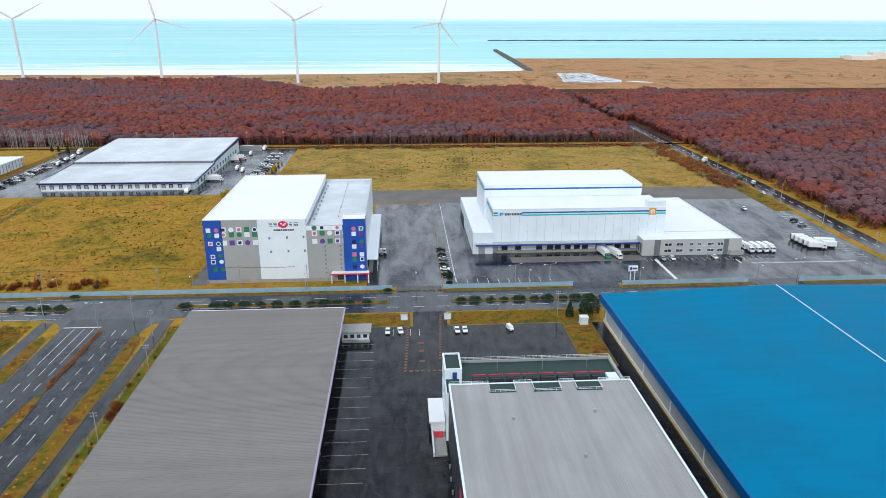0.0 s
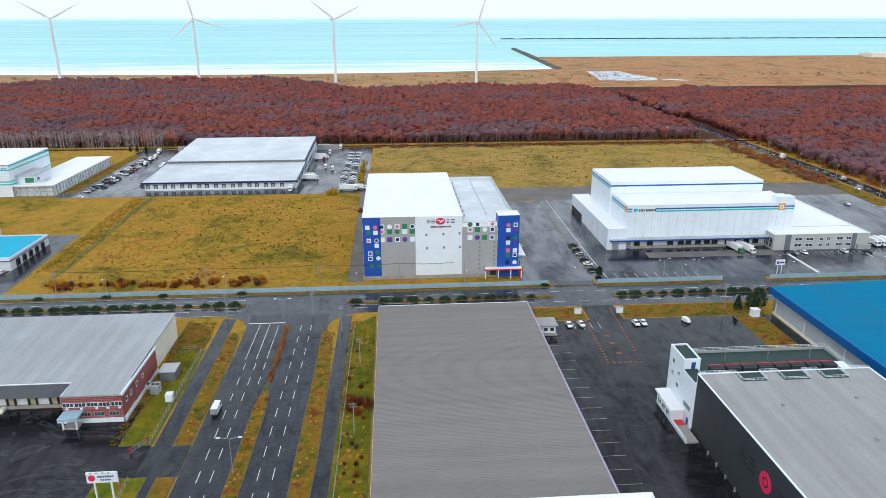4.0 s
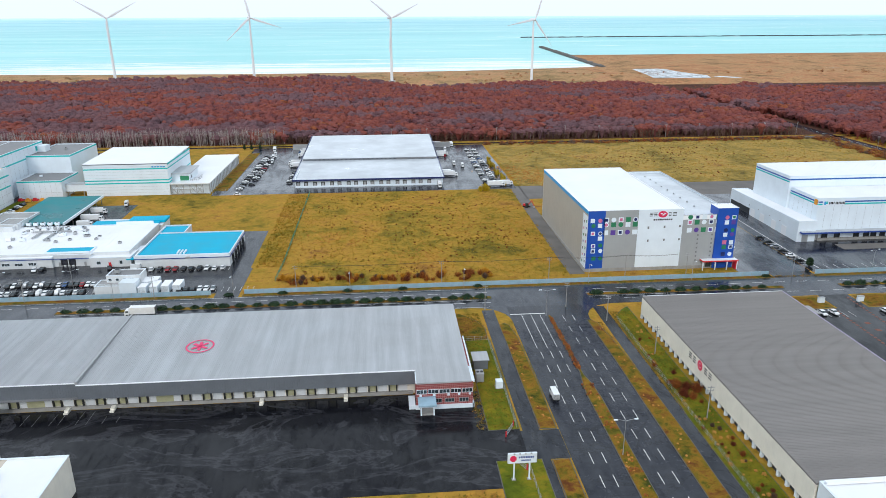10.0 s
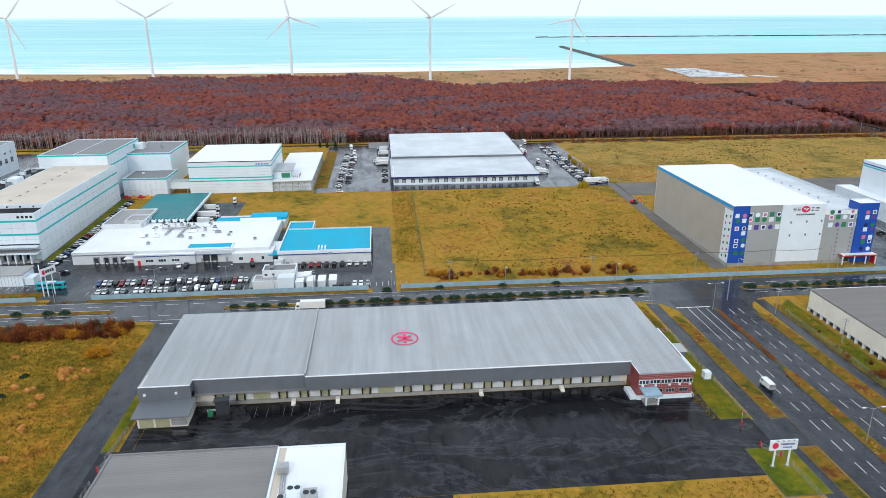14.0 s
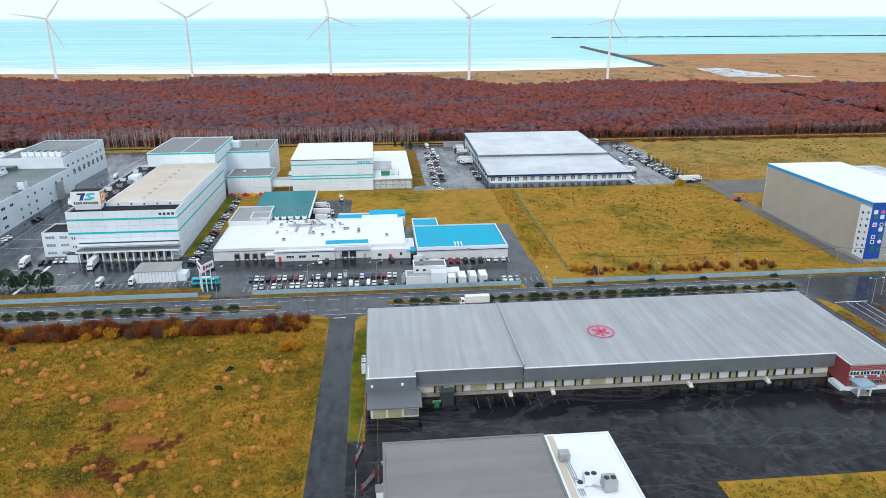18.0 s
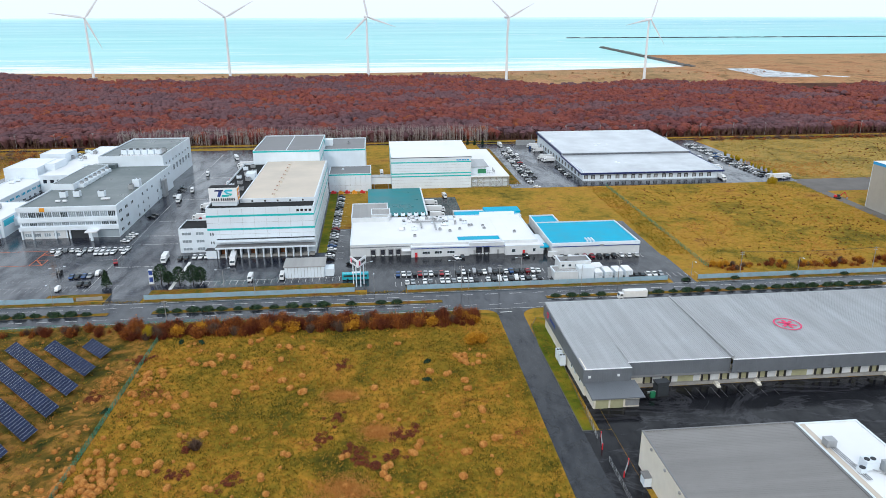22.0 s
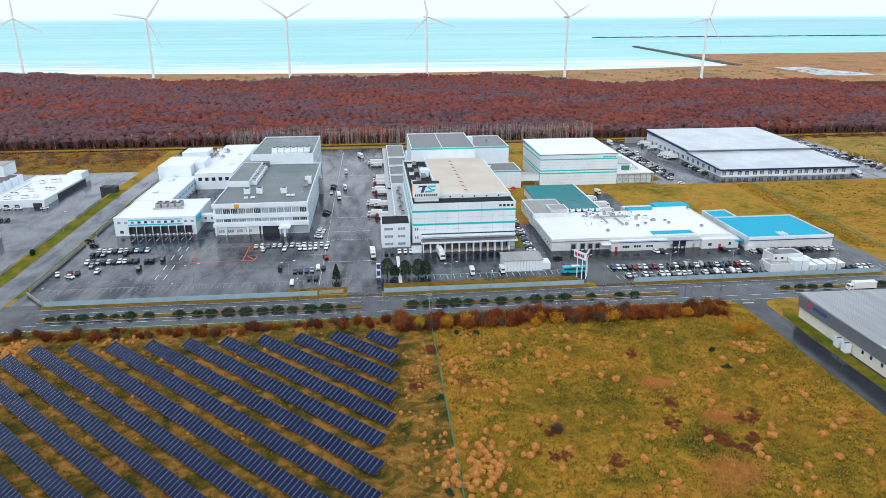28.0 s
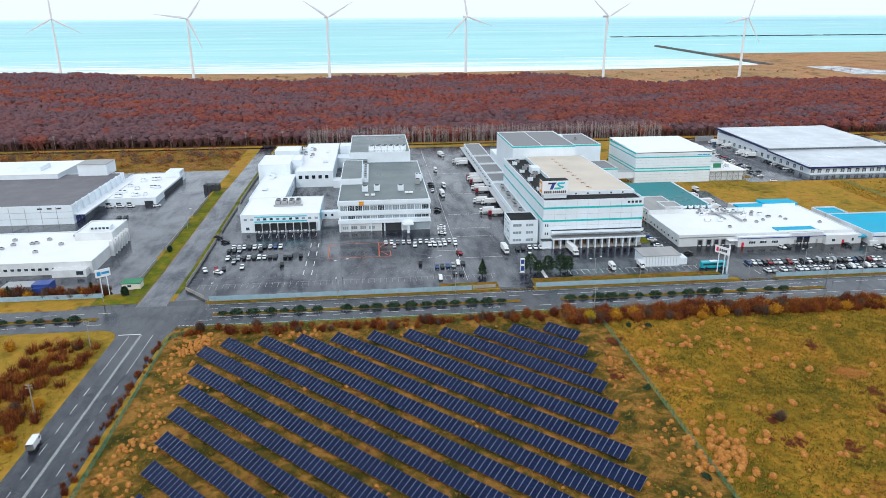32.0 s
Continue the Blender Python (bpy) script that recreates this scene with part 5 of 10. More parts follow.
# ---- blue-roofed sheds ----
def blue_shed():
    h = House("blue_roofed_shed", 79.5, 60, "large shed with a bright blue ribbed steel roof", "warehouse", 0)
    h.t.location += Vector((2.5, 1.5, 0))
    ox, oy = 79.5, 60
    prof = [(78.5, 10.9), (146.0, 13.0), (146.0, 12.5), (78.5, 10.3)]
    part("roof", Shape().front([(x - ox, z) for x, z in prof], -2, 221.0 - oy), "blue_roof", h.t, "bright blue steel roof slope")
    prof = [(146.2, 13.0), (214.0, 10.9), (214.0, 10.3), (146.2, 12.5)]
    part("roof", Shape().front([(x - ox, z) for x, z in prof], -2, 221.0 - oy), "blue_roof", h.t)
    h.box("ridge_cap", "white_roof", 146.0, 146.3, 58, 221.0, 12.9, 13.1)
    h.box("fascia", "blue_fascia", 78.0, 78.5, 58, 221.1, 8.2, 11.0, "deep blue eaves fascia")
    h.box("wall", "wall_silver", 80.2, 80.6, 60, 220.5, -0.5, 10.5)
    h.box("wall", "cream_wall", 79.9, 80.2, 60, 220.5, -0.5, 1.0)
    h.box("wall", "white", 80.2, 213, 220.1, 220.5, -0.5, 10.6)
    h.box("gable", "white", 110, 182, 220.1, 220.5, 10.6, 11.6)
    h.seams("w", (80.2, 0, 0, 0), 62, 220, 1.0, 8.2, 1.6, "wall_silver", 0.05, 0.08)
    for y in (84, 107, 130, 153, 176, 199, 218):
        h.box("downpipe", "white_roof", 79.85, 80.1, y, y + 0.3, 0, 8.3)
        h.box("flood_light", "steel", 79.2, 79.9, y - 3, y - 2.4, 7.4, 8.0)
    h.box("wall", "cream_wall", 213, 213.4, 60, 220, -0.5, 10.5)


blue_shed()


def transformer_box():
    h = House("transformer_box", 73, 218.6, "white steel transformer cabinet on the lawn", "cabinet", 0)
    h.box("cabinet", "white", 72.7, 75.6, 218.4, 220.8, 0.2, 3.0)
    h.box("base", "concrete", 72.4, 75.9, 218.1, 221.1, -0.2, 0.2)
    h.box("cap", "white_roof", 72.5, 75.8, 218.2, 221.0, 3.0, 3.15)


transformer_box()


# ---- long depot with a red-tiled office ----
def long_depot():
    h = House("long_depot", -304, 168, "silver-roofed depot with cream dock front and red-tiled office", "warehouse", 0)
    h.t.location += Vector((0.7, 1.8, 0))
    R = (-304.0, -143.3, 168.4, 215.5)
    h.box("wall", "cream_wall", -290.0, -159.5, 170.2, 170.6, -0.5, 6.0)
    h.box("wall", "cream_wall", -303.7, -143.5, 215.0, 215.4, -0.5, 9.2)
    h.box("wall", "cream_wall", -303.8, -303.4, 166.4, 215.0, -0.5, 9.0)
    h.box("wall", "cream_wall", -143.9, -143.5, 170, 215.0, -0.5, 8.8)
    h.box("wall", "cream_wall", -303.4, -289.8, 166.4, 166.8, -0.5, 6.0)
    h.box("wall", "cream_wall", -290.2, -289.8, 166.8, 170.3, -0.5, 6.0)
    # three roof fields with standing seams
    for x0, x1, y0, z0 in ((-304.2, -289.8, 166.2, 8.9), (-289.8, -257.7, 169.2, 9.1), (-257.3, -159.3, 168.0, 8.9), (-159.3, -143.2, 160.6, 8.7)):
        h.slope("roof", "silver_roof", x0, x1, y0, 215.7, z0, 9.6, 0.5, "silver ribbed roof field")
        h.ribs(x0 + 0.2, x1 - 0.2, y0 + 0.1, 215.6, z0, 9.6, 0.58, "y", "silver_roof", 0.10, 0.06)
    h.box("expansion_joint", "steel", -257.8, -257.2, 168.0, 215.8, 9.0, 10.0, "raised grey roof joint")
    for x0, x1, y in ((-304.2, -289.8, 165.9), (-290.0, -257.5, 169.0), (-257.5, -159.3, 167.7)):
        h.box("fascia", "slate_wall", x0, x1, y, y + 0.3, 3.5 if x0 < -300 else 4.4, 8.9, "slate corrugated fascia")
        h.seams("s", (0, 0, y, 0), x0, x1, 3.6 if x0 < -300 else 4.5, 8.85, 0.75, "slate_wall", 0.07, 0.12)
        h.box("gutter", "white_roof", x0, x1, y - 0.15, y + 0.25, 8.85, 9.05)
    h.box("fascia", "slate_wall", -290.1, -289.8, 166.2, 170.4, 4.4, 8.9)
    h.box("fascia", "slate_wall", -304.5, -304.2, 165.9, 215.6, 4.4, 8.9)
    h.box("soffit", "grey_roof", -290, -159.5, 167.9, 170.3, 4.3, 4.45)
    h.box("dock_base", "concrete", -290, -160, 169.4, 170.2, -0.4, 1.0)
    W = (-290, -160, 170.2, 215)
    for i in range(20):
        x = -283.0 + 6.15 * i
        if i in (2, 8):
            h.put("shutter", "dock_pane", "s", W, x - 2.6, x + 2.4, 1.0, 4.8, 0.08)
        else:
            h.dock("s", W, x, 1.1, 2.7, 3.1, "dock_pane", "black")
        h.put("wall_panel", "off_white", "s", W, x + 1.6, x + 4.4, 0.4, 4.4, 0.05)
    for x in (-262, -249, -206, -181):
        h.box("dock_steps", "cream_wall", x, x + 1.2, 167.6, 169.6, -0.3, 1.0)
        h.box("dock_steps", "cream_wall", x, x + 1.2, 166.8, 167.6, -0.3, 0.5)
    h.put("wall_lamp", "white_roof", "s", (0, 0, 165.9, 0), -303.0, -302.3, 6.2, 6.9, 0.3)
    h.put("wall_lamp", "white_roof", "s", (0, 0, 165.9, 0), -294.2, -293.5, 6.4, 7.1, 0.3)
    # low annex in the south-west
    h.box("annex_wall", "cream_wall", -303.2, -289.6, 159.0, 166.0, -0.3, 3.9, "cream garage annex")
    h.slope("annex_roof", "slate_wall", -304.2, -288.6, 157.4, 166.2, 4.1, 4.7, 0.4, "slate lean-to roof")
    h.ribs(-304.0, -288.8, 157.5, 166, 4.12, 4.72, 0.7, "y", "slate_wall", 0.05, 0.06)
    for x in (-302.6, -298.2):
        h.put("garage_door", "dock_pane", "s", (0, 0, 159.0, 0), x, x + 3.8, 0.0, 3.0, 0.12)
    h.put("service_hatch", "steel", "s", (0, 0, 159.0, 0), -293.8, -289.8, 0.8, 2.6, 0.5)
    # west wall
    V = (-303.8, 0, 0, 0)
    for y in (180, 176, 171):
        h.window("w", V, y, 2.4, 1.2, 1.4)
    disc(h, "w", (-304.5, 0, 0, 0), 209.5, 7.2, 1.2, "crimson", 0.08, "company_mark", 16, 0.6)
    for i in range(5):
        h.put("mark_bar", "royal", "w", (-304.5, 0, 0, 0), 199 + 1.6 * i, 200.2 + 1.6 * i, 6.6, 7.8, 0.08)
    for y in (190, 186):
        h.unit(-305.3, y, 0.2, 1.8, 2.6, 3.4, "white", 2, "chiller")
    # red office
    O = (-159.5, -142.8, 160.8, 170.2)
    h.shell(*O, 8.5, "brick_red", "silver_roof", 0.3, 1.0, "white", "swe", "swe")
    h.box("wall", "brick_red", -143.1, -142.6, 170.2, 190, 1.0, 8.5)
    h.box("edge", "white", -142.7, -142.3, 160.6, 190.2, 8.2, 8.9)
    h.box("skirt", "white", -159.7, -142.4, 160.2, 160.9, -0.3, 1.2)
    h.box("skirt", "white", -142.8, -142.3, 160.2, 190, -0.3, 1.2)
    h.courses("s", O, -159.5, -142.8, [1.6 + 0.55 * i for i in range(13)], "tile_joint", 0.02, 0.05)
    h.seams("s", O, -159.5, -142.8, 1.2, 8.4, 0.6, "tile_joint", 0.02, 0.035)
    h.courses("e", (-159.5, -142.6, 0, 0), 160.9, 190, [1.6 + 0.55 * i for i in range(13)], "tile_joint", 0.02, 0.05)
    for i in range(5):
        h.window("s", O, -157.8 + 3.35 * i, 5.0, 2.9, 1.2, "glass", "white", 2)
    for x in (-153.3, -149.6, -145.4):
        h.window("s", O, x, 2.0, 2.6, 1.1, "glass", "steel", 2)
    for y in (163.5, 167, 172, 177):
        h.window("e", (-159.5, -142.6, 0, 0), y, 5.0, 1.3, 1.2)
    for x in (-158.5, -154.5, -150.3, -147.2, -144):
        h.put("wall_unit", "white", "s", O, x, x + 0.7, 4.2, 4.7, 0.35)
    h.box("porch_roof", "fence", -159.0, -153.8, 155.8, 160.8, 3.5, 4.0, "pale blue entrance canopy")
    for x in (-158.4, -154.7):
        h.box("porch_post", "white", x, x + 0.4, 156.8, 157.3, -0.2, 3.7)
    h.box("porch_step", "concrete", -158.4, -154.3, 157, 160.4, -0.2, 0.6)
    h.box("stair_flank", "white", -161.6, -159.7, 160.6, 166.5, -0.2, 1.2)
    h.window("s", O, -156.5, 0.9, 2.6, 2.4, "pane_light", "steel", 1)
    # round company mark painted on the roof
    ox, oy, _ = h.o
    s = Shape()
    cx, cy, n = -227.5 - ox, 189.4 - oy, 28
    zz = lambda y: 9.0 + (y + oy - 168) / 47.7 * 0.7 + 0.13
    for i in range(n):
        a, b = 6.2832 * i / n, 6.2832 * (i + 1) / n
        p = [(cx + r * 4.2 * math.cos(t), cy + r * 4.4 * math.sin(t)) for r, t in ((1.06, a), (1.06, b), (0.93, b), (0.93, a))]
        s.add([(x, y, zz(y)) for x, y in p], [(0, 1, 2, 3)])
    for t in (90, 270, 38, 142, 214, 326):
        a = radians(t)
        u, v = Vector((math.cos(a), math.sin(a))), Vector((-math.sin(a), math.cos(a)))
        pts = [(0.12 * v), (u * 0.74 + v * 0.15), (u * 0.68 - v * 0.12), (-0.12 * v)]
        s.add([(cx + p.x * 4.0, cy + p.y * 4.2, zz(cy + p.y * 4.2)) for p in pts], [(0, 3, 2, 1)])
    part("company_mark", s, "rose_mark", h.t, "round rose-red mark painted on the roof")


long_depot()


def corner_depot():
    h = House("corner_depot", -299.5, 60, "cream-walled depot, half grey ribbed and half white roof", "warehouse", 0)
    h.t.location += Vector((0.2, 0.8, 0))
    h.shell(-299.3, -259.8, 60, 133.2, 10.0, ("cream_wall",) * 4, "warm_roof", 0.1, coping="grey_roof")
    h.ribs(-299, -260, 60.5, 132.8, 9.9, 9.9, 0.62, "x", "warm_roof", 0.03, 0.10)
    h.shell(-259.7, -243.6, 60, 132.2, 10.2, "cream_wall", "white_roof", 0.15, coping="white")
    for y in (126, 118, 110, 102, 94):
        h.put("wall_lamp", "steel", "w", (-299.3, 0, 0, 0), y, y + 0.6, 9.0, 9.5, 0.4)
    h.box("side_shed", "white", -301.2, -299.4, 124.5, 127.0, -0.2, 2.6, "white side porch")
    h.box("side_shed_roof", "grey_roof", -301.4, -299.4, 124.3, 127.2, 2.6, 2.75)
    h.unit(-257.3, 122.5, 10.05, 2.4, 2.2, 2.0, "steel", 0)
    h.unit(-253.8, 113.5, 10.05, 3.0, 2.6, 2.4, "white", 2)
    h.unit(-250.2, 111.2, 10.05, 3.0, 3.0, 2.8, "steel", 2)
    h.unit(-256.5, 112.0, 10.05, 1.6, 1.6, 1.4, "white", 1)
    s = Shape()
    ox, oy, _ = h.o
    for k in (0, 0.5, 1.0):
        s.rod((-257.5 + k - ox, 121.5 - oy, 10.4), (-257.0 + k - ox, 109 - oy, 10.4), 0.12)
    s.rod((-257.2 - ox, 115 - oy, 10.5), (-250 - ox, 109.5 - oy, 10.5), 0.15)
    part("pipe_run", s, "steel", h.t, "galvanised pipe run")
    h.box("stain", "tan_roof", -259.2, -257.6, 100, 131.8, 10.06, 10.075, "tan rust-stained roof edge")
    h.box("kiosk", "dark_wall", -243.0, -240.8, 122, 125, -0.1, 2.4)


corner_depot()


# ---- food works: main block, tower and annexes ----
def main_works():
    h = House("main_works", -442, 309, "white food works with teal stripes, tan roof and billboard", "factory", 0.3)
    A = (-442.0, -392.5, 309.5, 415.0)
    h.shell(*A, 23.2, "white", "black_roof", 0.9)
    h.box("upper_roof", "tan_roof", -428.0, -393.2, 323.0, 414.6, 22.2, 24.0, "tan rust-stained main roof")
    h.box("upper_wall", "white", -428.4, -392.6, 322.4, 323.0, 22.0, 24.3)
    h.box("upper_wall", "white", -428.5, -428.0, 323.0, 414.6, 22.0, 24.3)
    h.box("upper_wall", "white", -393.2, -392.7, 323.0, 414.6, 22.0, 24.3)
    for i in range(5):
        h.put("round_vent", "black", "s", (0, 0, 322.4, 0), -423 + 6 * i, -422.2 + 6 * i, 22.7, 23.5, 0.06)
    for i in range(9):
        h.box("roof_vent", "tan_roof", -413.5, -412.6, 329 + 9.2 * i, 330 + 9.2 * i, 23.9, 24.7)
        h.box("roof_stain", "rust", -414.6, -412.9, 331 + 9.2 * i, 333.2 + 9.2 * i, 24.0, 24.006)
    for z0, z1 in ((19.0, 19.9), (12.6, 13.5)):
        h.put("stripe", "teal", "s", A, -442, -392.5, z0, z1, 0.06)
        h.put("stripe", "teal", "e", A, 309.6, 414.9, z0, z1, 0.06)
        h.put("stripe", "teal", "w", A, 309.6, 414.9, z0, z1, 0.06)
    for i in range(4):
        h.put("mark_bar", "black", "s", A, -400.5 + 1.9 * i, -399.3 + 1.9 * i, 20.9, 22.0, 0.06)
    h.seams("s", A, -442, -392.6, 8.8, 22.8, 5.5, "grey_wall", 0.025, 0.03)
    h.seams("e", A, 310, 414.5, 0, 22.8, 5.5, "grey_wall", 0.025, 0.03)
    h.courses("e", A, 310, 414.5, [4.5, 9.0, 16.2], "grey_wall", 0.02, 0.04)
    h.courses("s", A, -442, -392.6, [16.2, 10.6], "grey_wall", 0.02, 0.04)
    h.box("ledge", "white", -438.0, -392.7, 306.6, 309.5, 7.4, 8.0)
    # charcoal strip stands in for the shade of a gap above the ledge
    h.box("ledge_shadow_gap", "dark_wall", -438.0, -392.7, 309.2, 309.5, 8.0, 8.5)
    h.box("dock_canopy", "white", -438.4, -392.0, 304.6, 309.5, 4.8, 5.6, "white loading canopy")
    h.box("dock_canopy", "grey_roof", -438.2, -392.2, 304.8, 309.5, 5.6, 5.72)
    for i in range(13):
        h.box("dock_pier", "white", -437.6 + 3.45 * i, -437.0 + 3.45 * i, 305.6, 309.4, -0.4, 4.8)
    for i in range(12):
        h.dock("s", (0, 0, 309.4, 0), -435.6 + 3.45 * i, 1.0, 2.7, 3.2, "slate_wall" if i % 4 else "rust")
    h.box("dock_base", "concrete", -437, -393, 306.5, 309.4, -0.4, 0.95)
    # billboard
    h.box("sign_base", "white", -440.4, -428.9, 317.2, 321.8, 22.3, 24.4)
    sg = (-441.3, -428.3, 316.6, 322.6)
    h.box("billboard", "white_roof", *sg, 24.4, 31.2, "white billboard with navy and teal letter shapes")
    h.box("billboard_top", "black_roof", -441.2, -428.4, 316.9, 322.4, 31.2, 31.35)
    ox, oy, _ = h.o
    f = lambda pts, m: part("company_mark", Shape().front([(x - ox, z) for x, z in pts], 316.48 - oy, 316.6 - oy), m, h.t)
    f([(-438.6, 29.6), (-438.3, 30.4), (-434.4, 30.4), (-434.7, 29.6)], "navy")
    f([(-437.6, 27.0), (-436.6, 29.6), (-435.1, 29.6), (-436.1, 27.0)], "royal")
    f([(-434.3, 29.5), (-433.5, 30.4), (-430.2, 30.4), (-430.5, 29.5)], "aqua")
    f([(-434.4, 29.5), (-433.2, 29.5), (-431.5, 28.1), (-432.8, 28.1)], "aqua")
    f([(-435.6, 27.0), (-435.2, 27.9), (-431.6, 27.9), (-432.4, 27.0)], "teal")
    f([(-431.6, 27.4), (-432.1, 28.6), (-430.6, 28.4), (-430.9, 27.6)], "teal")
    for i in range(11):
        x = -440.3 + 0.98 * i + (0.35 if i > 3 else 0)
        f([(x, 25.1), (x, 26.3), (x + 0.62, 26.3), (x + 0.62, 25.1)], "dark_wall")
    h.put("emblem", "orange", "e", sg, 317.2, 322.0, 25.0, 30.6, 0.1)
    h.put("emblem", "white_roof", "e", sg, 318.3, 320.9, 26.4, 29.4, 0.16)
    h.put("emblem", "crimson", "e", sg, 319.0, 320.2, 27.2, 28.6, 0.2)
    h.put("emblem", "orange", "w", sg, 317.2, 322.0, 25.0, 30.6, 0.1)
    h.put("emblem", "white_roof", "w", sg, 318.3, 320.9, 26.4, 29.4, 0.16)
    # roof plant on the west strip
    for i in range(11):
        y = 334 + 7.2 * i
        h.unit(-438.5 + 3 * (i % 3), y, 22.3, 2.6, 2.2, 1.8 + 0.4 * (i % 2), "steel" if i % 3 else "white", 1 + i % 2)
    h.box("plant_room", "white", -434, -429.2, 372, 380, 22.2, 26.0)
    h.rail(-441.5, 326, -441.5, 414, 23.2, 1.0, 4)
    # west side stair-stepped roofs
    W = (-449.5, -442.1, 334.0, 414.0)
    h.shell(*W, 8.2, "white", "silver_roof", 0.3)
    h.box("canopy", "silver_roof", -452.5, -449.5, 342, 414, 5.2, 5.6)
    for i in range(8):
        h.unit(-446 + (i % 2), 340 + 9 * i, 7.9, 2.2, 2.6, 1.6, "steel", 1)
        h.dock("w", W, 345 + 8.6 * i, 1.0, 2.9, 3.2, "white")
    h.put("stripe", "teal", "w", W, 336, 342, 6.0, 6.7, 0.06)
    # office wing
    O = (-457.0, -443.0, 315.5, 331.5)
    h.shell(*O, 12.0, "white", "black_roof", 0.4)
    for z in (1.4, 5.2, 9.0):
        for x, w in ((-453.4, 4.2), (-447.2, 3.6)):
            h.window("s", O, x, z, w, 1.3, "pane_light", "white", 2)
        h.window("w", O, 320, z, 5.0, 1.3, "pane_light", "white", 2)
        h.window("w", O, 327, z, 4.0, 1.3, "pane_light", "white", 2)
    h.box("porch", "white", -442.9, -438.2, 306.0, 309.4, -0.3, 4.0)
    h.box("porch_roof", "dark_wall", -443.1, -438.0, 305.8, 309.4, 4.0, 4.2)
    for z in (6.0, 10.2):
        for x in (-441.0, -439.9):
            h.put("slot_window", "glass", "s", A, x, x + 0.5, z, z + 1.3, 0.04)
    # tower block
    T = (-436.5, -396.8, 415.0, 472.5)
    h.shell(*T, 30.6, "white", "grey_roof", 0.5)
    for z in (29.6, 22.6):
        h.put("stripe", "teal", "e", T, 415.1, 472.4, z, z + 0.9, 0.06)
    h.put("stripe", "teal", "s", T, -436.5, -396.8, 29.6, 30.5, 0.06)
    h.put("stripe", "teal", "w", T, 415.1, 472.4, 29.6, 30.5, 0.06)
    h.box("roof_joint", "white", -417.3, -416.9, 415.4, 472, 30.1, 30.3)
    h.put("company_mark", "teal", "e", T, 462, 466, 25.5, 28.5, 0.08)
    h.seams("e", T, 416, 472, 1, 29.5, 5, "grey_wall", 0.025, 0.03)
    # north and south annexes
    N = (-396.7, -369.5, 447.5, 492.0)
    h.shell(*N, 25.0, "white", "grey_roof", 0.5)
    for side, a0, a1 in (("s", -396.6, -369.5), ("e", 447.6, 491.9)):
        h.put("stripe", "teal", side, N, a0, a1, 23.9, 24.8, 0.06)
    h.box("stair_head", "white", -396.6, -391.5, 464, 471, 24.5, 28.5)
    h.unit(-381, 470, 24.6, 1.6, 1.6, 1.4, "steel", 1)
    S = (-392.4, -366.0, 421.5, 447.4)
    h.shell(*S, 13.9, "white", "grey_roof", 0.5)
    for side, a0, a1 in (("s", -392.3, -366.0), ("e", 421.6, 447.3)):
        h.put("stripe", "teal", side, S, a0, a1, 12.9, 13.7, 0.06)
    h.seams("s", S, -392, -366.2, 0.5, 12.8, 3.3, "grey_wall", 0.025, 0.03)
    h.courses("s", S, -392, -366.2, [6.5], "grey_wall", 0.02, 0.04)
    h.unit(-384, 436, 13.4, 1.4, 1.4, 1.2, "white", 0)
    # covered bridge to the freezer block
    h.box("bridge", "white", -365.9, -353.2, 426, 433, 5.8, 10.2, "white enclosed bridge on posts")
    h.box("bridge_roof", "silver_roof", -365.9, -353.2, 425.7, 433.3, 10.2, 10.4)
    for x in (-364.5, -355.5):
        for y in (426.5, 432.5):
            h.box("bridge_post", "steel", x, x + 0.4, y - 0.2, y + 0.2, 2.0, 5.8)
    # long western dock hall
    D = (-449.5, -436.6, 416, 553)
    h.shell(*D, 8.8, "white", "grey_roof", 0.4)
    h.box("canopy", "silver_roof", -452.8, -449.5, 416, 553, 6.0, 6.4, "pale dock canopy")
    for i in range(14):
        h.dock("w", D, 421 + 9.3 * i, 3.8, 2.9, 2.9, "white")
    for y in (440, 470, 500):
        h.box("roof_wall", "white", -449, -437, y, y + 0.4, 8.4, 9.6)
    h.box("cargo_shelter", "white", -436.4, -397, 473, 500, 0, 14)


main_works()


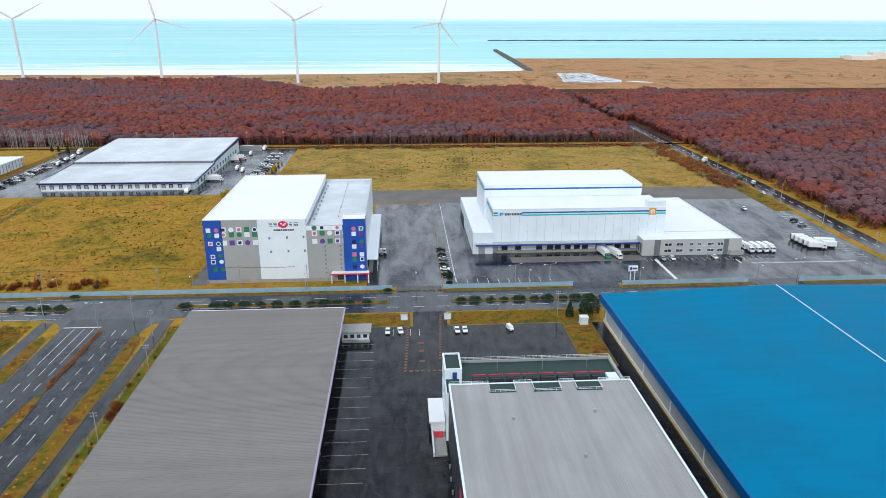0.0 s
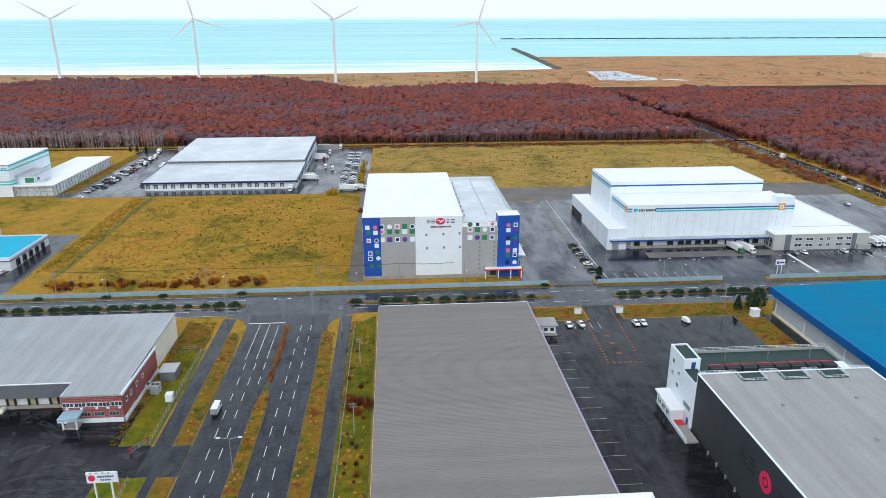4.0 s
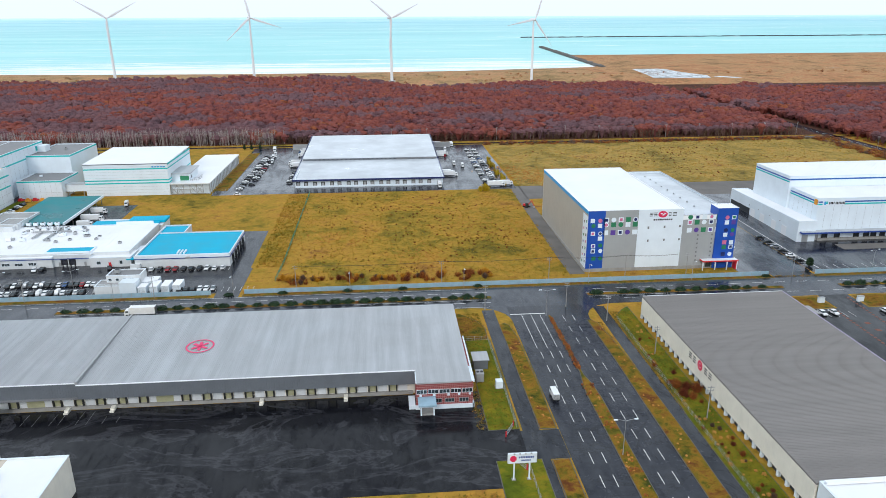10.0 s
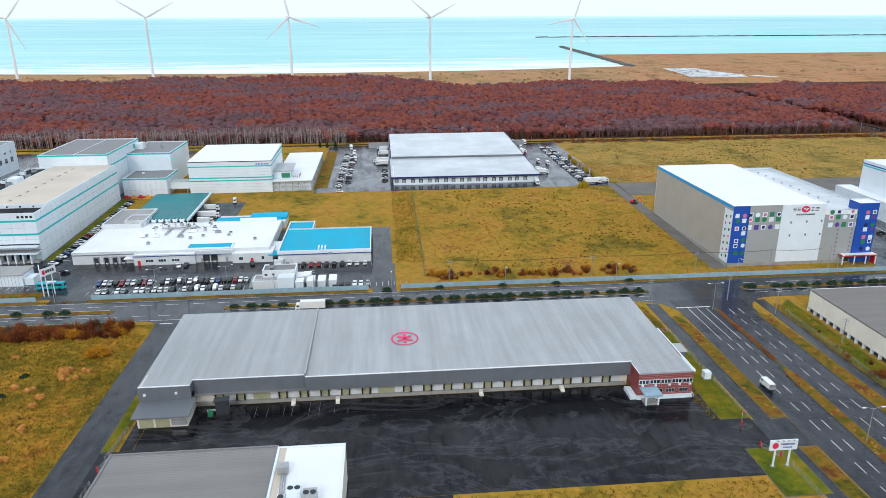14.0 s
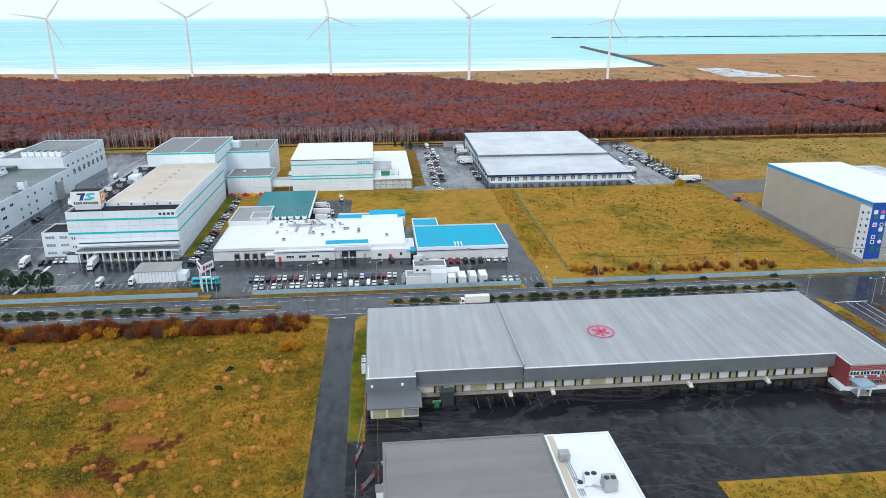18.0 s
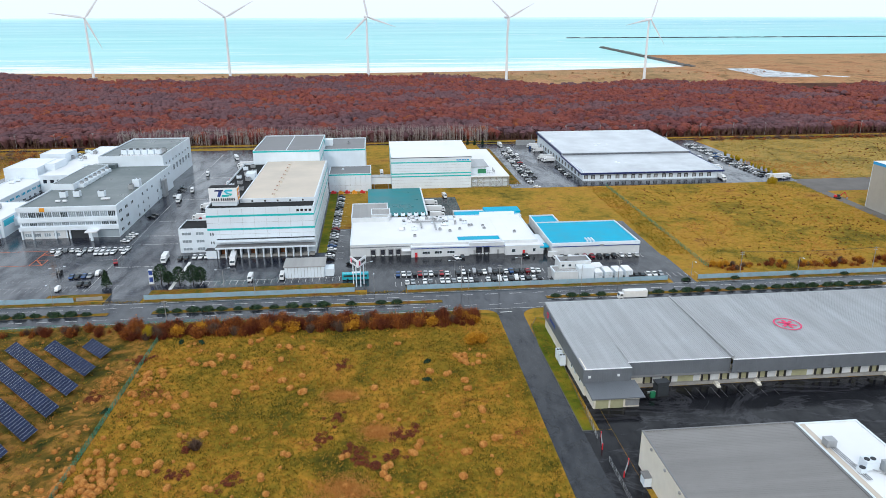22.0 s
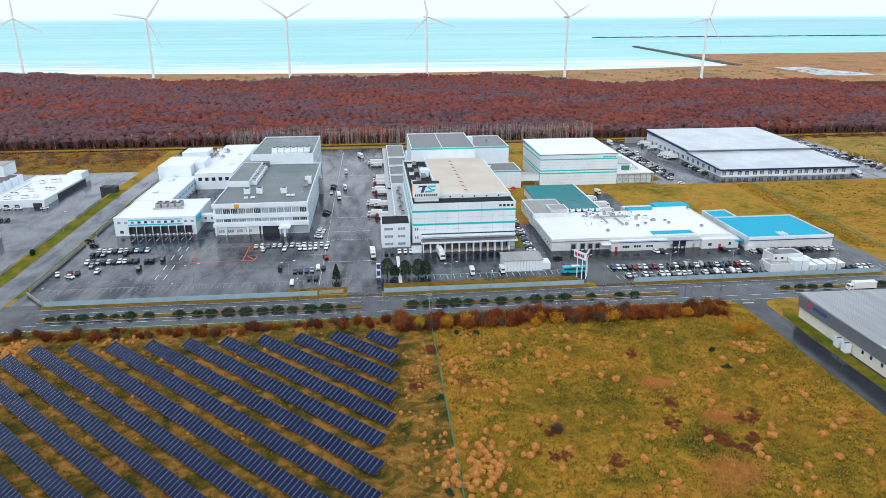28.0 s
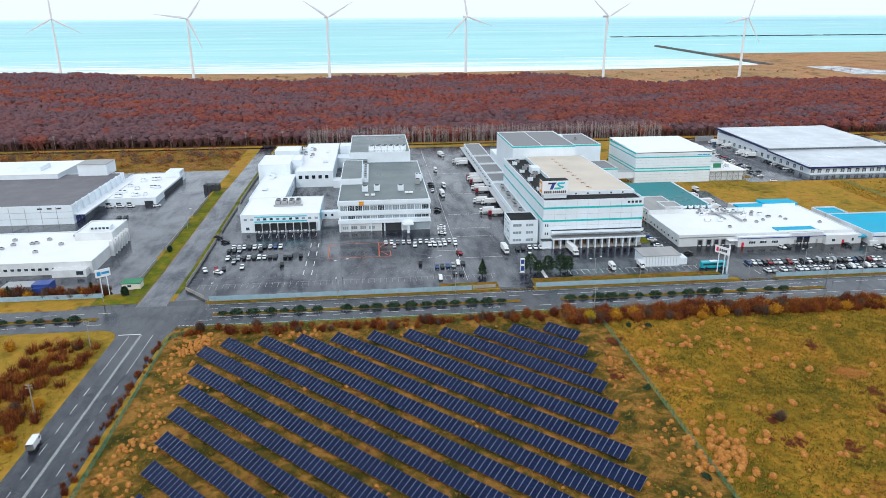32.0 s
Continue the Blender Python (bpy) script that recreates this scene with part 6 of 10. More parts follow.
def freezer_block():
    h = House("freezer_block", -353, 424.5, "tall white freezer block with turquoise stripes and a braced steel annex", "warehouse", 2.9)
    A = (-353.0, -302.0, 424.5, 478.0)
    h.shell(*A, 19.4, "white", "white_roof", 0.1, sides="swne", rims="")
    h.slope("roof", "white_roof", -353.2, -301.8, 424.2, 478.2, 20.4, 21.6, 0.6, "white shallow roof")
    h.box("gable_band", "white", -353.1, -301.9, 424.2, 424.6, 18.6, 20.3)
    h.box("wall", "white", -302.3, -301.9, 424.6, 478, 19.3, 20.2)
    for z in (16.6, 9.4, 7.6):
        h.put("stripe", "teal", "s", A, -353, -302, z, z + 0.75, 0.06)
        h.put("stripe", "teal", "e", A, 424.6, 477.9, z, z + 0.75, 0.06)
        h.put("stripe", "teal", "w", A, 424.6, 477.9, z, z + 0.75, 0.06)
    h.put("stripe", "teal", "e", A, 424.6, 477.9, 19.3, 20.2, 0.3)
    h.put("stripe", "teal", "w", A, 424.6, 477.9, 19.3, 20.2, 0.3)
    for i in range(5):
        h.put("company_mark", "sky_trim", "s", A, -311.5 + 1.7 * i, -310.2 + 1.7 * i, 17.7, 18.9, 0.08)
    h.courses("s", A, -353, -302, [1.9 * i for i in range(1, 10)], "grey_wall", 0.02, 0.03)
    h.put("wall_light", "steel", "s", A, -329.6, -329.1, 6.0, 6.4, 0.3)
    X = (-302.0, -277.3, 424.5, 520.0)
    h.box("annex_roof", "white_roof", -302, -277, 424.2, 520, 6.6, 7.2, "white flat annex roof")
    h.box("annex_wall", "white", -301.9, -277.8, 426.5, 519, -0.4, 6.6)
    ox, oy, _ = h.o
    for i in range(7):
        x = -301.6 + 4.0 * i - ox
        part("steel_member", Shape().box(x - 0.15, x + 0.15, -0.2, 0.15, -0.4, 6.6), "steel", h.t)
    for i in range(0, 6):
        x0, x1 = -301.6 + 4 * i - ox, -297.6 + 4 * i - ox
        if i in (0, 1, 3, 4):
            part("brace", Shape().rod((x0, -0.1, 0.2), (x1, -0.1, 6.0), 0.12, None, 4), "steel", h.t)
            part("brace", Shape().rod((x1, -0.1, 0.2), (x0, -0.1, 6.0), 0.12, None, 4), "steel", h.t)
    for z in (0.2, 3.2, 6.3):
        part("steel_member", Shape().box(-301.6 - ox, -277.5 - ox, -0.15, 0.1, z - 0.12, z + 0.12), "steel", h.t)
    for i in range(22):
        y = 4.4 * i
        part("steel_member", Shape().box(-277.3 - ox, -277.0 - ox, y - 0.15, y + 0.15, -0.4, 6.6), "steel", h.t)
        if i % 4 in (0, 1):
            part("brace", Shape().rod((-277.1 - ox, y, 0.2), (-277.1 - ox, y + 4.4, 6.0), 0.12, None, 4), "steel", h.t)
    h.box("roof_office", "white", -301.9, -291.0, 431, 452, 7.2, 12.2, "white rooftop room")
    h.slope("roof_office_roof", "silver_roof", -301.9, -289.8, 429.8, 453, 12.4, 12.8, 0.4)
    h.put("green_panel", "green", "s", (0, 0, 431, 0), -296.8, -291.3, 7.6, 10.6, 0.12, "dark green panel")
    h.window("e", (0, -291, 0, 0), 436, 8.4, 3, 1.8)
    h.rail(-290.5, 431, -285.5, 431, 7.2, 2.0, 1.2, "dark_wall")
    h.rail(-285.5, 431, -285.5, 441, 7.2, 2.0, 1.2, "dark_wall")


freezer_block()


def white_factory():
    h = House("white_factory", -376, 299, "low white factory with blue trim and a cluttered roof", "factory", 0.15)
    A = (-376.0, -286.5, 302.0, 348.0)
    h.shell(*A, 5.8, "off_white", "white_roof", 0.25)
    h.box("trim", "royal", -348, -286.4, 298.2, 298.5, 4.1, 4.4)
    P = (-347.5, -320.0, 298.5, 302.0)
    h.shell(*P, 4.9, "off_white", "white_roof", 0.15, sides="swe", rims="swe")
    Q = (-320.0, -303.0, 300.0, 302.0)
    h.shell(*Q, 5.6, "off_white", "white_roof", 0.15, sides="swe", rims="swe")
    h.shell(-303.0, -284.5, 297.5, 309.0, 4.5, "off_white", "white_roof", 0.2)
    h.box("blue_roof", "cyan_roof", -324.5, -304.5, 303.0, 309.5, 5.6, 6.05, "turquoise lean-to roof")
    h.box("roof_edge", "white", -324.8, -304.2, 302.4, 303.0, 5.4, 6.3)
    h.box("roof_edge", "white", -304.4, -303.8, 302.4, 310, 5.4, 6.3)
    for x in (-365.3, -360.8, -357.0, -353.4):
        h.dock("s", A, x, 0.6, 2.8, 3.0, "lot", "steel", 0.3)
    h.box("trim", "slate_wall", -376.1, -348, 301.7, 302.0, 4.4, 4.7)
    h.put("side_door", "red", "s", P, -345.8, -344.6, 0.0, 2.3, 0.08)
    for x, w in ((-340.5, 3.4), (-334.8, 3.4), (-328.8, 3.4)):
        h.window("s", P, x, 1.5, w, 1.2, "glass", "white", 2)
    for x in (-315.2, -311.6):
        h.dock("s", Q, x, 0.7, 2.9, 3.2, "lot", "black", 0.4)
    for x in (-317.8, -306.5):
        h.put("side_door", "steel", "s", Q, x, x + 1.0, 0.0, 2.1, 0.08)
    h.put("side_door", "red", "s", (0, 0, 297.5, 0), -294.6, -293.4, 0.0, 2.2, 0.08)
    h.window("s", (0, 0, 297.5, 0), -299, 1.4, 1.8, 1.4)
    h.window("s", (0, 0, 297.5, 0), -289, 1.4, 1.2, 1.6)
    h.box("canopy", "white_roof", -352, -347.4, 298.6, 302, 3.0, 3.3)
    # west office block and long west face
    O = (-376.4, -357.0, 341.0, 371.0)
    h.shell(*O, 7.8, "off_white", "pale_roof", 0.5)
    h.shell(-366.0, -356.0, 344, 356, 8.6, "off_white", "pale_roof", 0.4)
    for i in range(8):
        h.window("w", (-376.4, 0, 0, 0), 343.5 + 3.5 * i, 5.0, 1.8, 1.3)
        h.window("w", (-376.4, 0, 0, 0), 343.5 + 3.5 * i, 1.6, 1.8, 1.3)
        h.window("w", (-376.0, 0, 0, 0), 305 + 4.6 * i, 1.8, 1.6, 1.2)
    # teal loading roof
    h.slope("loading_roof", "teal_roof", -368.0, -336.5, 350.5, 407.0, 6.4, 7.4, 0.4, "rain-wet teal loading roof")
    h.slope("roof_rim", "white", -336.5, -335.7, 350.5, 407.0, 6.8, 7.8, 1.2)
    for y in (353, 364, 375, 386, 397, 405):
        h.box("post", "steel", -337.4, -337.0, y, y + 0.4, 0.3, 6.4)
    h.box("loading_wall", "white", -367.5, -352, 352, 405, 0.2, 6.0)
    # turquoise rear roofs
    h.box("rear_roof", "cyan_roof", -321, -287.0, 348.0, 355.5, 5.0, 5.9, "turquoise rear roof")
    h.box("rear_roof", "cyan_roof", -304.0, -284.5, 352.5, 362.0, 5.2, 6.3)
    h.box("rear_wall", "white", -308, -289, 347.6, 348.2, 5.4, 7.4)
    h.box("rear_block", "off_white", -321, -284.8, 348.2, 361.6, 0.4, 5.0)
    # roof clutter
    r = random.Random(4)
    for i in range(34):
        x, y = r.uniform(-352, -318), r.uniform(324, 346)
        if i < 16:
            x, y = r.uniform(-350, -326), r.uniform(338, 346.5)
        h.unit(x, y, 5.5, r.uniform(1.0, 3.2), r.uniform(0.9, 2.0), r.uniform(0.8, 1.9), r.choice(("white", "steel", "white_roof")), r.choice((0, 1, 2)))
    for i in range(9):
        h.unit(r.uniform(-345, -292), r.uniform(312, 330), 5.5, 1.5, 1.3, r.uniform(0.7, 1.2), "steel", 1)
    for i in range(7):
        h.unit(-360 + 3.6 * i, 349.0, 6.0, 2.2, 1.5, 1.7, "white", 1, "condenser")
    for y0, y1, x in ((322, 345, -334), (326, 345, -341)):
        h.box("duct", "steel", x, x + 0.7, y0, y1, 5.9, 6.6)
    h.box("duct", "steel", -345, -326, 336, 336.7, 6.0, 6.7)
    h.ribs(-375.5, -287, 302.6, 347.4, 5.56, 5.56, 3.0, "y", "white_roof", 0.05, 0.06)
    # eastern link alley
    h.box("link", "white", -286.4, -282.2, 303, 318, 0, 3.4)
    h.box("link_roof", "cyan_roof", -286.4, -282.0, 297, 303, 3.2, 3.7)


white_factory()


def turquoise_hall():
    h = House("turquoise_roofed_hall", -282, 293.5, "white hall with a turquoise roof and blue trim line", "factory", 0)
    A = (-281.5, -238.8, 293.8, 331.0)
    h.shell(*A, 6.0, "off_white", "cyan_roof", 0.6, rims="we")
    h.shell(-281.5, -268.5, 331.0, 344.0, 6.0, "off_white", "cyan_roof", 0.6, sides="wne", rims="wne")
    h.box("roof_edge", "white", -281.6, -238.7, 293.5, 294.3, 4.9, 6.4)
    h.put("trim", "royal", "s", (0, 0, 293.5, 0), -281.6, -238.7, 4.5, 4.85, 0.08)
    h.box("trim", "royal", -238.8, -238.5, 294, 331, 4.5, 4.85)
    h.put("shed_door", "off_white", "s", A, -283.4, -279.0, 0.2, 2.6, 1.4)
    h.put("wall_vent", "steel", "s", (0, 0, 293.5, 0), -258.5, -256.5, 4.6, 5.4, 0.3)
    for i in range(3):
        h.box("roof_strut", "white", -263.5 + 1.5 * i, -262.9 + 1.5 * i, 297, 302, 5.5, 6.2)
    for y in (300, 306, 312, 318, 324):
        h.dock("e", A, y, 0.8, 2.8, 3.2, "lot", "black", 0.5)


turquoise_hall()


def treatment_plant():
    h = House("treatment_plant", -289, 262, "weathered white water-treatment block with outside stairs", "plant", 0)
    h.shell(-288.0, -274.0, 263.0, 271.0, 3.6, "off_white", "pale_roof", 0.3)
    h.shell(-284.5, -270.5, 268.0, 276.0, 6.4, "off_white", "grey_roof", 0.4)
    h.box("tank", "white", -277.5, -270.8, 262.2, 267.6, -0.2, 5.2)
    h.rail(-288, 263, -274, 263, 3.6, 1.0, 1.5, "white")
    h.rail(-277.5, 262.2, -270.8, 262.2, 5.2, 1.0, 1.5, "white")
    s = Shape()
    for i in range(9):
        s.box(-1.0 + 0.1 * i, 0.4 + 0.1 * i, 3.5 + 0.55 * i, 4.05 + 0.55 * i, 0.35 * i, 0.4 + 0.35 * i)
    part("stairs", s, "steel", h.t)
    for i in range(4):
        h.window("s", (0, 0, 268, 0), -283 + 3 * i, 4.2, 1.2, 1.0)
    h.unit(-281, 272, 6.2, 2, 2, 1.6, "steel", 1)


treatment_plant()


def container(x, y, z, w=2.9, l=6.2, hgt=3.0, label="white storage container standing in the yard"):
    t = thing("storage_container", (x, y, z), label, "container", "white containers behind the fence")
    part("body", Shape().box(-w / 2, w / 2, -l / 2, l / 2, 0.15, hgt), "white", t)
    part("roof", Shape().box(-w / 2 - 0.06, w / 2 + 0.06, -l / 2 - 0.06, l / 2 + 0.06, hgt, hgt + 0.12), "white_roof", t)
    s = Shape()
    for i in range(7):
        s.box(-w / 2 + 0.2 + i * 0.4, -w / 2 + 0.3 + i * 0.4, -l / 2 - 0.05, -l / 2, 0.3, hgt - 0.1)
    part("door_ribs", s, "grey_wall", t)
    part("skids", Shape().box(-w / 2, -w / 2 + 0.3, -l / 2, l / 2, 0, 0.15).box(w / 2 - 0.3, w / 2, -l / 2, l / 2, 0, 0.15), "steel", t)


for x, y, l in ((-268.6, 264.6, 5), (-264.0, 266, 7), (-259.4, 266.2, 7), (-254.8, 266.6, 7), (-269.3, 271.5, 6), (-266.0, 272.0, 6)):
    container(x, y, 0.03, 3.2, l)


# ---- works offices in the west ----
def office_block():
    h = House("office_block", -542, 343.5, "pale blue-white office factory with ribbon windows and a grey-green roof", "factory", 1.1)
    A = (-541.8, -494.2, 343.8, 446.0)
    h.shell(*A, 16.4, "white", "green_roof", 0.5)
    for i in range(12):
        m = "glass" if i in (1, 2, 5, 11) else "pane_light"
        h.window("s", A, -539 + 3.85 * i, 11.2, 3.4, 2.6, m, "white", 3)
        h.window("s", A, -539 + 3.85 * i, 6.9, 3.4, 1.5, "glass" if i in (1, 10, 11) else "pane_light", "white", 3)
    h.box("fascia", "white", -542.2, -493.8, 343.2, 343.8, 14.4, 16.5)
    h.box("fascia", "white", -542.2, -493.8, 343.0, 343.8, 8.9, 10.9)
    h.box("fascia", "white", -542.2, -493.8, 342.6, 343.8, 4.5, 6.3)
    h.put("undercroft", "off_white", "s", A, -541.6, -520.4, -0.2, 4.4, 0.05, "white recessed ground floor")
    for i in range(4):
        h.window("s", (0, 0, 343.75, 0), -538.6 + 4.6 * i, 1.2, 3.0, 1.7, "pane_light", "white", 2)
    h.put("undercroft", "dark_wall", "s", A, -519.6, -509.4, -0.2, 4.4, 0.05, "dark drive-in opening")
    h.put("undercroft", "pane_light", "s", A, -505.0, -494.4, 0.2, 4.2, 0.05)
    for x in (-541.6, -536.5, -525.5, -518.5, -509.2):
        h.box("column", "white", x, x + 0.7, 342.8, 343.7, -0.4, 4.5)
    h.box("porch_roof", "white_roof", -509.0, -503.2, 337.6, 343.6, 4.2, 4.7, "white entrance canopy")
    h.box("porch_post", "white", -506.6, -505.4, 338.0, 338.8, -0.4, 4.2)
    h.put("emblem", "orange", "s", (0, 0, 343.2, 0), -531.0, -528.6, 14.2, 16.2, 0.12)
    h.box("unit_core", "green_roof", -541.5, -530.0, 384, 437, 15.9, 19.0, "sunken roof over the plant room")
    for q in ((-541.6, -529.8, 383.6, 384.0), (-541.6, -529.8, 437.0, 437.4), (-541.9, -541.5, 384.0, 437.0), (-530.0, -529.6, 384.0, 437.0)):
        h.box("roof_rim", "white", *q, 15.9, 19.25)
    for i in range(7):
        h.box("duct", "white", -529.6, -526.2, 388 + 6.5 * i, 392.8 + 6.5 * i, 16.0, 18.0)
        h.unit(-527.9, 390.4 + 6.5 * i, 17.6, 1.6, 1.8, 1.6, "steel", 1)
    for x, y in ((-528.0, 366.0), (-521.5, 367.0), (-508.5, 366.0)):
        h.unit(x, y, 15.9, 3.2, 3.0, 3.2, "white", 1)
    for x, y in ((-527, 356), (-523.6, 356), (-505.5, 359), (-503.2, 359)):
        h.unit(x, y, 15.9, 2.0, 1.6, 1.0, "white_roof", 0)
    h.unit(-497.2, 388, 15.9, 3.5, 4.5, 4.4, "white", 2)
    h.unit(-498.2, 381, 15.9, 2.5, 2.5, 3.0, "steel", 1)
    h.box("upper_room", "green_roof", -541.0, -527, 440, 446, 15.5, 18.2)
    for z in (2.0, 6.8, 11.6):
        for i in range(11):
            if (i * 3 + int(z)) % 4:
                h.window("e", A, 349 + 9 * i, z, 2.2 if i > 2 else 4.0, 1.5, "glass", "white", 1)
    # taller rear part
    B = (-538.5, -498.8, 446.0, 516.0)
    h.shell(*B, 22.6, "white", "green_roof", 0.6)
    h.box("plant_deck", "white_roof", -526, -502.0, 446.6, 470, 22.1, 22.4)
    for i in range(6):
        h.unit(-524 + 4.2 * i, 452.5, 22.2, 3.4, 3.0, 3.4, "white", 1, "condenser")
        h.unit(-523 + 4.2 * i, 462, 22.2, 2.8, 2.6, 2.4, "steel", 1)
    h.rail(-526, 448, -501, 448, 22.2, 1.2, 2, "dark_wall")
    for i in range(8):
        h.window("e", B, 452 + 8 * i, 9.0, 3.5, 3.6, "glass", "white", 2)
        h.window("e", B, 452 + 8 * i, 15.5, 2.5, 1.6, "glass", "white", 1)
    h.box("fire_stair", "steel", -493.9, -492.0, 420, 426, -0.2, 12, "steel escape stair")
    # bridge to the dock building
    h.box("bridge", "white", -551.8, -541.9, 358.5, 362.5, 3.2, 7.2)
    for x in (-549.5, -546):
        h.window("s", (0, 0, 358.5, 0), x, 4.6, 1.2, 1.4)


office_block()


def dock_building():
    h = House("dock_building", -592.5, 347, "white dock building with an aqua stripe and black loading bays", "factory", 1.15)
    A = (-592.5, -552.0, 347.5, 384.5)
    h.shell(*A, 9.5, "white", "white_roof", 0.2)
    h.put("stripe", "aqua", "s", A, -585.5, -558.5, 8.0, 8.6, 0.05)
    h.put("stripe", "aqua", "s", A, -585.5, -558.5, 5.4, 6.1, 0.05)
    h.put("stripe", "aqua", "e", A, 349, 360, 5.4, 8.6, 0.05)
    for i in range(12):
        h.window("s", A, -590 + 3.3 * i, 6.5, 1.6, 1.2, "glass" if i in (3, 4, 7, 8) else "pane_light", "white")
    for i in range(8):
        x = -583.6 + 4.0 * i
        h.dock("s", A, x, 0.9, 3.3, 4.0, "dark_wall", "black", 1.2)
        h.box("bay_pier", "white", x + 1.85, x + 2.15, 346.3, 347.5, -0.4, 4.8)
        h.box("bay_divider", "line", x + 1.92, x + 2.08, 337.5, 344.5, -0.15, -0.03)
    h.window("s", A, -589.2, 1.4, 1.8, 1.6)
    for i in range(4):
        for j in range(2):
            h.unit(-575.5 + 3.6 * i, 367 + 4 * j, 9.35, 2.6, 2.4, 2.6, "steel", 1, "condenser")
    h.box("pipe_tray", "steel", -577.5, -562, 364, 364.6, 9.4, 10.2)
    # long western wing, tall box and rear hall
    h.shell(-594.0, -574.0, 384.6, 448.0, 9.0, "white", "white_roof", 0.2)
    for i in range(8):
        h.window("e", (0, -574.0, 0, 0), 390 + 7 * i, 5.6, 4.6, 1.3, "cyan_roof", "white", 2)
        h.window("e", (0, -574.0, 0, 0), 390 + 7 * i, 2.0, 3.2, 1.2, "glass", "white", 2)
    h.shell(-598.0, -577.5, 448.0, 482.0, 15.6, "white", "white_roof", 0.2)
    h.shell(-577.4, -571.0, 458.0, 478.0, 16.2, "white", "white_roof", 0.2)
    h.shell(-573.5, -549.5, 440.0, 545.0, 12.2, "white", "white_roof", 0.2)
    h.shell(-549.4, -544.5, 436.0, 446.0, 6.5, "white", "white_roof", 0.2)
    for i in range(5):
        h.put("wall_panel", "lot", "s", (0, 0, 440, 0), -571.5 + 4.2 * i, -569.3 + 4.2 * i, 7.4, 9.6, 0.06)
    h.shell(-592.0, -575.0, 486.0, 505.0, 17.5, "white", "white_roof", 0.2)
    r = random.Random(9)
    for i in range(14):
        h.unit(r.uniform(-576, -566), r.uniform(486, 525), 12.1, r.uniform(1.5, 3.4), r.uniform(1.4, 2.4), r.uniform(1.2, 2.6), r.choice(("steel", "white")), 1)
    for x, y in ((-588, 436), (-587, 441), (-589, 446), (-556, 470), (-556, 505), (-588, 405)):
        h.unit(x, y, 9.0 if x < -580 else 12.1, 3.4, 2.0, 1.2, "white", 0)
    h.shell(-548.0, -538.6, 520.0, 535.0, 14.0, "white", "white_roof", 0.2)
    h.box("link", "white", -549.4, -538.6, 500, 516, 0.5, 9.0)


dock_building()


# ---- neighbouring yard in the far west ----
def bakery():
    h = House("west_factory", -712, 296, "low cream factory with a stepped sign tower", "factory", 0.2)
    A = (-740.0, -648.5, 297.0, 345.0)
    h.shell(*A, 5.6, "off_white", "white_roof", 0.4)
    h.shell(-668.0, -650.5, 330.0, 352.0, 9.0, "off_white", "white_roof", 0.4)
    h.box("sign_frame", "white", -663, -653, 335, 340, 8.8, 10.6)
    for i in range(5):
        h.put("mark_bar", "dark_wall", "s", (0, 0, 335, 0), -662 + 1.8 * i, -660.8 + 1.8 * i, 9.2, 10.2, 0.06)
    for i in range(7):
        h.box("fin", "off_white", -648.5, -646.6, 319 + 3.6 * i, 319.8 + 3.6 * i, -0.3, 7.5)
    h.box("porch", "off_white", -664.5, -650, 293.0, 297.0, -0.3, 3.2)
    h.window("s", (0, 0, 293, 0), -652.6, 0.8, 3.0, 1.8, "glass")
    for i in range(14):
        h.window("s", A, -694 + 2.9 * i, 2.0, 1.6, 1.2, "glass")
    r = random.Random(11)
    for i in range(9):
        h.unit(r.uniform(-700, -670), r.uniform(312, 338), 5.2, 2, 1.4, 1.1, "steel", 1)


bakery()


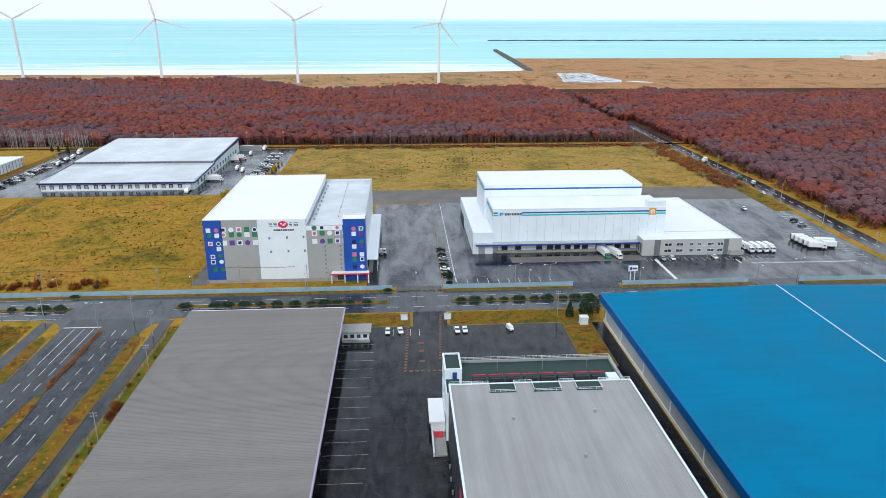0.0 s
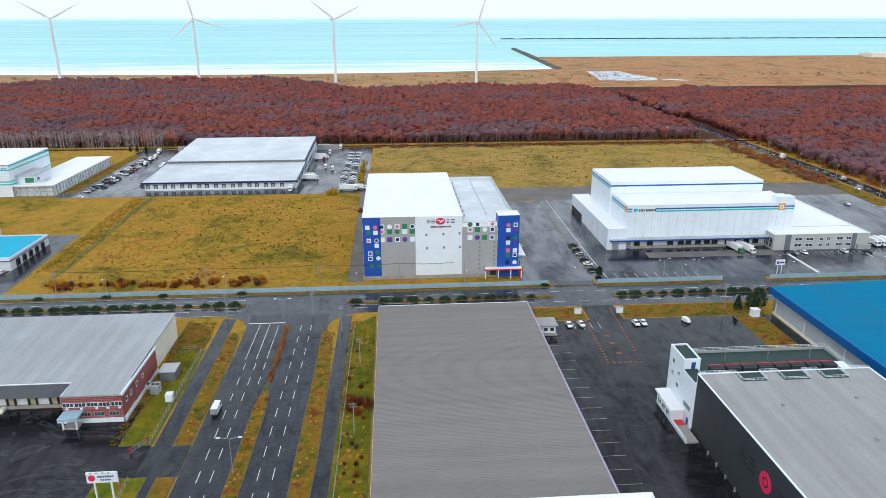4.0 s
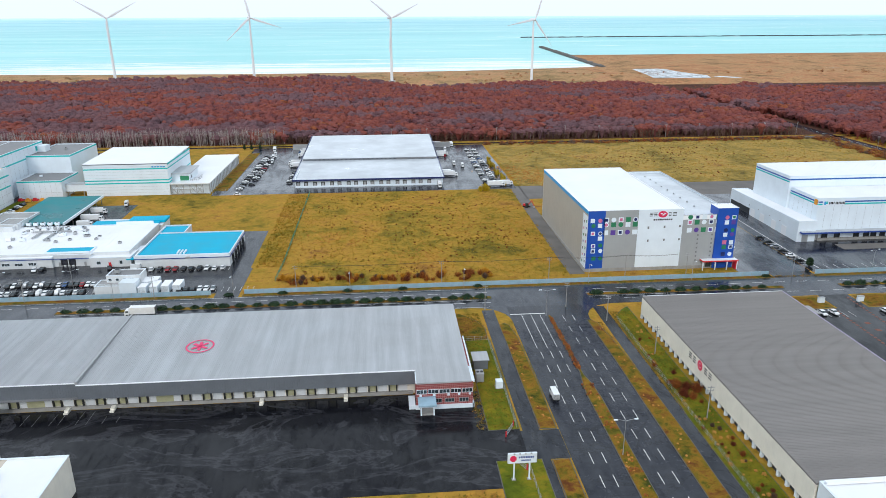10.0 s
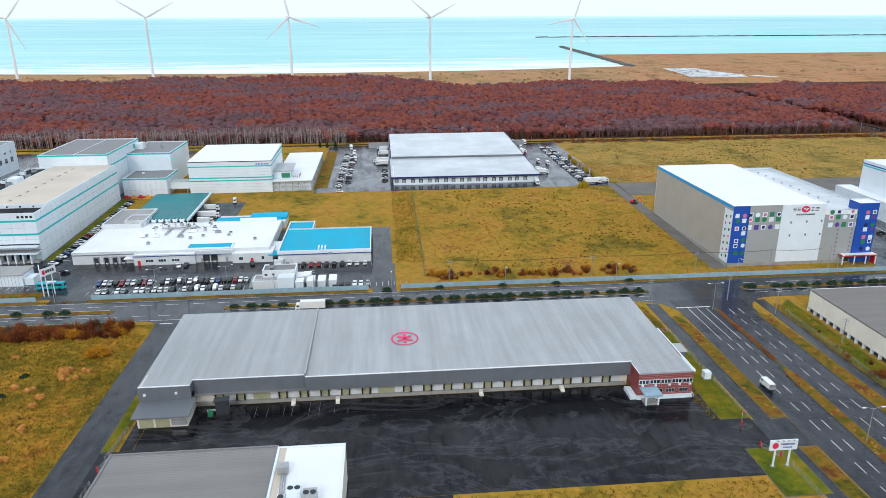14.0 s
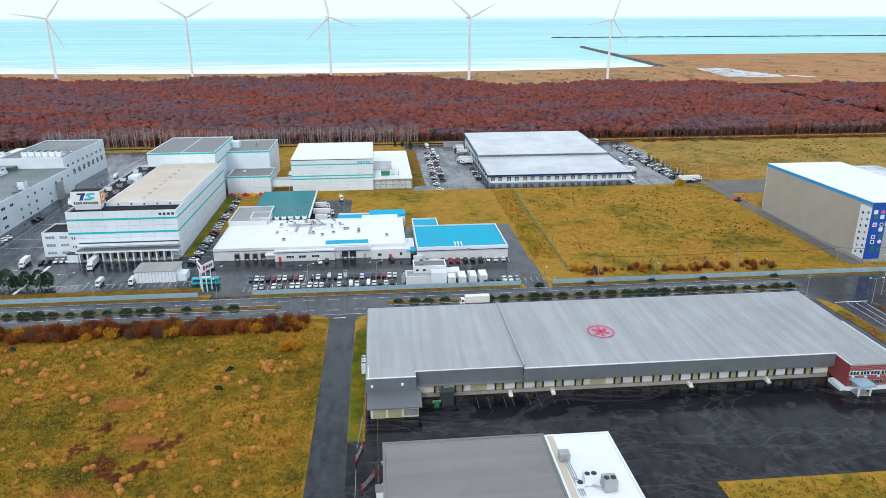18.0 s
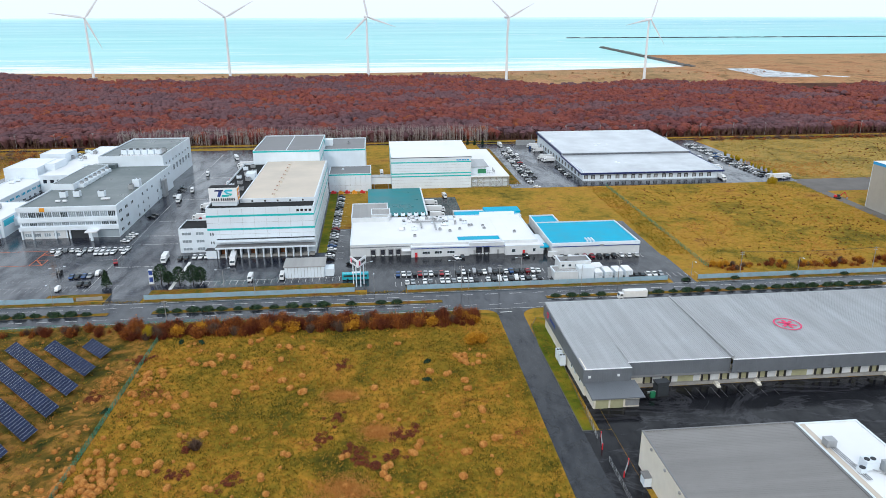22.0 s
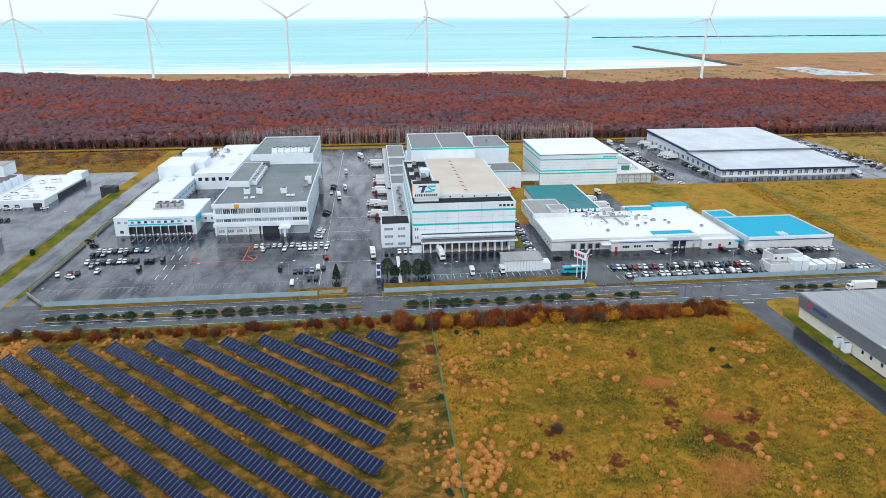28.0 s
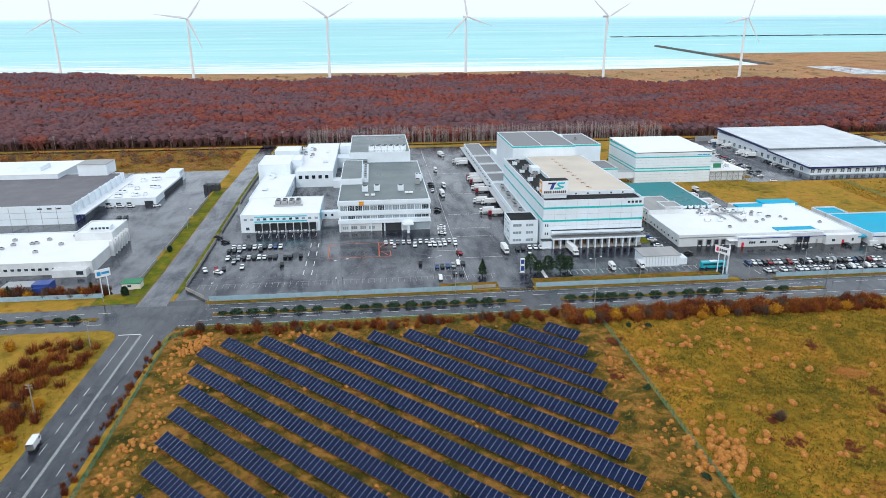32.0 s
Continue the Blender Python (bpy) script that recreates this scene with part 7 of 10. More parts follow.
def west_hall():
    h = House("west_hall", -760, 374, "large white hall with a dark grey roof and blue loading corner", "warehouse", 1.6)
    A = (-800.0, -686.0, 374.0, 458.0)
    h.shell(*A, 10.6, "white", "purple_roof", 0.4)
    h.seams("s", A, -800, -686.2, 0.5, 10, 8, "grey_wall", 0.08, 0.12)
    h.courses("s", A, -800, -686, [3.6, 7.0], "grey_wall", 0.06, 0.08)
    for i in range(9):
        h.box("fin", "white", -686, -685.0, 379 + 9 * i, 379.8 + 9 * i, 5, 11.4)
    h.slope("canopy", "white_roof", -686, -680.5, 376, 456, 5.2, 5.4, 0.4)
    for y in (377, 381, 385):
        h.box("door_curtain", "royal", -686.0, -685.7, y, y + 3, 0, 3.8)
    for i in range(3):
        h.put("mark_bar", "dark_wall", "s", A, -704 + 5 * i, -701.5 + 5 * i, 8.6, 9.4, 0.07)
    h.box("roof_house", "white", -750, -736, 455, 470, 10, 16, "white roof house")
    h.box("roof_house", "white", -712, -694, 452, 468, 10, 17.5)
    h.box("roof_house_top", "pale_roof", -712.4, -693.6, 451.6, 468.4, 17.5, 17.7)
    h.box("wing", "white", -800, -722, 446, 490, -0.5, 13)
    h.box("wing_roof", "white_roof", -800.2, -721.8, 445.8, 490.2, 13, 13.3)
    C = (-687.0, -652.5, 408.0, 478.0)
    h.shell(*C, 5.2, "white", "white_roof", 0.4)
    for x in (-680, -674, -668):
        h.window("s", C, x, 1.6, 2.8, 1.3, "glass")
    h.put("roller_door", "dark_wall", "s", C, -659, -654, 0.2, 3.4, 0.06)
    h.box("roof_house", "white", -662, -653, 466, 478, 5, 8.5)
    h.put("dark_bay", "dark_wall", "e", C, 426, 470, 0.2, 4.2, 0.06)
    r = random.Random(3)
    for i in range(12):
        h.unit(r.uniform(-683, -658), r.uniform(412, 465), 4.9, r.uniform(2, 5), 2, r.uniform(1, 1.8), "white", 2)


west_hall()


# ---- vehicles ----
def wheel_mesh(r, w):
    return Shape().rod((-w / 2, 0, 0), (w / 2, 0, 0), r, None, 10).mesh("wheel")


def car_kit(paint_key, label, van=False, far=False):
    """A parked car, nose to the south."""
    t = thing("parked_car", (0, 0, -50), label, "car", "parked cars")
    if van:
        body = [(-1.75, 0.35), (1.7, 0.35), (1.7, 1.75), (1.5, 1.85), (-0.9, 1.85), (-1.35, 1.1), (-1.75, 0.95)]
        glasses = [(-1.33, 1.12), (1.72, 1.12), (1.66, 1.68), (-0.96, 1.70)]
        roof = [(-0.85, 1.86), (1.5, 1.86), (1.5, 1.9), (-0.8, 1.9)]
        hw = 0.76
    else:
        body = [(-2.2, 0.35), (2.15, 0.35), (2.2, 0.95), (1.7, 1.02), (-1.1, 1.02), (-2.1, 0.82), (-2.25, 0.6)]
        glasses = [(-1.15, 1.0), (1.75, 1.0), (1.15, 1.44), (-0.35, 1.46)]
        roof = [(-0.42, 1.45), (1.22, 1.43), (1.05, 1.52), (-0.2, 1.53)]
        hw = 0.87
    shell = Shape().side(body, -hw, hw)
    if far:
        shell.side(roof, -hw + 0.1, hw - 0.1)
    part("body", shell, paint_key, t)
    part("window_band", Shape().side(glasses, -hw + 0.07, hw - 0.07), "glass", t)
    if not far:
        part("roof", Shape().side(roof, -hw + 0.1, hw - 0.1), paint_key, t)
    wm = wheel_mesh(0.32, 0.22)
    for x in (-hw + 0.08, hw - 0.08):
        for y in (-1.35, 1.3):
            part("wheel", wm, "rubber", t, at=(x, y if not van else y * 0.86, 0.32))
    return t


CARS = {k: car_kit(p, lab, v) for k, p, lab, v in (
    ("w", "car_white", "white saloon car parked on wet asphalt", False), ("k", "car_black", "black saloon car parked on wet asphalt", False),
    ("s", "car_silver", "silver saloon car parked on wet asphalt", False), ("r", "car_red", "dark red saloon car parked on wet asphalt", False),
    ("b", "car_blue", "dark blue saloon car parked on wet asphalt", False), ("W", "car_white", "white boxy light van parked on wet asphalt", True),
    ("K", "car_black", "black boxy minicar parked on wet asphalt", True), ("S", "car_silver", "silver boxy minicar parked on wet asphalt", True))}
FAR_CARS = {k: car_kit(p, lab, v, True) for k, p, lab, v in (
    ("w", "car_white", "white saloon car parked in the far yard", False), ("k", "car_black", "black saloon car parked in the far yard", False),
    ("s", "car_silver", "silver saloon car parked in the far yard", False), ("r", "car_red", "dark red saloon car parked in the far yard", False),
    ("b", "car_blue", "dark blue saloon car parked in the far yard", False), ("W", "car_white", "white boxy light van in the far yard", True),
    ("K", "car_black", "black boxy minicar in the far yard", True), ("S", "car_silver", "silver boxy minicar in the far yard", True))}
pick = random.Random(21)


def park(kind, x, y, turn=0.0, lift=0.04):
    copy_thing((FAR_CARS if y > 330 else CARS)[kind], pose(x, y, gz(y) + lift, 0, 0, turn))


def park_row(kinds, x0, y0, x1, y1, turn=0.0, wobble=0.25):
    n = len(kinds)
    for i, k in enumerate(kinds):
        if k == "-":
            continue
        f = i / max(1, n - 1)
        park(k, x0 + (x1 - x0) * f + pick.uniform(-0.1, 0.1), y0 + (y1 - y0) * f + pick.uniform(-wobble, wobble), turn + pick.uniform(-2, 2) + (180 if pick.random() < 0.3 else 0))


park_row("bwskrswkrw-kwkSkwSkkwbkkrww", -354.5, 275.6, -292.6, 274.6)
park_row("ws-ws-wwswwwk-wkWwkWwkwk", -351.0, 265.6, -294.0, 265.6)
park_row("kwkwskkwwkswwwrkwwksbwkwk", -384.0, 407.0, -385.5, 299.0, 78, 0.2)
park_row("wwswwswwwswww", -518.0, 322.8, -483.5, 322.8)
park_row("w---w--wwww-w", -514.0, 317.5, -484.0, 318.0)
park_row("wwwkwwkwbw", -592.0, 323.2, -569.5, 323.2)
park_row("kks---k-", -593.5, 319.0, -576.0, 319.5)
park_row("wkskwkwwkk-kk-K", -592.0, 308.4, -558.5, 308.2)
for k, x, y, a in (("w", -599.5, 294, 20), ("r", -595.0, 295.5, 10), ("k", -591.5, 295.0, 10), ("w", -593.0, 290.5, 60), ("w", -583.5, 296.5, 0), ("K", -566.0, 297.5, 0), ("s", -588.5, 304.0, 0), ("k", -603.0, 341.0, 80), ("k", -598.0, 333.0, 80),
                   ("K", -503.0, 292.0, 0), ("b", -495.8, 287.0, 0), ("k", -493.4, 287.0, 0), ("b", -490.8, 287.6, 0), ("s", -488.4, 287.6, 0), ("W", -485.9, 290.0, 0), ("k", -483.6, 290.0, 0), ("k", -488.8, 277.6, 0), ("k", -485.9, 277.4, 0), ("W", -495.6, 272.0, 0), ("r", -483.5, 304.5, 20),
                   ("k", -487.0, 379.0, 80), ("k", -487.5, 374.5, 80), ("w", -488.0, 345.5, 70), ("w", -488.4, 341.5, 70), ("s", -488.6, 338.0, 70), ("w", -488.8, 334.5, 70), ("w", -486.5, 420, 0), ("k", -486, 432, 70), ("k", -486, 438, 70),
                   ("k", -455.0, 306.5, 0), ("k", -452.2, 306.5, 0), ("w", -448.7, 307.9, 0), ("w", -445.9, 307.9, 0), ("w", -443.2, 307.9, 0), ("w", -440.4, 307.9, 0), ("w", -374.5, 275.5, 75), ("k", -375.5, 292.0, 75),
                   ("w", -326.8, 295.2, 15), ("k", -323.6, 295.6, 0), ("k", -293.5, 294.6, 20), ("k", -665.0, 381.0, 0), ("k", -661.6, 381.5, 0), ("w", -678, 404.5, 90), ("w", -672, 404.5, 90), ("w", -666, 404.5, 90), ("w", -651, 404, 110),
                   ("s", 130.7, 289.6, 0), ("w", 135.5, 290.0, 0), ("w", 156.4, 290.6, 0), ("k", 166.8, 288.5, 70), ("k", 227.6, 347.4, 80), ("s", 227.3, 338.5, 80), ("w", 210, 371, 0),
                   ("w", 0.6, 216.2, 0), ("w", 5.2, 216.4, 8), ("w", 26.0, 215.8, 4), ("w", 28.9, 216.0, 0), ("W", 45.6, 216.2, 20), ("w", -259.6, 419.5, 70), ("w", 239, 405, 0)):
    park(k, x, y, a)
park_row("wkwkrrkkkwww", -280.5, 291.0, -241.5, 290.6)
park_row("kkkwws", -254, 264.5, -240, 264.8)
for x in (-98.4, -92.6):
    park_row("kwskwswkwsbwwkwswkw" if x < -95 else "wkswwkwskkwwbswkwsw", x, 437.0, x + 0.6, 556.0, 82, 0.4)
park_row("wskwkkwswkwwkswwk", -261.0, 433.0, -259.6, 541.0, 82, 0.5)
park_row("-k-kwk-wkrkw-kwkw", -255.5, 440.0, -254.5, 541.0, 82, 0.5)
park_row("kkskwk", 25.6, 309.0, 26.0, 274.5, 75)
park_row("ksw-kw", -345, 500, -330, 500)
park_row("kwkkwkk", -225.5 - 5, 448, -230.5, 480, 82)


def truck_kit(cab, label, length=8.6, high=3.4, wide=2.3, lying=False):
    """A box truck, nose to the south."""
    t = thing("box_truck", (0, 0, -60), label, "truck", "box trucks")
    hl, hw = length / 2, wide / 2
    s = Shape().box(-hw, hw, -hl + 2.1, hl, 1.0, high)
    cargo = part("cargo_box", s, "car_white", t)
    rim = Shape()
    rim.box(-hw - 0.03, hw + 0.03, hl - 0.08, hl, 1.0, high + 0.03)
    part("box_frame", rim, "steel", cargo)
    part("cab", Shape().side([(-hl, 0.5), (-hl + 1.95, 0.5), (-hl + 1.95, 2.6), (-hl + 0.5, 2.65), (-hl + 0.08, 1.6)], -hw + 0.08, hw - 0.08), cab, t)
    part("windscreen", Shape().side([(-hl + 0.07, 1.62), (-hl + 0.12, 1.60), (-hl + 0.52, 2.5), (-hl + 0.45, 2.52)], -hw + 0.2, hw - 0.2), "glass", t)
    part("side_window", Shape().side([(-hl + 0.6, 1.65), (-hl + 1.6, 1.65), (-hl + 1.6, 2.35), (-hl + 0.75, 2.35)], -hw + 0.06, hw - 0.06), "glass", t)
    part("chassis", Shape().box(-0.5, 0.5, -hl + 0.5, hl - 0.1, 0.55, 1.0).box(-hw + 0.1, hw - 0.1, -hl + 0.02, -hl + 0.15, 0.45, 0.75), "dark_wall", t)
    wm = wheel_mesh(0.46, 0.35)
    for y in (-hl + 1.1, hl - 2.2, hl - 1.1):
        for x in (-hw + 0.2, hw - 0.2):
            part("wheel", wm, "rubber", t, at=(x, y, 0.46))
    return t


TRUCKS = dict(w=truck_kit("car_white", "white box truck standing on wet asphalt"), r=truck_kit("car_red", "white box truck with a red cab at the docks"),
              L=truck_kit("car_white", "long white refrigerated truck at the loading docks", 11.8, 3.7, 2.5), g=truck_kit("green", "white refrigerated truck with a green-trimmed cab", 11.8, 3.7, 2.5),
              v=truck_kit("car_white", "small white delivery truck in the yard", 5.8, 2.7, 1.9), b=truck_kit("car_blue", "white box truck with a blue cab", 8.2, 3.4, 2.3))


def stand(kind, x, y, turn=0.0):
    copy_thing(TRUCKS[kind], pose(x, y, gz(y) + 0.04, 0, 0, turn))


for k, x, y, a in (("g", 104.0, 297.0, 8), ("L", 109.0, 296.0, 14), ("w", 177.6, 300.5, 8), ("w", 181.2, 300.5, 8), ("w", 184.8, 300.5, 8), ("w", 188.4, 300.5, 8), ("w", 176.5, 305.0, 8), ("w", 211.5, 314.0, 78), ("w", 211.8, 310.8, 78), ("w", 212.2, 307.6, 78), ("w", 212.8, 304.4, 78), ("w", 213.6, 301.2, 78),
                   ("g", 219.0, 306.5, -102), ("w", 219.5, 302.5, -102), ("r", -456.3, 454.0, -90), ("w", -456.6, 447.0, -90), ("r", -456.2, 438.0, -90), ("w", -457.4, 421.5, -90), ("r", -455.8, 414.5, -90), ("w", -460.5, 391.0, -90), ("w", -456.0, 387.5, -90), ("w", -460.0, 369.5, -90), ("r", -455.6, 365.0, -90),
                   ("L", -458.5, 506.0, -90), ("w", -458, 498, -90), ("w", -461.4, 305.0, 4), ("L", -429.6, 300.5, 5), ("v", -418.0, 276.5, 0), ("v", -404.6, 277.0, 0), ("v", -478.5, 430.0, 8), ("v", -479.5, 478.0, 5), ("w", -481.5, 409.0, 6), ("w", -470, 535, 20),
                   ("L", -121.5, 579.0, 90), ("L", -121.0, 536.0, 90), ("r", -121.5, 528.0, 90), ("v", -115.8, 556.0, 0), ("w", -108.5, 578.0, 0), ("v", -114.2, 497.0, 0), ("v", -108.6, 490.0, 0), ("L", -121.2, 459.0, 90), ("w", -122, 465.5, 90), ("w", -130.5, 428.8, 0), ("L", -93.5, 426.0, 92), ("w", -86.0, 428.5, 92),
                   ("w", -231.5, 562.0, -90), ("b", -232.0, 553.0, -90), ("w", -231.0, 541.0, -90), ("L", -233.0, 510.0, -90), ("w", -232, 500.0, -90), ("v", -252.5, 520.0, 5), ("v", -254.2, 537.0, 5), ("v", -254.0, 548.5, 5), ("w", -257.5, 569.0, 5),
                   ("v", -321.5, 402.0, 10), ("L", -330.0, 372.0, 90), ("w", -331.5, 386.0, 90), ("w", -329.5, 361.0, 90), ("w", -232.8, 503.0, -90), ("v", -4.0, 305.0, 90), ("v", -677.0, 416.5, 0), ("w", -359, 466, 0), ("v", -341.5, 500.5, 0),
                   ("v", 241.5, 503.5, 165), ("v", 244.0, 428.0, 165), ("w", 245, 508, 165), ("v", -614.2, 161.0, 186), ("v", -116.9, 165.0, 180), ("L", -262.0, 239.9, -90)):
    stand(k, x, y, a)


def bus():
    t = thing("minibus", (-373.0, 272.6, 0.04), "turquoise bus parked beside the white shed", "bus")
    part("body", Shape().side([(-1.2, 0.4), (1.2, 0.4), (1.25, 2.9), (1.0, 3.1), (-1.0, 3.1), (-1.25, 2.9)], -5.6, 5.6), "bus_teal", t)
    part("window_band", Shape().box(-5.0, 4.9, -1.29, 1.29, 1.6, 2.5), "glass", t)
    part("windscreen", Shape().box(5.55, 5.66, -1.05, 1.05, 1.4, 2.6), "glass", t)
    part("roof_unit", Shape().box(-1.5, 2.0, -0.8, 0.8, 3.1, 3.35), "white", t)
    wm = Shape().rod((0, -0.16, 0), (0, 0.16, 0), 0.48, None, 10).mesh("wheel")
    for x in (-3.4, 3.6):
        for y in (-1.1, 1.1):
            part("wheel", wm, "rubber", t, at=(x, y, 0.48))


bus()


def excavator(x, y, colour, label, turn):
    t = thing("excavator", (x, y, gz(y) + 0.04), label, "excavator", turn=turn)
    for k in (-1.1, 1.1):
        part("track", Shape().side([(-1.7, 0.1), (1.7, 0.1), (1.9, 0.5), (1.6, 0.9), (-1.6, 0.9), (-1.9, 0.5)], k - 0.28, k + 0.28), "rubber", t)
    part("body", Shape().box(-1.2, 1.2, -0.6, 1.9, 1.0, 2.0), colour, t)
    part("cab", Shape().box(-1.2, -0.2, -1.4, 0.2, 1.0, 2.8), "glass", t)
    part("boom", Shape().rod((0.4, -0.8, 1.6), (0.4, -3.4, 4.6), 0.25, 0.2, 6).rod((0.4, -3.4, 4.6), (0.4, -5.2, 1.6), 0.2, 0.14, 6), colour, t)
    part("bucket", Shape().side([(-5.8, 0.6), (-4.8, 0.6), (-4.7, 1.6), (-5.4, 1.7)], 0.0, 0.8), "steel", t)


excavator(244.0, 447.0, "green", "green excavator working on the roadside", 160)
excavator(-83.0, 376.0, "red", "small red digger on the gravel", 40)


def bale_press():
    t = thing("bale_press", (-281.5, 166.0, 0.04), "dark green waste press with a steel chute standing at the dock", "machine", turn=8)
    part("base_frame", Shape().box(-3.2, 3.2, -1.5, 1.5, 0.0, 0.5), "black", t)
    part("press_box", Shape().box(-0.6, 3.0, -1.4, 1.4, 0.5, 3.6), "dark_wall", t)
    part("hopper", Shape().front([(-0.4, 3.6), (2.8, 3.6), (3.4, 4.9), (-1.0, 4.9)][::-1], -1.3, 1.3), "dark_wall", t)
    part("ram", Shape().rod((-0.6, 0, 1.5), (-3.1, 0, 1.5), 0.4, None, 8), "steel", t)
    part("control_cabinet", Shape().box(-2.8, -1.4, -1.6, -0.8, 0.5, 2.3), "green", t)
    part("ladder", Shape().box(3.1, 3.2, -0.3, -0.2, 0.0, 3.6).box(3.1, 3.2, 0.2, 0.3, 0.0, 3.6).box(3.1, 3.2, -0.2, 0.2, 1.2, 1.3).box(3.1, 3.2, -0.2, 0.2, 2.2, 2.3), "steel", t)


bale_press()
for i, (k, x, y) in enumerate((("red", -389.5, 417.5), ("orange", -385, 417), ("red", -381, 417.8), ("orange", -376.5, 417.2), ("red", -371.5, 417.5), ("orange", -362, 417.6))):
    t = thing("handling_cage", (x, y, gz(y) + 0.02), "stack of red and orange crates by the wall", "crate", "crates along the annex")
    part("crate", Shape().box(-1.6, 1.6, -1.0, 1.0, 0, 1.1), k, t)
    part("crate", Shape().box(-1.2, 0.4, -0.8, 0.6, 1.1, 1.8), k, t)
    part("pallet", Shape().box(-1.8, 1.8, -1.1, 1.1, -0.12, 0.0), "cream_wall", t)


# ---- kerbs, verges and road paint ----
def strip(s, x0, x1, y0, y1, h=0.0, z0=0.04, z1=0.05):
    return sheet(s, x0, x1, y0, y1, h=z1, thick=z1 - z0 + 0.02)


def verge(name, mat, label, x0, x1, y0, y1, h=0.16):
    """A planted strip inside kerb stones."""
    s = sheet(Shape(), x0 + 0.25, x1 - 0.25, y0 + 0.25, y1 - 0.25, h=h + 0.05, thick=0.4)
    v = setting(name, s, mat, label, "verge")
    k = Shape()
    for r in ((x0, x0 + 0.25, y0, y1), (x1 - 0.25, x1, y0, y1), (x0 + 0.25, x1 - 0.25, y0, y0 + 0.25), (x0 + 0.25, x1 - 0.25, y1 - 0.25, y1)):
        sheet(k, *r, h=h, thick=0.4)
    part("kerb", k, "kerb", v, "pale concrete kerb")


def kerbed(name, mat, label, pts, h=0.16):
    """A planted island of any outline (counter-clockwise) inside kerb stones."""
    n = len(pts)
    inner = []
    for i in range(n):
        a, b, c = (Vector((*pts[(i + k) % n], 0)) for k in (-1, 0, 1))
        u, w = (b - a).normalized(), (c - b).normalized()
        m = Vector((-u.y - w.y, u.x + w.x, 0))
        m = m.normalized() * min(0.6, 0.25 / max(0.4, m.length / 2))
        inner.append((b.x + m.x, b.y + m.y))
    v = setting(name, Shape().prism(inner, -0.3, h + 0.05), mat, label, "verge")
    part("kerb", Shape().prism(pts, -0.3, h), "kerb", v, "pale concrete kerb")


kerbed("verge_median", "verge", "planted boulevard median, narrow towards the junction",
       [(-107.2, -200), (-102.9, -200), (-102.7, 125), (-102.5, 164), (-103.0, 172), (-104.0, 178), (-103.7, 200), (-103.7, 223), (-104.4, 225.5), (-105.1, 225), (-105.3, 218), (-105.2, 185), (-105.0, 180), (-106.0, 173), (-106.7, 166), (-107.0, 125)])
kerbed("verge_east", "verge", "rough grass strip beside the boulevard",
       [(-91.0, -200), (-85.8, -200), (-85.4, 124), (-85.0, 141), (-85.7, 187), (-86.8, 203), (-87.9, 216), (-89.4, 219.4), (-91.3, 219.6), (-91.2, 213), (-90.9, 186), (-91.1, 160)])
kerbed("verge_west", "verge", "rough grass strip beside the boulevard", [(-124.9, 149), (-120.0, 148.6), (-119.8, 178), (-120.1, 207), (-121.4, 217.5), (-123.2, 219.6), (-125.3, 218), (-125.0, 203), (-125.1, 177)])
kerbed("verge_west", "verge", "rough grass strip beside the boulevard", [(-124.9, -200), (-120.2, -200), (-120.0, 135), (-124.9, 134.6)])
verge("verge_lawn", "lawn", "green lawn beside the red-tiled office", -139.4, -130.4, 149.4, 206, 0.08)
kerbed("verge_lawn", "verge", "yellow grass corner beside the office", [(-142.6, 207), (-131, 207), (-130.6, 216), (-133.2, 222.5), (-138.5, 229), (-142.6, 230.6)], 0.08)
verge("verge_lawn", "lawn", "green lawn under the sign board", -139.4, -127.2, 116, 135.5, 0.08)
kerbed("verge_depot", "lawn", "rough lawn beside the long depot", [(-81.6, -200), (-71.6, -200), (-71.6, 230.8), (-75, 228), (-79.2, 221.9), (-80.6, 202), (-79.8, 173), (-81.2, 152)], 0.08)
verge("verge_yard", "verge", "yellow grass strip along the yard", 24, 79, 221.5, 233.6, 0.08)
verge("verge_yard", "verge", "yellow grass strip along the yard", -17, 9, 221.5, 233.6, 0.08)
verge("verge_yard", "verge", "yellow grass corner beside the blue shed", 66, 77.5, 186, 221.4, 0.08)
verge("verge_works", "lawn", "green strip beside the works", -391.8, -386.8, 309, 418, 0.1)
verge("verge_works", "verge", "yellow grass behind the fence", -457, -373, 259.2, 268.5, 0.1)
verge("verge_works", "verge", "yellow grass behind the fence", -497, -472, 259.2, 266.5, 0.1)
verge("verge_works", "verge", "yellow grass beside the parking", -276.5, -268, 430, 560, 0.1)
verge("verge_lane", "lawn", "grass strip along the lane", -624.5, -618, 268, 440, 0.1)
verge("verge_lane", "lawn", "grass strip along the lane", -606, -603.5, 268, 560, 0.1)
kerbed("verge_lane", "lawn", "grass strip along the lane", [(-308.8, 150), (-305.6, 150), (-303.6, 194), (-301.4, 224.5), (-304.4, 226), (-308.0, 218), (-309.0, 202)], 0.1)
verge("verge_corner", "lawn", "grass corner with a green kiosk", -636, -618, 258.5, 267.8, 0.1)
verge("verge_yellow", "verge", "strip of yellow grass at the yard edge", 226.5, 238.5, 366, 424, 0.06)
MEDIANS = ((-1500, -628), (-586, -466), (-450, -338), (-296, -124), (-84, 1), (26, 104), (126, 900))
for x0, x1 in MEDIANS:
    verge("verge_main_median", "verge", "planted median of the main road", x0, x1, 243.1, 245.9)
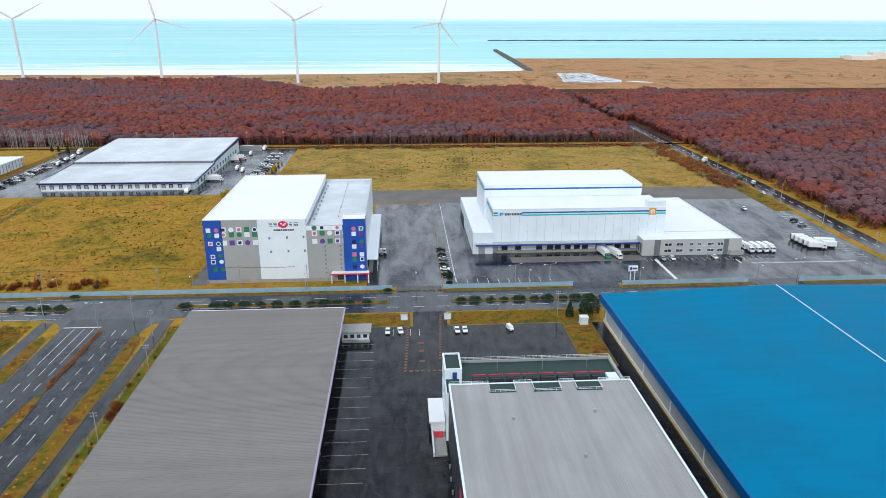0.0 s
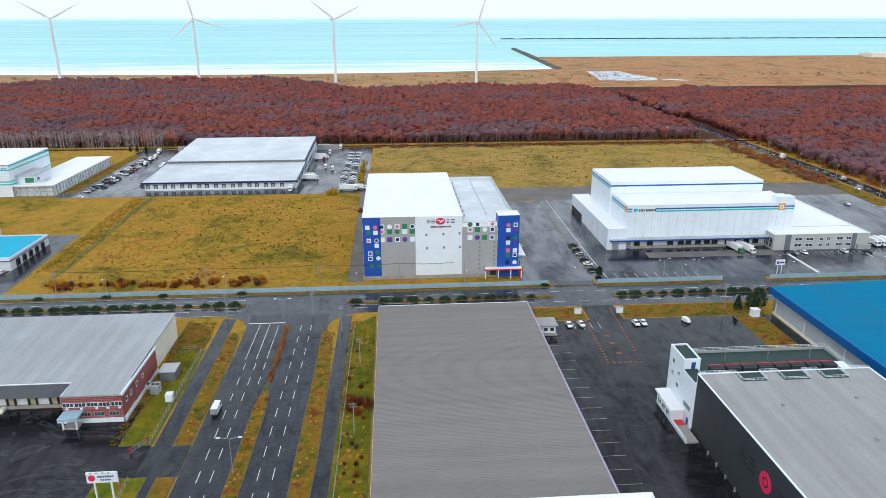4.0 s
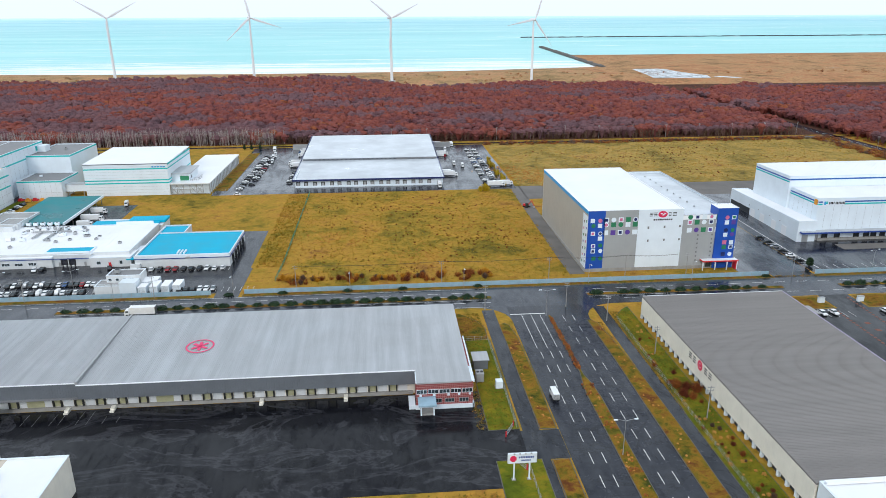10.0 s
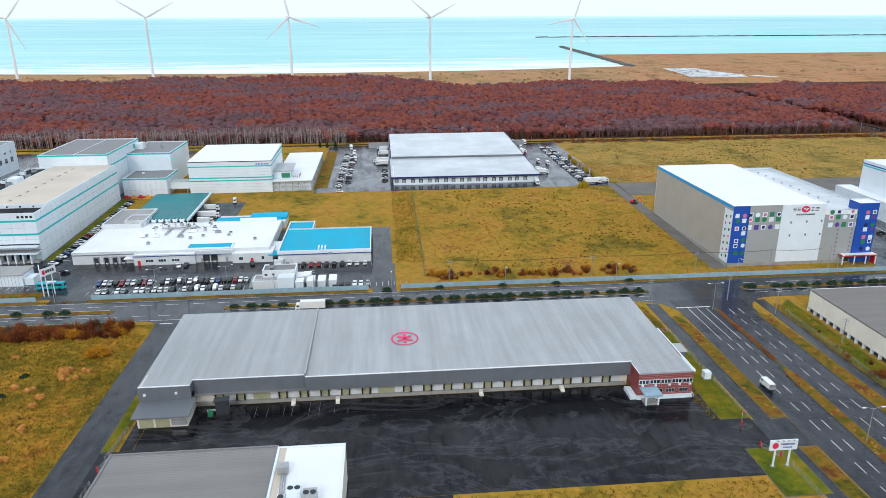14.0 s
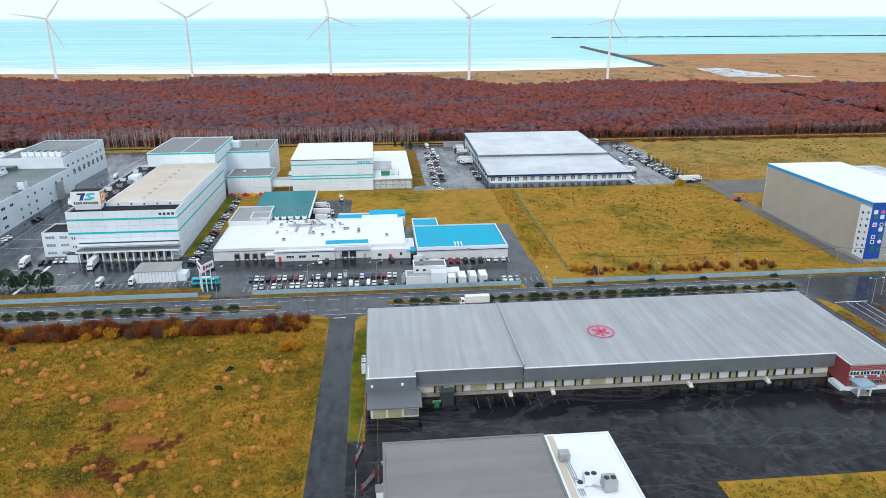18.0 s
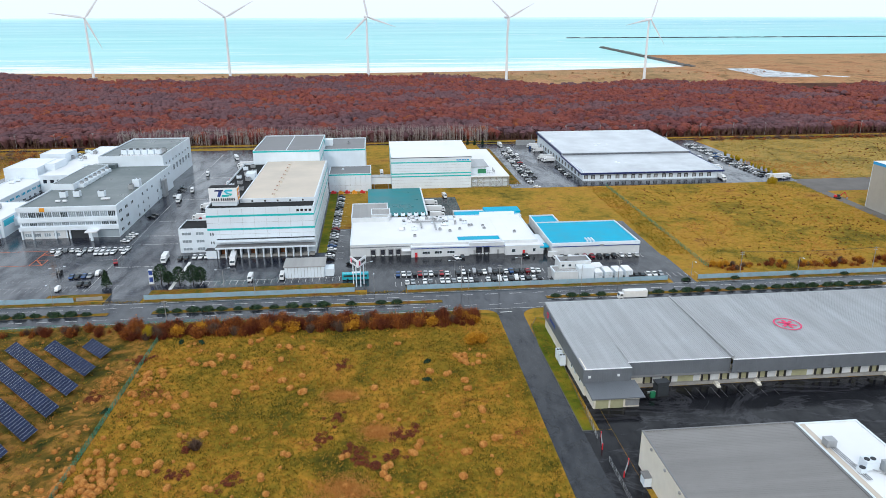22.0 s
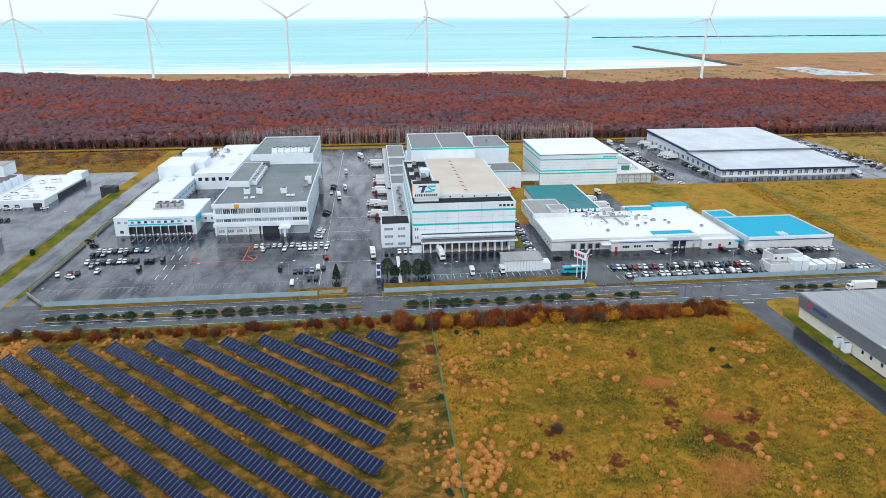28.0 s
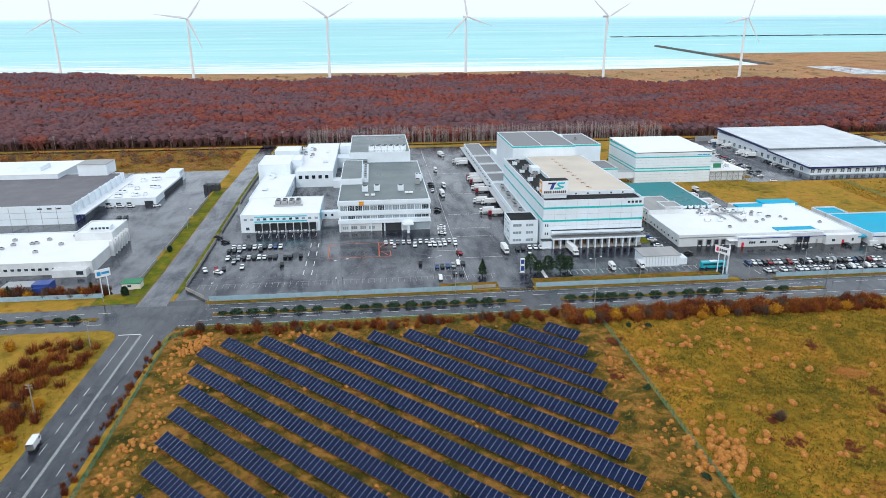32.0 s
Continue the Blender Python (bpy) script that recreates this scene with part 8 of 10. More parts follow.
verge("verge_north", "verge", "grass strip below the sheet fence", -591, -472.5, 255.2, 257.9, 0.1)
for x0, x1 in ((-456.5, -371.5), (-351.5, -240.5), (-226.5, 2.8), (23.5, 79), (100.5, 158), (181, 236)):
    verge("verge_north", "verge", "grass strip below the sheet fence", x0, x1, 255.2, 257.9, 0.1)


def markings(name, label, build, mat="line"):
    s = Shape()
    build(s)
    ob = part(name, s, mat, None, label)
    tagged(ob, category="road marking", kind="structure")


def main_lines(s):
    for y in (250.3, 239.6):
        x = -1100
        while x < 700:
            if not (-622 < x < -592 or -125 < x < -86):
                sheet(s, x, x + 5.0, y - 0.08, y + 0.08, 0.045, 0.02)
            x += 10.0
    for x0, x1 in ((-586, -530), (-390, -340), (-296, -262), (-180, -126), (-84, -50)):
        for y in (246.6, 242.4):
            sheet(s, x0, x1, y - 0.08, y + 0.08, 0.045, 0.02)
    for y in (254.4, 235.1):
        sheet(s, -590, -126, y - 0.07, y + 0.07, 0.045, 0.02)


markings("road_marking_main", "white lane dashes on the main road", main_lines)


def boulevard_lines(s):
    for x, top in ((-114.4, 196), (-111.0, 196), (-107.8, 196), (-99.4, 222), (-95.6, 222)):
        y = -120
        while y < top:
            if not (x == -107.8 and y < 176):
                sheet(s, x - 0.09, x + 0.09, y, y + 4.8, 0.035, 0.02)
            y += 9.7
    for x in (-115.0, -111.4, -107.9):
        sheet(s, x - 0.09, x + 0.09, 198, 226, 0.035, 0.02)
    sheet(s, -119.4, -105.8, 226.8, 227.4, 0.035, 0.02)


markings("road_marking_boulevard", "white lane dashes and a stop line", boulevard_lines)


def crossing_lines(s):
    for x in (-607.8, -607.3):
        sheet(s, x - 0.07, x + 0.07, -100, 229, 0.035, 0.02)
    for x in (-611.6, -603.3):
        y = -100
        while y < 196:
            sheet(s, x - 0.07, x + 0.07, y, y + 5, 0.035, 0.02)
            y += 9.9
        sheet(s, x - 0.07, x + 0.07, 200, 228, 0.035, 0.02)
    sheet(s, -615.6, -607.8, 229.4, 229.9, 0.035, 0.02)
    sheet(s, -317.2, -312.4, 231.5, 232.0, 0.035, 0.02)
    for i in range(8):
        sheet(s, -596.5 + 1.5 * i, -595.6 + 1.5 * i, 235.3, 235.6, 0.05, 0.02)
    y = 262
    while y < 640:
        sheet(s, 246.6, 246.9, y, y + 5, 0.03, 0.02)
        y += 10


markings("road_marking_crossing", "double white centre line and lane dashes", crossing_lines)


def bay_lines(s):
    for i in range(4):
        sheet(s, 2.5 + 3.2 * i, 2.64 + 3.2 * i, 213, 218.5, 0.045, 0.02)
    for i in range(22):
        sheet(s, 122.5 + 2.8 * i, 122.64 + 2.8 * i, 287.5, 292.5, 0.045, 0.02)
    for i in range(10):
        sheet(s, 30.0 + 4.6 * i, 30.16 + 4.6 * i, 264.0, 269.5, 0.045, 0.02)
    for i in range(26):
        sheet(s, 224.5, 231.5, 288 + 3.2 * i, 288.14 + 3.2 * i, 0.045, 0.02)
    sheet(s, 171, 222, 282.0, 282.4, 0.045, 0.02)
    sheet(s, 171, 222, 282.9, 283.1, 0.045, 0.02)
    sheet(s, 126.5, 128.0, 264, 290, 0.045, 0.02)
    sheet(s, 165.5, 166.3, 283, 290, 0.045, 0.02)
    for i in range(28):
        sheet(s, -356.0 + 2.45 * i, -355.88 + 2.45 * i, 271.8, 277.8, 0.05, 0.02)
        sheet(s, -356.0 + 2.45 * i, -355.88 + 2.45 * i, 262.3, 267.5, 0.05, 0.02)
    for i in range(24):
        sheet(s, -282.5 + 1.9 * i, -282.38 + 1.9 * i, 288.3, 293.0, 0.05, 0.02)
    for y in (298.5, 329.5, 343.0, 368.0, 412.0, 470.0):
        sheet(s, -482.0, -462.0, y, y + 0.16, 0.045, 0.02)
    sheet(s, -484.2, -484.08, 270, 560, 0.045, 0.02)
    sheet(s, -493.6, -484.2, 309.2, 309.4, 0.045, 0.02)
    for x in (-555.5, -551.8):
        for y in (284, 296, 309, 321):
            sheet(s, x + 0.1 * (y - 284) / 10, x + 0.35 + 0.1 * (y - 284) / 10, y, y + 6.0, 0.045, 0.02)
    for i in range(22):
        sheet(s, -438 + 2.9 * i, -437.86 + 2.9 * i, 271.5, 276.5, 0.045, 0.02)
    sheet(s, -438, -375, 276.5, 276.65, 0.045, 0.02)
    sheet(s, -450.5, -449.0, 268, 303, 0.045, 0.02)
    for i in range(12):
        sheet(s, -252 + 2.6 * i, -251.87 + 2.6 * i, 262, 267, 0.05, 0.02)
    for i in range(12):
        sheet(s, -384 + 0.4, -379.6, 300 + 8.5 * i, 300.13 + 8.5 * i, 0.05, 0.02)
    sheet(s, 29.6, 29.9, 266, 392, 0.05, 0.02)
    for i in range(14):
        sheet(s, 24.5, 29.6, 270 + 2.8 * i, 270.12 + 2.8 * i, 0.05, 0.02)


markings("bay_marking", "thin white parking bay lines", bay_lines)


def depot_bays(s):
    for i in range(50):
        sheet(s, -598 + 2.55 * i, -597.88 + 2.55 * i, 271.0, 276.0, 0.045, 0.02)
        if i < 44:
            sheet(s, -598 + 2.55 * i, -597.88 + 2.55 * i, 283.2, 284.4, 0.045, 0.02)
    sheet(s, -598, -470.5, 276.0, 276.15, 0.045, 0.02)
    for i in range(17):  # truck bays beside the depot
        y = 112 + 5.9 * i
        sheet(s, -15.6, -4.2 + (i % 3) * 0.3, y, y + 0.14, 0.045, 0.02)


markings("bay_marking", "worn white bay lines at the docks", depot_bays, "worn_line")


def dock_lines(s):
    for x, y0, y1 in ((-271.2, 163.4, 169.6), (-267.8, 163.2, 168.8), (-263.1, 163.1, 169.2), (-260.7, 163.3, 169.6), (-255.8, 162.9, 170.2), (-252.9, 162.7, 170.2), (-248.5, 162.8, 166.8), (-244.6, 163.0, 166.0)):
        sheet(s, x, x + 0.11, y0, y1, 0.045, 0.02)


markings("bay_marking", "almost worn-off bay lines in the truck yard", dock_lines, "faint_line")


def orange_lines(s):
    for x0, x1, y0, y1 in ((-546.0, -521.0, 324.2, 324.5), (-545.0, -521.5, 304.4, 304.7), (-545.8, -545.4, 304.4, 324.5), (-521.8, -521.4, 304.4, 324.5), (-521.4, -515.5, 324.2, 324.5), (-521.4, -515.5, 317.5, 317.8), (-521.4, -516, 311.5, 311.8), (-521.4, -516, 304.4, 304.7), (-515.8, -515.5, 317.5, 324.5), (-516.2, -515.9, 304.4, 311.5)):
        sheet(s, x0, x1, y0, y1, 0.05, 0.02)
    for i in range(8):
        sheet(s, -521.0 + 0.62 * i, -520.7 + 0.62 * i, 318.0 + 0.75 * i, 319.2 + 0.75 * i, 0.05, 0.02)
        sheet(s, -516.6 - 0.55 * i, -516.3 - 0.55 * i, 304.8 + 0.75 * i, 306.0 + 0.75 * i, 0.05, 0.02)


markings("bay_marking_orange", "worn orange ground markings", orange_lines, "orange_line")


def gate_hatching(s):
    for i in range(22):  # hatched gate lane of the east yard
        y = 186 + 2.1 * i
        sheet(s, 6.2 + 0.09 * i, 7.2 + 0.09 * i, y, y + 1.1, 0.045, 0.02)
        if i > 3:
            sheet(s, 17.6 + 0.13 * i, 18.5 + 0.13 * i, y, y + 1.1, 0.045, 0.02)
    for i in range(6):
        sheet(s, 8 + 1.9 * i, 9.2 + 1.9 * i, 186, 186.9, 0.045, 0.02)
    for y in (206, 200, 192.5):
        sheet(s, 11.5, 13.4, y, y + 1.6, 0.045, 0.02)


markings("bay_marking_orange", "faded red-brown hatching by the gate", gate_hatching, "worn_orange")

# ---- fences ----
WAVE = [(-0.99 + 0.165 * i, -0.065 if i % 2 else -0.02) for i in range(13)]
PANEL = Shape().prism(WAVE + [(0.99, 0.03), (-0.99, 0.03)], 0.1, 2.1).mesh("panel")
PANEL.materials.append(M["fence"])
FPOST = Shape().box(-0.06, 0.06, -0.14, 0.06, 0.0, 2.25).mesh("post")
FPOST.materials.append(M["steel"])


def sheet_fence(x0, y0, x1, y1, label="blue-grey sheet steel fence with steel posts"):
    a, b = Vector((x0, y0, 0)), Vector((x1, y1, 0))
    t = thing("perimeter_fence", (x0, y0, gz(y0)), label, "fence", "sheet steel fences", math.degrees(math.atan2(y1 - y0, x1 - x0)))
    n = max(1, round((b - a).length / 2.0))
    for i in range(n):
        z = gz(y0 + (y1 - y0) * (i + 0.5) / n) - gz(y0)
        p = part("panel", PANEL, "fence", t, at=(2.0 * i + 1.0, 0, z))
        if i % 2 == 0:
            part("post", FPOST, "steel", t, at=(2.0 * i, 0, z))


for x0, y0, x1, y1 in ((-590, 258.2, -484, 258.2), (-457, 258.2, -372, 258.2), (-351.5, 258.2, -240.5, 258.2), (-226, 258.2, 2.5, 258.2), (23.5, 258.2, 79, 258.2), (101, 258.2, 158, 258.2), (180, 258.2, 240, 258.2), (-690, 266.5, -634, 266.5)):
    sheet_fence(x0, y0, x1, y1)

WPANEL = Shape().box(-2.45, 2.45, -0.12, 0.12, 0, 1.5).mesh("wall_panel")
WPANEL.materials.append(M["concrete"])


def low_wall(x0, y0, x1, y1, gaps=()):
    t = thing("boundary_wall", (x0, y0, gz(y0)), "low pale concrete boundary wall in short bays", "wall", "boundary walls", math.degrees(math.atan2(y1 - y0, x1 - x0)))
    n = round(math.hypot(x1 - x0, y1 - y0) / 5.0)
    for i in range(n):
        if any(a <= i < b for a, b in gaps):
            continue
        part("bay", WPANEL, "concrete", t, at=(5.0 * i + 2.5, 0, gz(y0 + (y1 - y0) * (i + 0.5) / n) - gz(y0)))


low_wall(-603.2, 276, -603.2, 556, ((12, 15), (24, 26)))
low_wall(-624.8, 280, -624.8, 420, ((6, 9), (18, 20)))
low_wall(-602.5, 272, -591, 259)
low_wall(-483.5, 259.4, -472.8, 260.2)


def mesh_fence(x0, y0, x1, y1, mat="mesh_green", high=1.9, step=2.5, label="green wire mesh fence on thin posts"):
    t = thing("mesh_fence", (x0, y0, gz(y0)), label, "fence", "wire fences", math.degrees(math.atan2(y1 - y0, x1 - x0)))
    ln = math.hypot(x1 - x0, y1 - y0)
    n = max(1, round(ln / step))
    posts, wires = Shape(), Shape()
    for i in range(n + 1):
        z = gz(y0 + (y1 - y0) * i / n) - gz(y0)
        posts.box(ln * i / n - 0.05, ln * i / n + 0.05, -0.05, 0.05, z - 0.2, z + high)
    steps = 5 if mat == "mesh_green" else 2
    for k in range(steps + 1):
        zz = 0.15 + (high - 0.2) * k / steps
        za, zb = zz, zz + gz(y1) - gz(y0)
        wires.add([(0, -0.02, za), (ln, -0.02, zb), (ln, -0.02, zb + 0.045), (0, -0.02, za + 0.045), (0, 0.02, za), (ln, 0.02, zb), (ln, 0.02, zb + 0.045), (0, 0.02, za + 0.045)],
                  [(0, 1, 2, 3), (7, 6, 5, 4), (3, 2, 6, 7), (0, 4, 5, 1)])
    for i in range(int(ln / 1.0) if mat == "mesh_green" else 0):
        x = 1.0 * i
        z = (gz(y1) - gz(y0)) * x / ln
        wires.box(x, x + 0.035, -0.015, 0.015, z + 0.1, z + high)
    tagged(part("post", posts, mat, t), kind="stuff")
    tagged(part("wire_mesh", wires, mat, t), kind="stuff")


mesh_fence(-441.0, 60, -440.5, 232)
mesh_fence(-594.5, 60, -596.5, 224)
mesh_fence(-596.5, 224, -585, 232)
mesh_fence(-585, 232, -330, 232.8)
mesh_fence(-215.2, 271, -214.5, 295)
mesh_fence(-214.5, 295, -214.2, 418)
mesh_fence(-131.2, 150, -131.2, 206, "steel", 1.6)
mesh_fence(-143, 206, -131.2, 206, "steel", 1.6)
mesh_fence(-131.2, 100, -131.2, 134, "steel", 1.6)
mesh_fence(-80.0, 60, -79.4, 219, "steel", 1.4)
mesh_fence(-267.5, 432, -275.5, 422, "steel", 1.6)
mesh_fence(-306.0, 100, -306.0, 136, "steel", 1.6)
mesh_fence(-306.0, 146, -304.8, 160, "steel", 1.6)


# ---- lamps, poles and signs ----
def street_lamp(x, y, arms=(1,), high=10.5, turn=0.0):
    t = thing("street_lamp", (x, y, gz(y)), "tall pale grey street lamp", "street lamp", "street lamps", turn)
    part("pole", Shape().rod((0, 0, 0), (0, 0, high), 0.14, 0.08, 8), "steel", t)
    for a in arms:
        arm = part("arm", Shape().rod((0, 0, high - 0.1), (a * 1.6, 0, high + 0.35), 0.06, 0.05, 6).rod((a * 1.6, 0, high + 0.35), (a * 2.6, 0, high + 0.4), 0.05, 0.05, 6), "steel", t)
        part("lamp_head", Shape().box(min(a * 2.2, a * 3.2), max(a * 2.2, a * 3.2), -0.2, 0.2, high + 0.32, high + 0.5), "white", arm)


street_lamp(-105.8, 224.5, (1, -1))
street_lamp(-105.8, 135.0, (1, -1))
street_lamp(-105.8, 42.0, (1, -1))
for x in (-587, -539, -491, -413, -365, -326, -278, -230, -182, -134, -80, -34, 12, 60, 108, 160, 206):
    street_lamp(x, 256.4, (1,), 9.0, -90)
for x, y in ((-368.5, 272), (-330, 271.5), (-300.5, 272.5), (-428, 270), (-497.5, 279), (-538, 280), (55.5, 265), (70.8, 265), (151, 287), (184, 266)):
    street_lamp(x, y, (1, -1), 7.5, 20)
street_lamp(-622.5, 358.5, (1,), 10.5, 0)


def utility_pole(x, y, high=11.5, cross=2, turn=0.0):
    t = thing("utility_pole", (x, y, gz(y)), "concrete utility pole with crossarms", "utility pole", "utility poles", turn)
    part("pole", Shape().rod((0, 0, 0), (0, 0, high), 0.17, 0.11, 7), "pole", t)
    for i in range(cross):
        z = high - 0.5 - 0.9 * i
        part("crossarm", Shape().box(-1.0, 1.0, -0.06, 0.06, z - 0.06, z + 0.06).rod((-0.8, 0, z), (-0.8, 0, z + 0.3), 0.07).rod((0.8, 0, z), (0.8, 0, z + 0.3), 0.07).rod((0, 0, z), (0, 0, z + 0.3), 0.07), "steel", t)


for i in range(40):
    utility_pole(-1010 + 31.5 * i, 603.0, 12.0)
for x, y in ((-128.5, 232.0), (-96.0, 232.5), (-84.0, 218), (-621, 177), (-621.5, 220), (-623, 130), (-205, 262), (-143, 262), (-96, 262.5), (-62, 262), (-34, 262.5), (-313, 256.5), (-329, 256.5), (-76, 150), (-76, 190), (-262, 256.7), (-632, 262), (66, 228), (240, 295), (240, 340), (240, 385), (240, 430), (240, 475), (239.5, 520), (-440.5, 231)):
    utility_pole(x, y, 10.5 if y < 300 else 11.5)


def cable_run(pts, sag=0.7):
    """Wires between poles: one thin sagging tube per line."""
    cu = bpy.data.curves.new("cable", "CURVE")
    cu.dimensions, cu.bevel_depth, cu.bevel_resolution = "3D", 0.03, 0
    for off in (-0.8, 0.0, 0.8):
        sp = cu.splines.new("POLY")
        line = []
        for (xa, ya, za), (xb, yb, zb) in zip(pts, pts[1:]):
            for k in range(6):
                f = k / 6
                line.append((xa + (xb - xa) * f, ya + (yb - ya) * f + off * 0.4, za + (zb - za) * f - 4 * sag * f * (1 - f), 1))
        sp.points.add(len(line) - 1)
        sp.points.foreach_set("co", [c for p in line for c in p])
    ob = new("overhead_cable", cu)
    cu.materials.append(M["black"])
    tagged(ob, "thin black overhead wires between poles", "cable")


cable_run([(-1010 + 31.5 * i, 603, gz(603) + 11.8) for i in range(40)])
cable_run([(-205, 262, 10.3), (-143, 262, 10.3), (-96, 262.5, 10.3), (-62, 262, 10.3), (-34, 262.5, 10.3)])
cable_run([(240, y, gz(y) + 11.3) for y in (295, 340, 385, 430, 475, 520)])


def depot_sign():
    t = thing("sign_board", (-134.2, 127.6, 0), "white company sign board on two legs over the lawn", "sign")
    for x in (-2.0, 1.9):
        part("leg", Shape().box(x - 0.16, x + 0.16, -0.2, 0.2, 0, 5.3), "white", t)
        part("footing", Shape().box(x - 0.5, x + 0.5, -0.5, 0.5, -0.1, 0.25), "concrete", t)
    board = part("board", Shape().prism([(-3.5, -0.3), (3.5, -0.3), (3.7, 0), (3.5, 0.3), (-3.5, 0.3), (-3.7, 0)], 5.0, 7.7), "white", t)
    part("company_mark", Shape().front([(-3.1, 6.0), (-2.6, 5.5), (-2.0, 5.5), (-1.5, 6.0), (-1.5, 6.7), (-2.0, 7.2), (-2.6, 7.2), (-3.1, 6.7)], -0.34, -0.3), "crimson", board)
    bars = Shape()
    for i in range(9):
        bars.box(-0.9 + 0.42 * i, -0.6 + 0.42 * i, -0.34, -0.3, 6.45, 6.95)
    for i in range(5):
        bars.box(-0.3 + 0.5 * i, 0.05 + 0.5 * i, -0.34, -0.3, 5.6, 6.0)
    part("mark_bar", bars, "royal", board)
    for x in (-2.2, -0.8, 0.6, 2.0):
        part("flood_light", Shape().rod((x, 0, 7.7), (x, -0.9, 8.2), 0.04).box(x - 0.2, x + 0.2, -1.1, -0.8, 8.05, 8.3), "steel", board)


depot_sign()


def pylon_sign(x, y, high, label, wide=3.0, top=2.4, band="royal", turn=0.0):
    t = thing("pylon_sign", (x, y, gz(y)), label, "sign", turn=turn)
    for k in (-0.45, 0.45):
        part("leg", Shape().rod((k * wide, 0, 0), (k * wide, 0, high - top), 0.18), "white", t)
    b = part("board", Shape().box(-wide, wide, -0.25, 0.25, high - top, high), "white_roof", t)
    part("mark_bar", Shape().box(-wide * 0.8, -wide * 0.3, -0.31, -0.25, high - top * 0.75, high - top * 0.25).box(-wide * 0.2, wide * 0.85, -0.31, -0.25, high - top * 0.65, high - top * 0.35), band, b)


def wing_sign():
    """Two white boards on tall posts, joined at the front and spread backwards in plan."""
    t = thing("wing_sign", (-371.5, 262.5, 0), "white two-board sign on tall round posts, boards spread in a V", "sign")
    for x, y in ((-0.9, 1.6), (0.9, 1.6), (-2.2, 4.4), (2.2, 4.4)):
        part("post", Shape().rod((x, y, 0), (x, y, 9.2), 0.24, 0.22, 8), "white", t)
    for k in (-1, 1):
        q = [(0.0, 0.0), (0.25 * k, -0.1), (3.4 * k, 6.2), (3.1 * k, 6.35)]
        b = part("board", Shape().prism(q if k > 0 else q[::-1], 9.0, 12.2), "white_roof", t)
        d, o = Vector((3.15 * k, 6.3, 0)), Vector((0.13 * k, -0.06, 0)) + Vector((0.06 * k, -0.03, 0))
        m, bars = Shape(), Shape()
        for sh, f0, f1, z0, z1 in ((m, 0.10, 0.26, 9.7, 11.5), (bars, 0.32, 0.42, 10.0, 11.2), (bars, 0.46, 0.56, 10.0, 11.2), (bars, 0.60, 0.70, 10.0, 11.2), (bars, 0.74, 0.86, 10.0, 11.2)):
            if k < 0:
                f0, f1 = 1 - f1, 1 - f0
            a, c = o + d * f0, o + d * f1
            e = Vector((0.09 * k, -0.045, 0))
            pts = [tuple(v + Vector((0, 0, z))) for z in (z0, z1) for v in (a, c, c + e, a + e)]
            sh.add(pts, [(0, 1, 2, 3), (7, 6, 5, 4), (0, 4, 5, 1), (1, 5, 6, 2), (2, 6, 7, 3), (3, 7, 4, 0)])
        part("company_mark", m, "crimson", b)
        part("mark_bar", bars, "black", b)


wing_sign()
pylon_sign(-633.3, 269.0, 11.6, "white and blue sign on tall legs by the lane", 2.9, 3.2, "sky_trim", 38)
pylon_sign(106.0, 260.2, 8.0, "blue and white sign beside the gate", 2.0, 2.4, "royal")


def gate_pylon():
    t = thing("gate_sign", (-459.0, 276.0, 0), "upright white and blue sign beside the gate", "sign")
    part("board", Shape().box(-0.9, 0.9, -0.3, 0.3, 0.2, 6.6), "white_roof", t)
    part("mark_band", Shape().box(-0.75, 0.75, -0.36, -0.3, 4.2, 6.2).box(-0.75, 0.75, -0.36, -0.3, 1.0, 3.2), "royal", t)
    part("footing", Shape().box(-1.2, 1.2, -0.6, 0.6, -0.1, 0.2), "concrete", t)


gate_pylon()


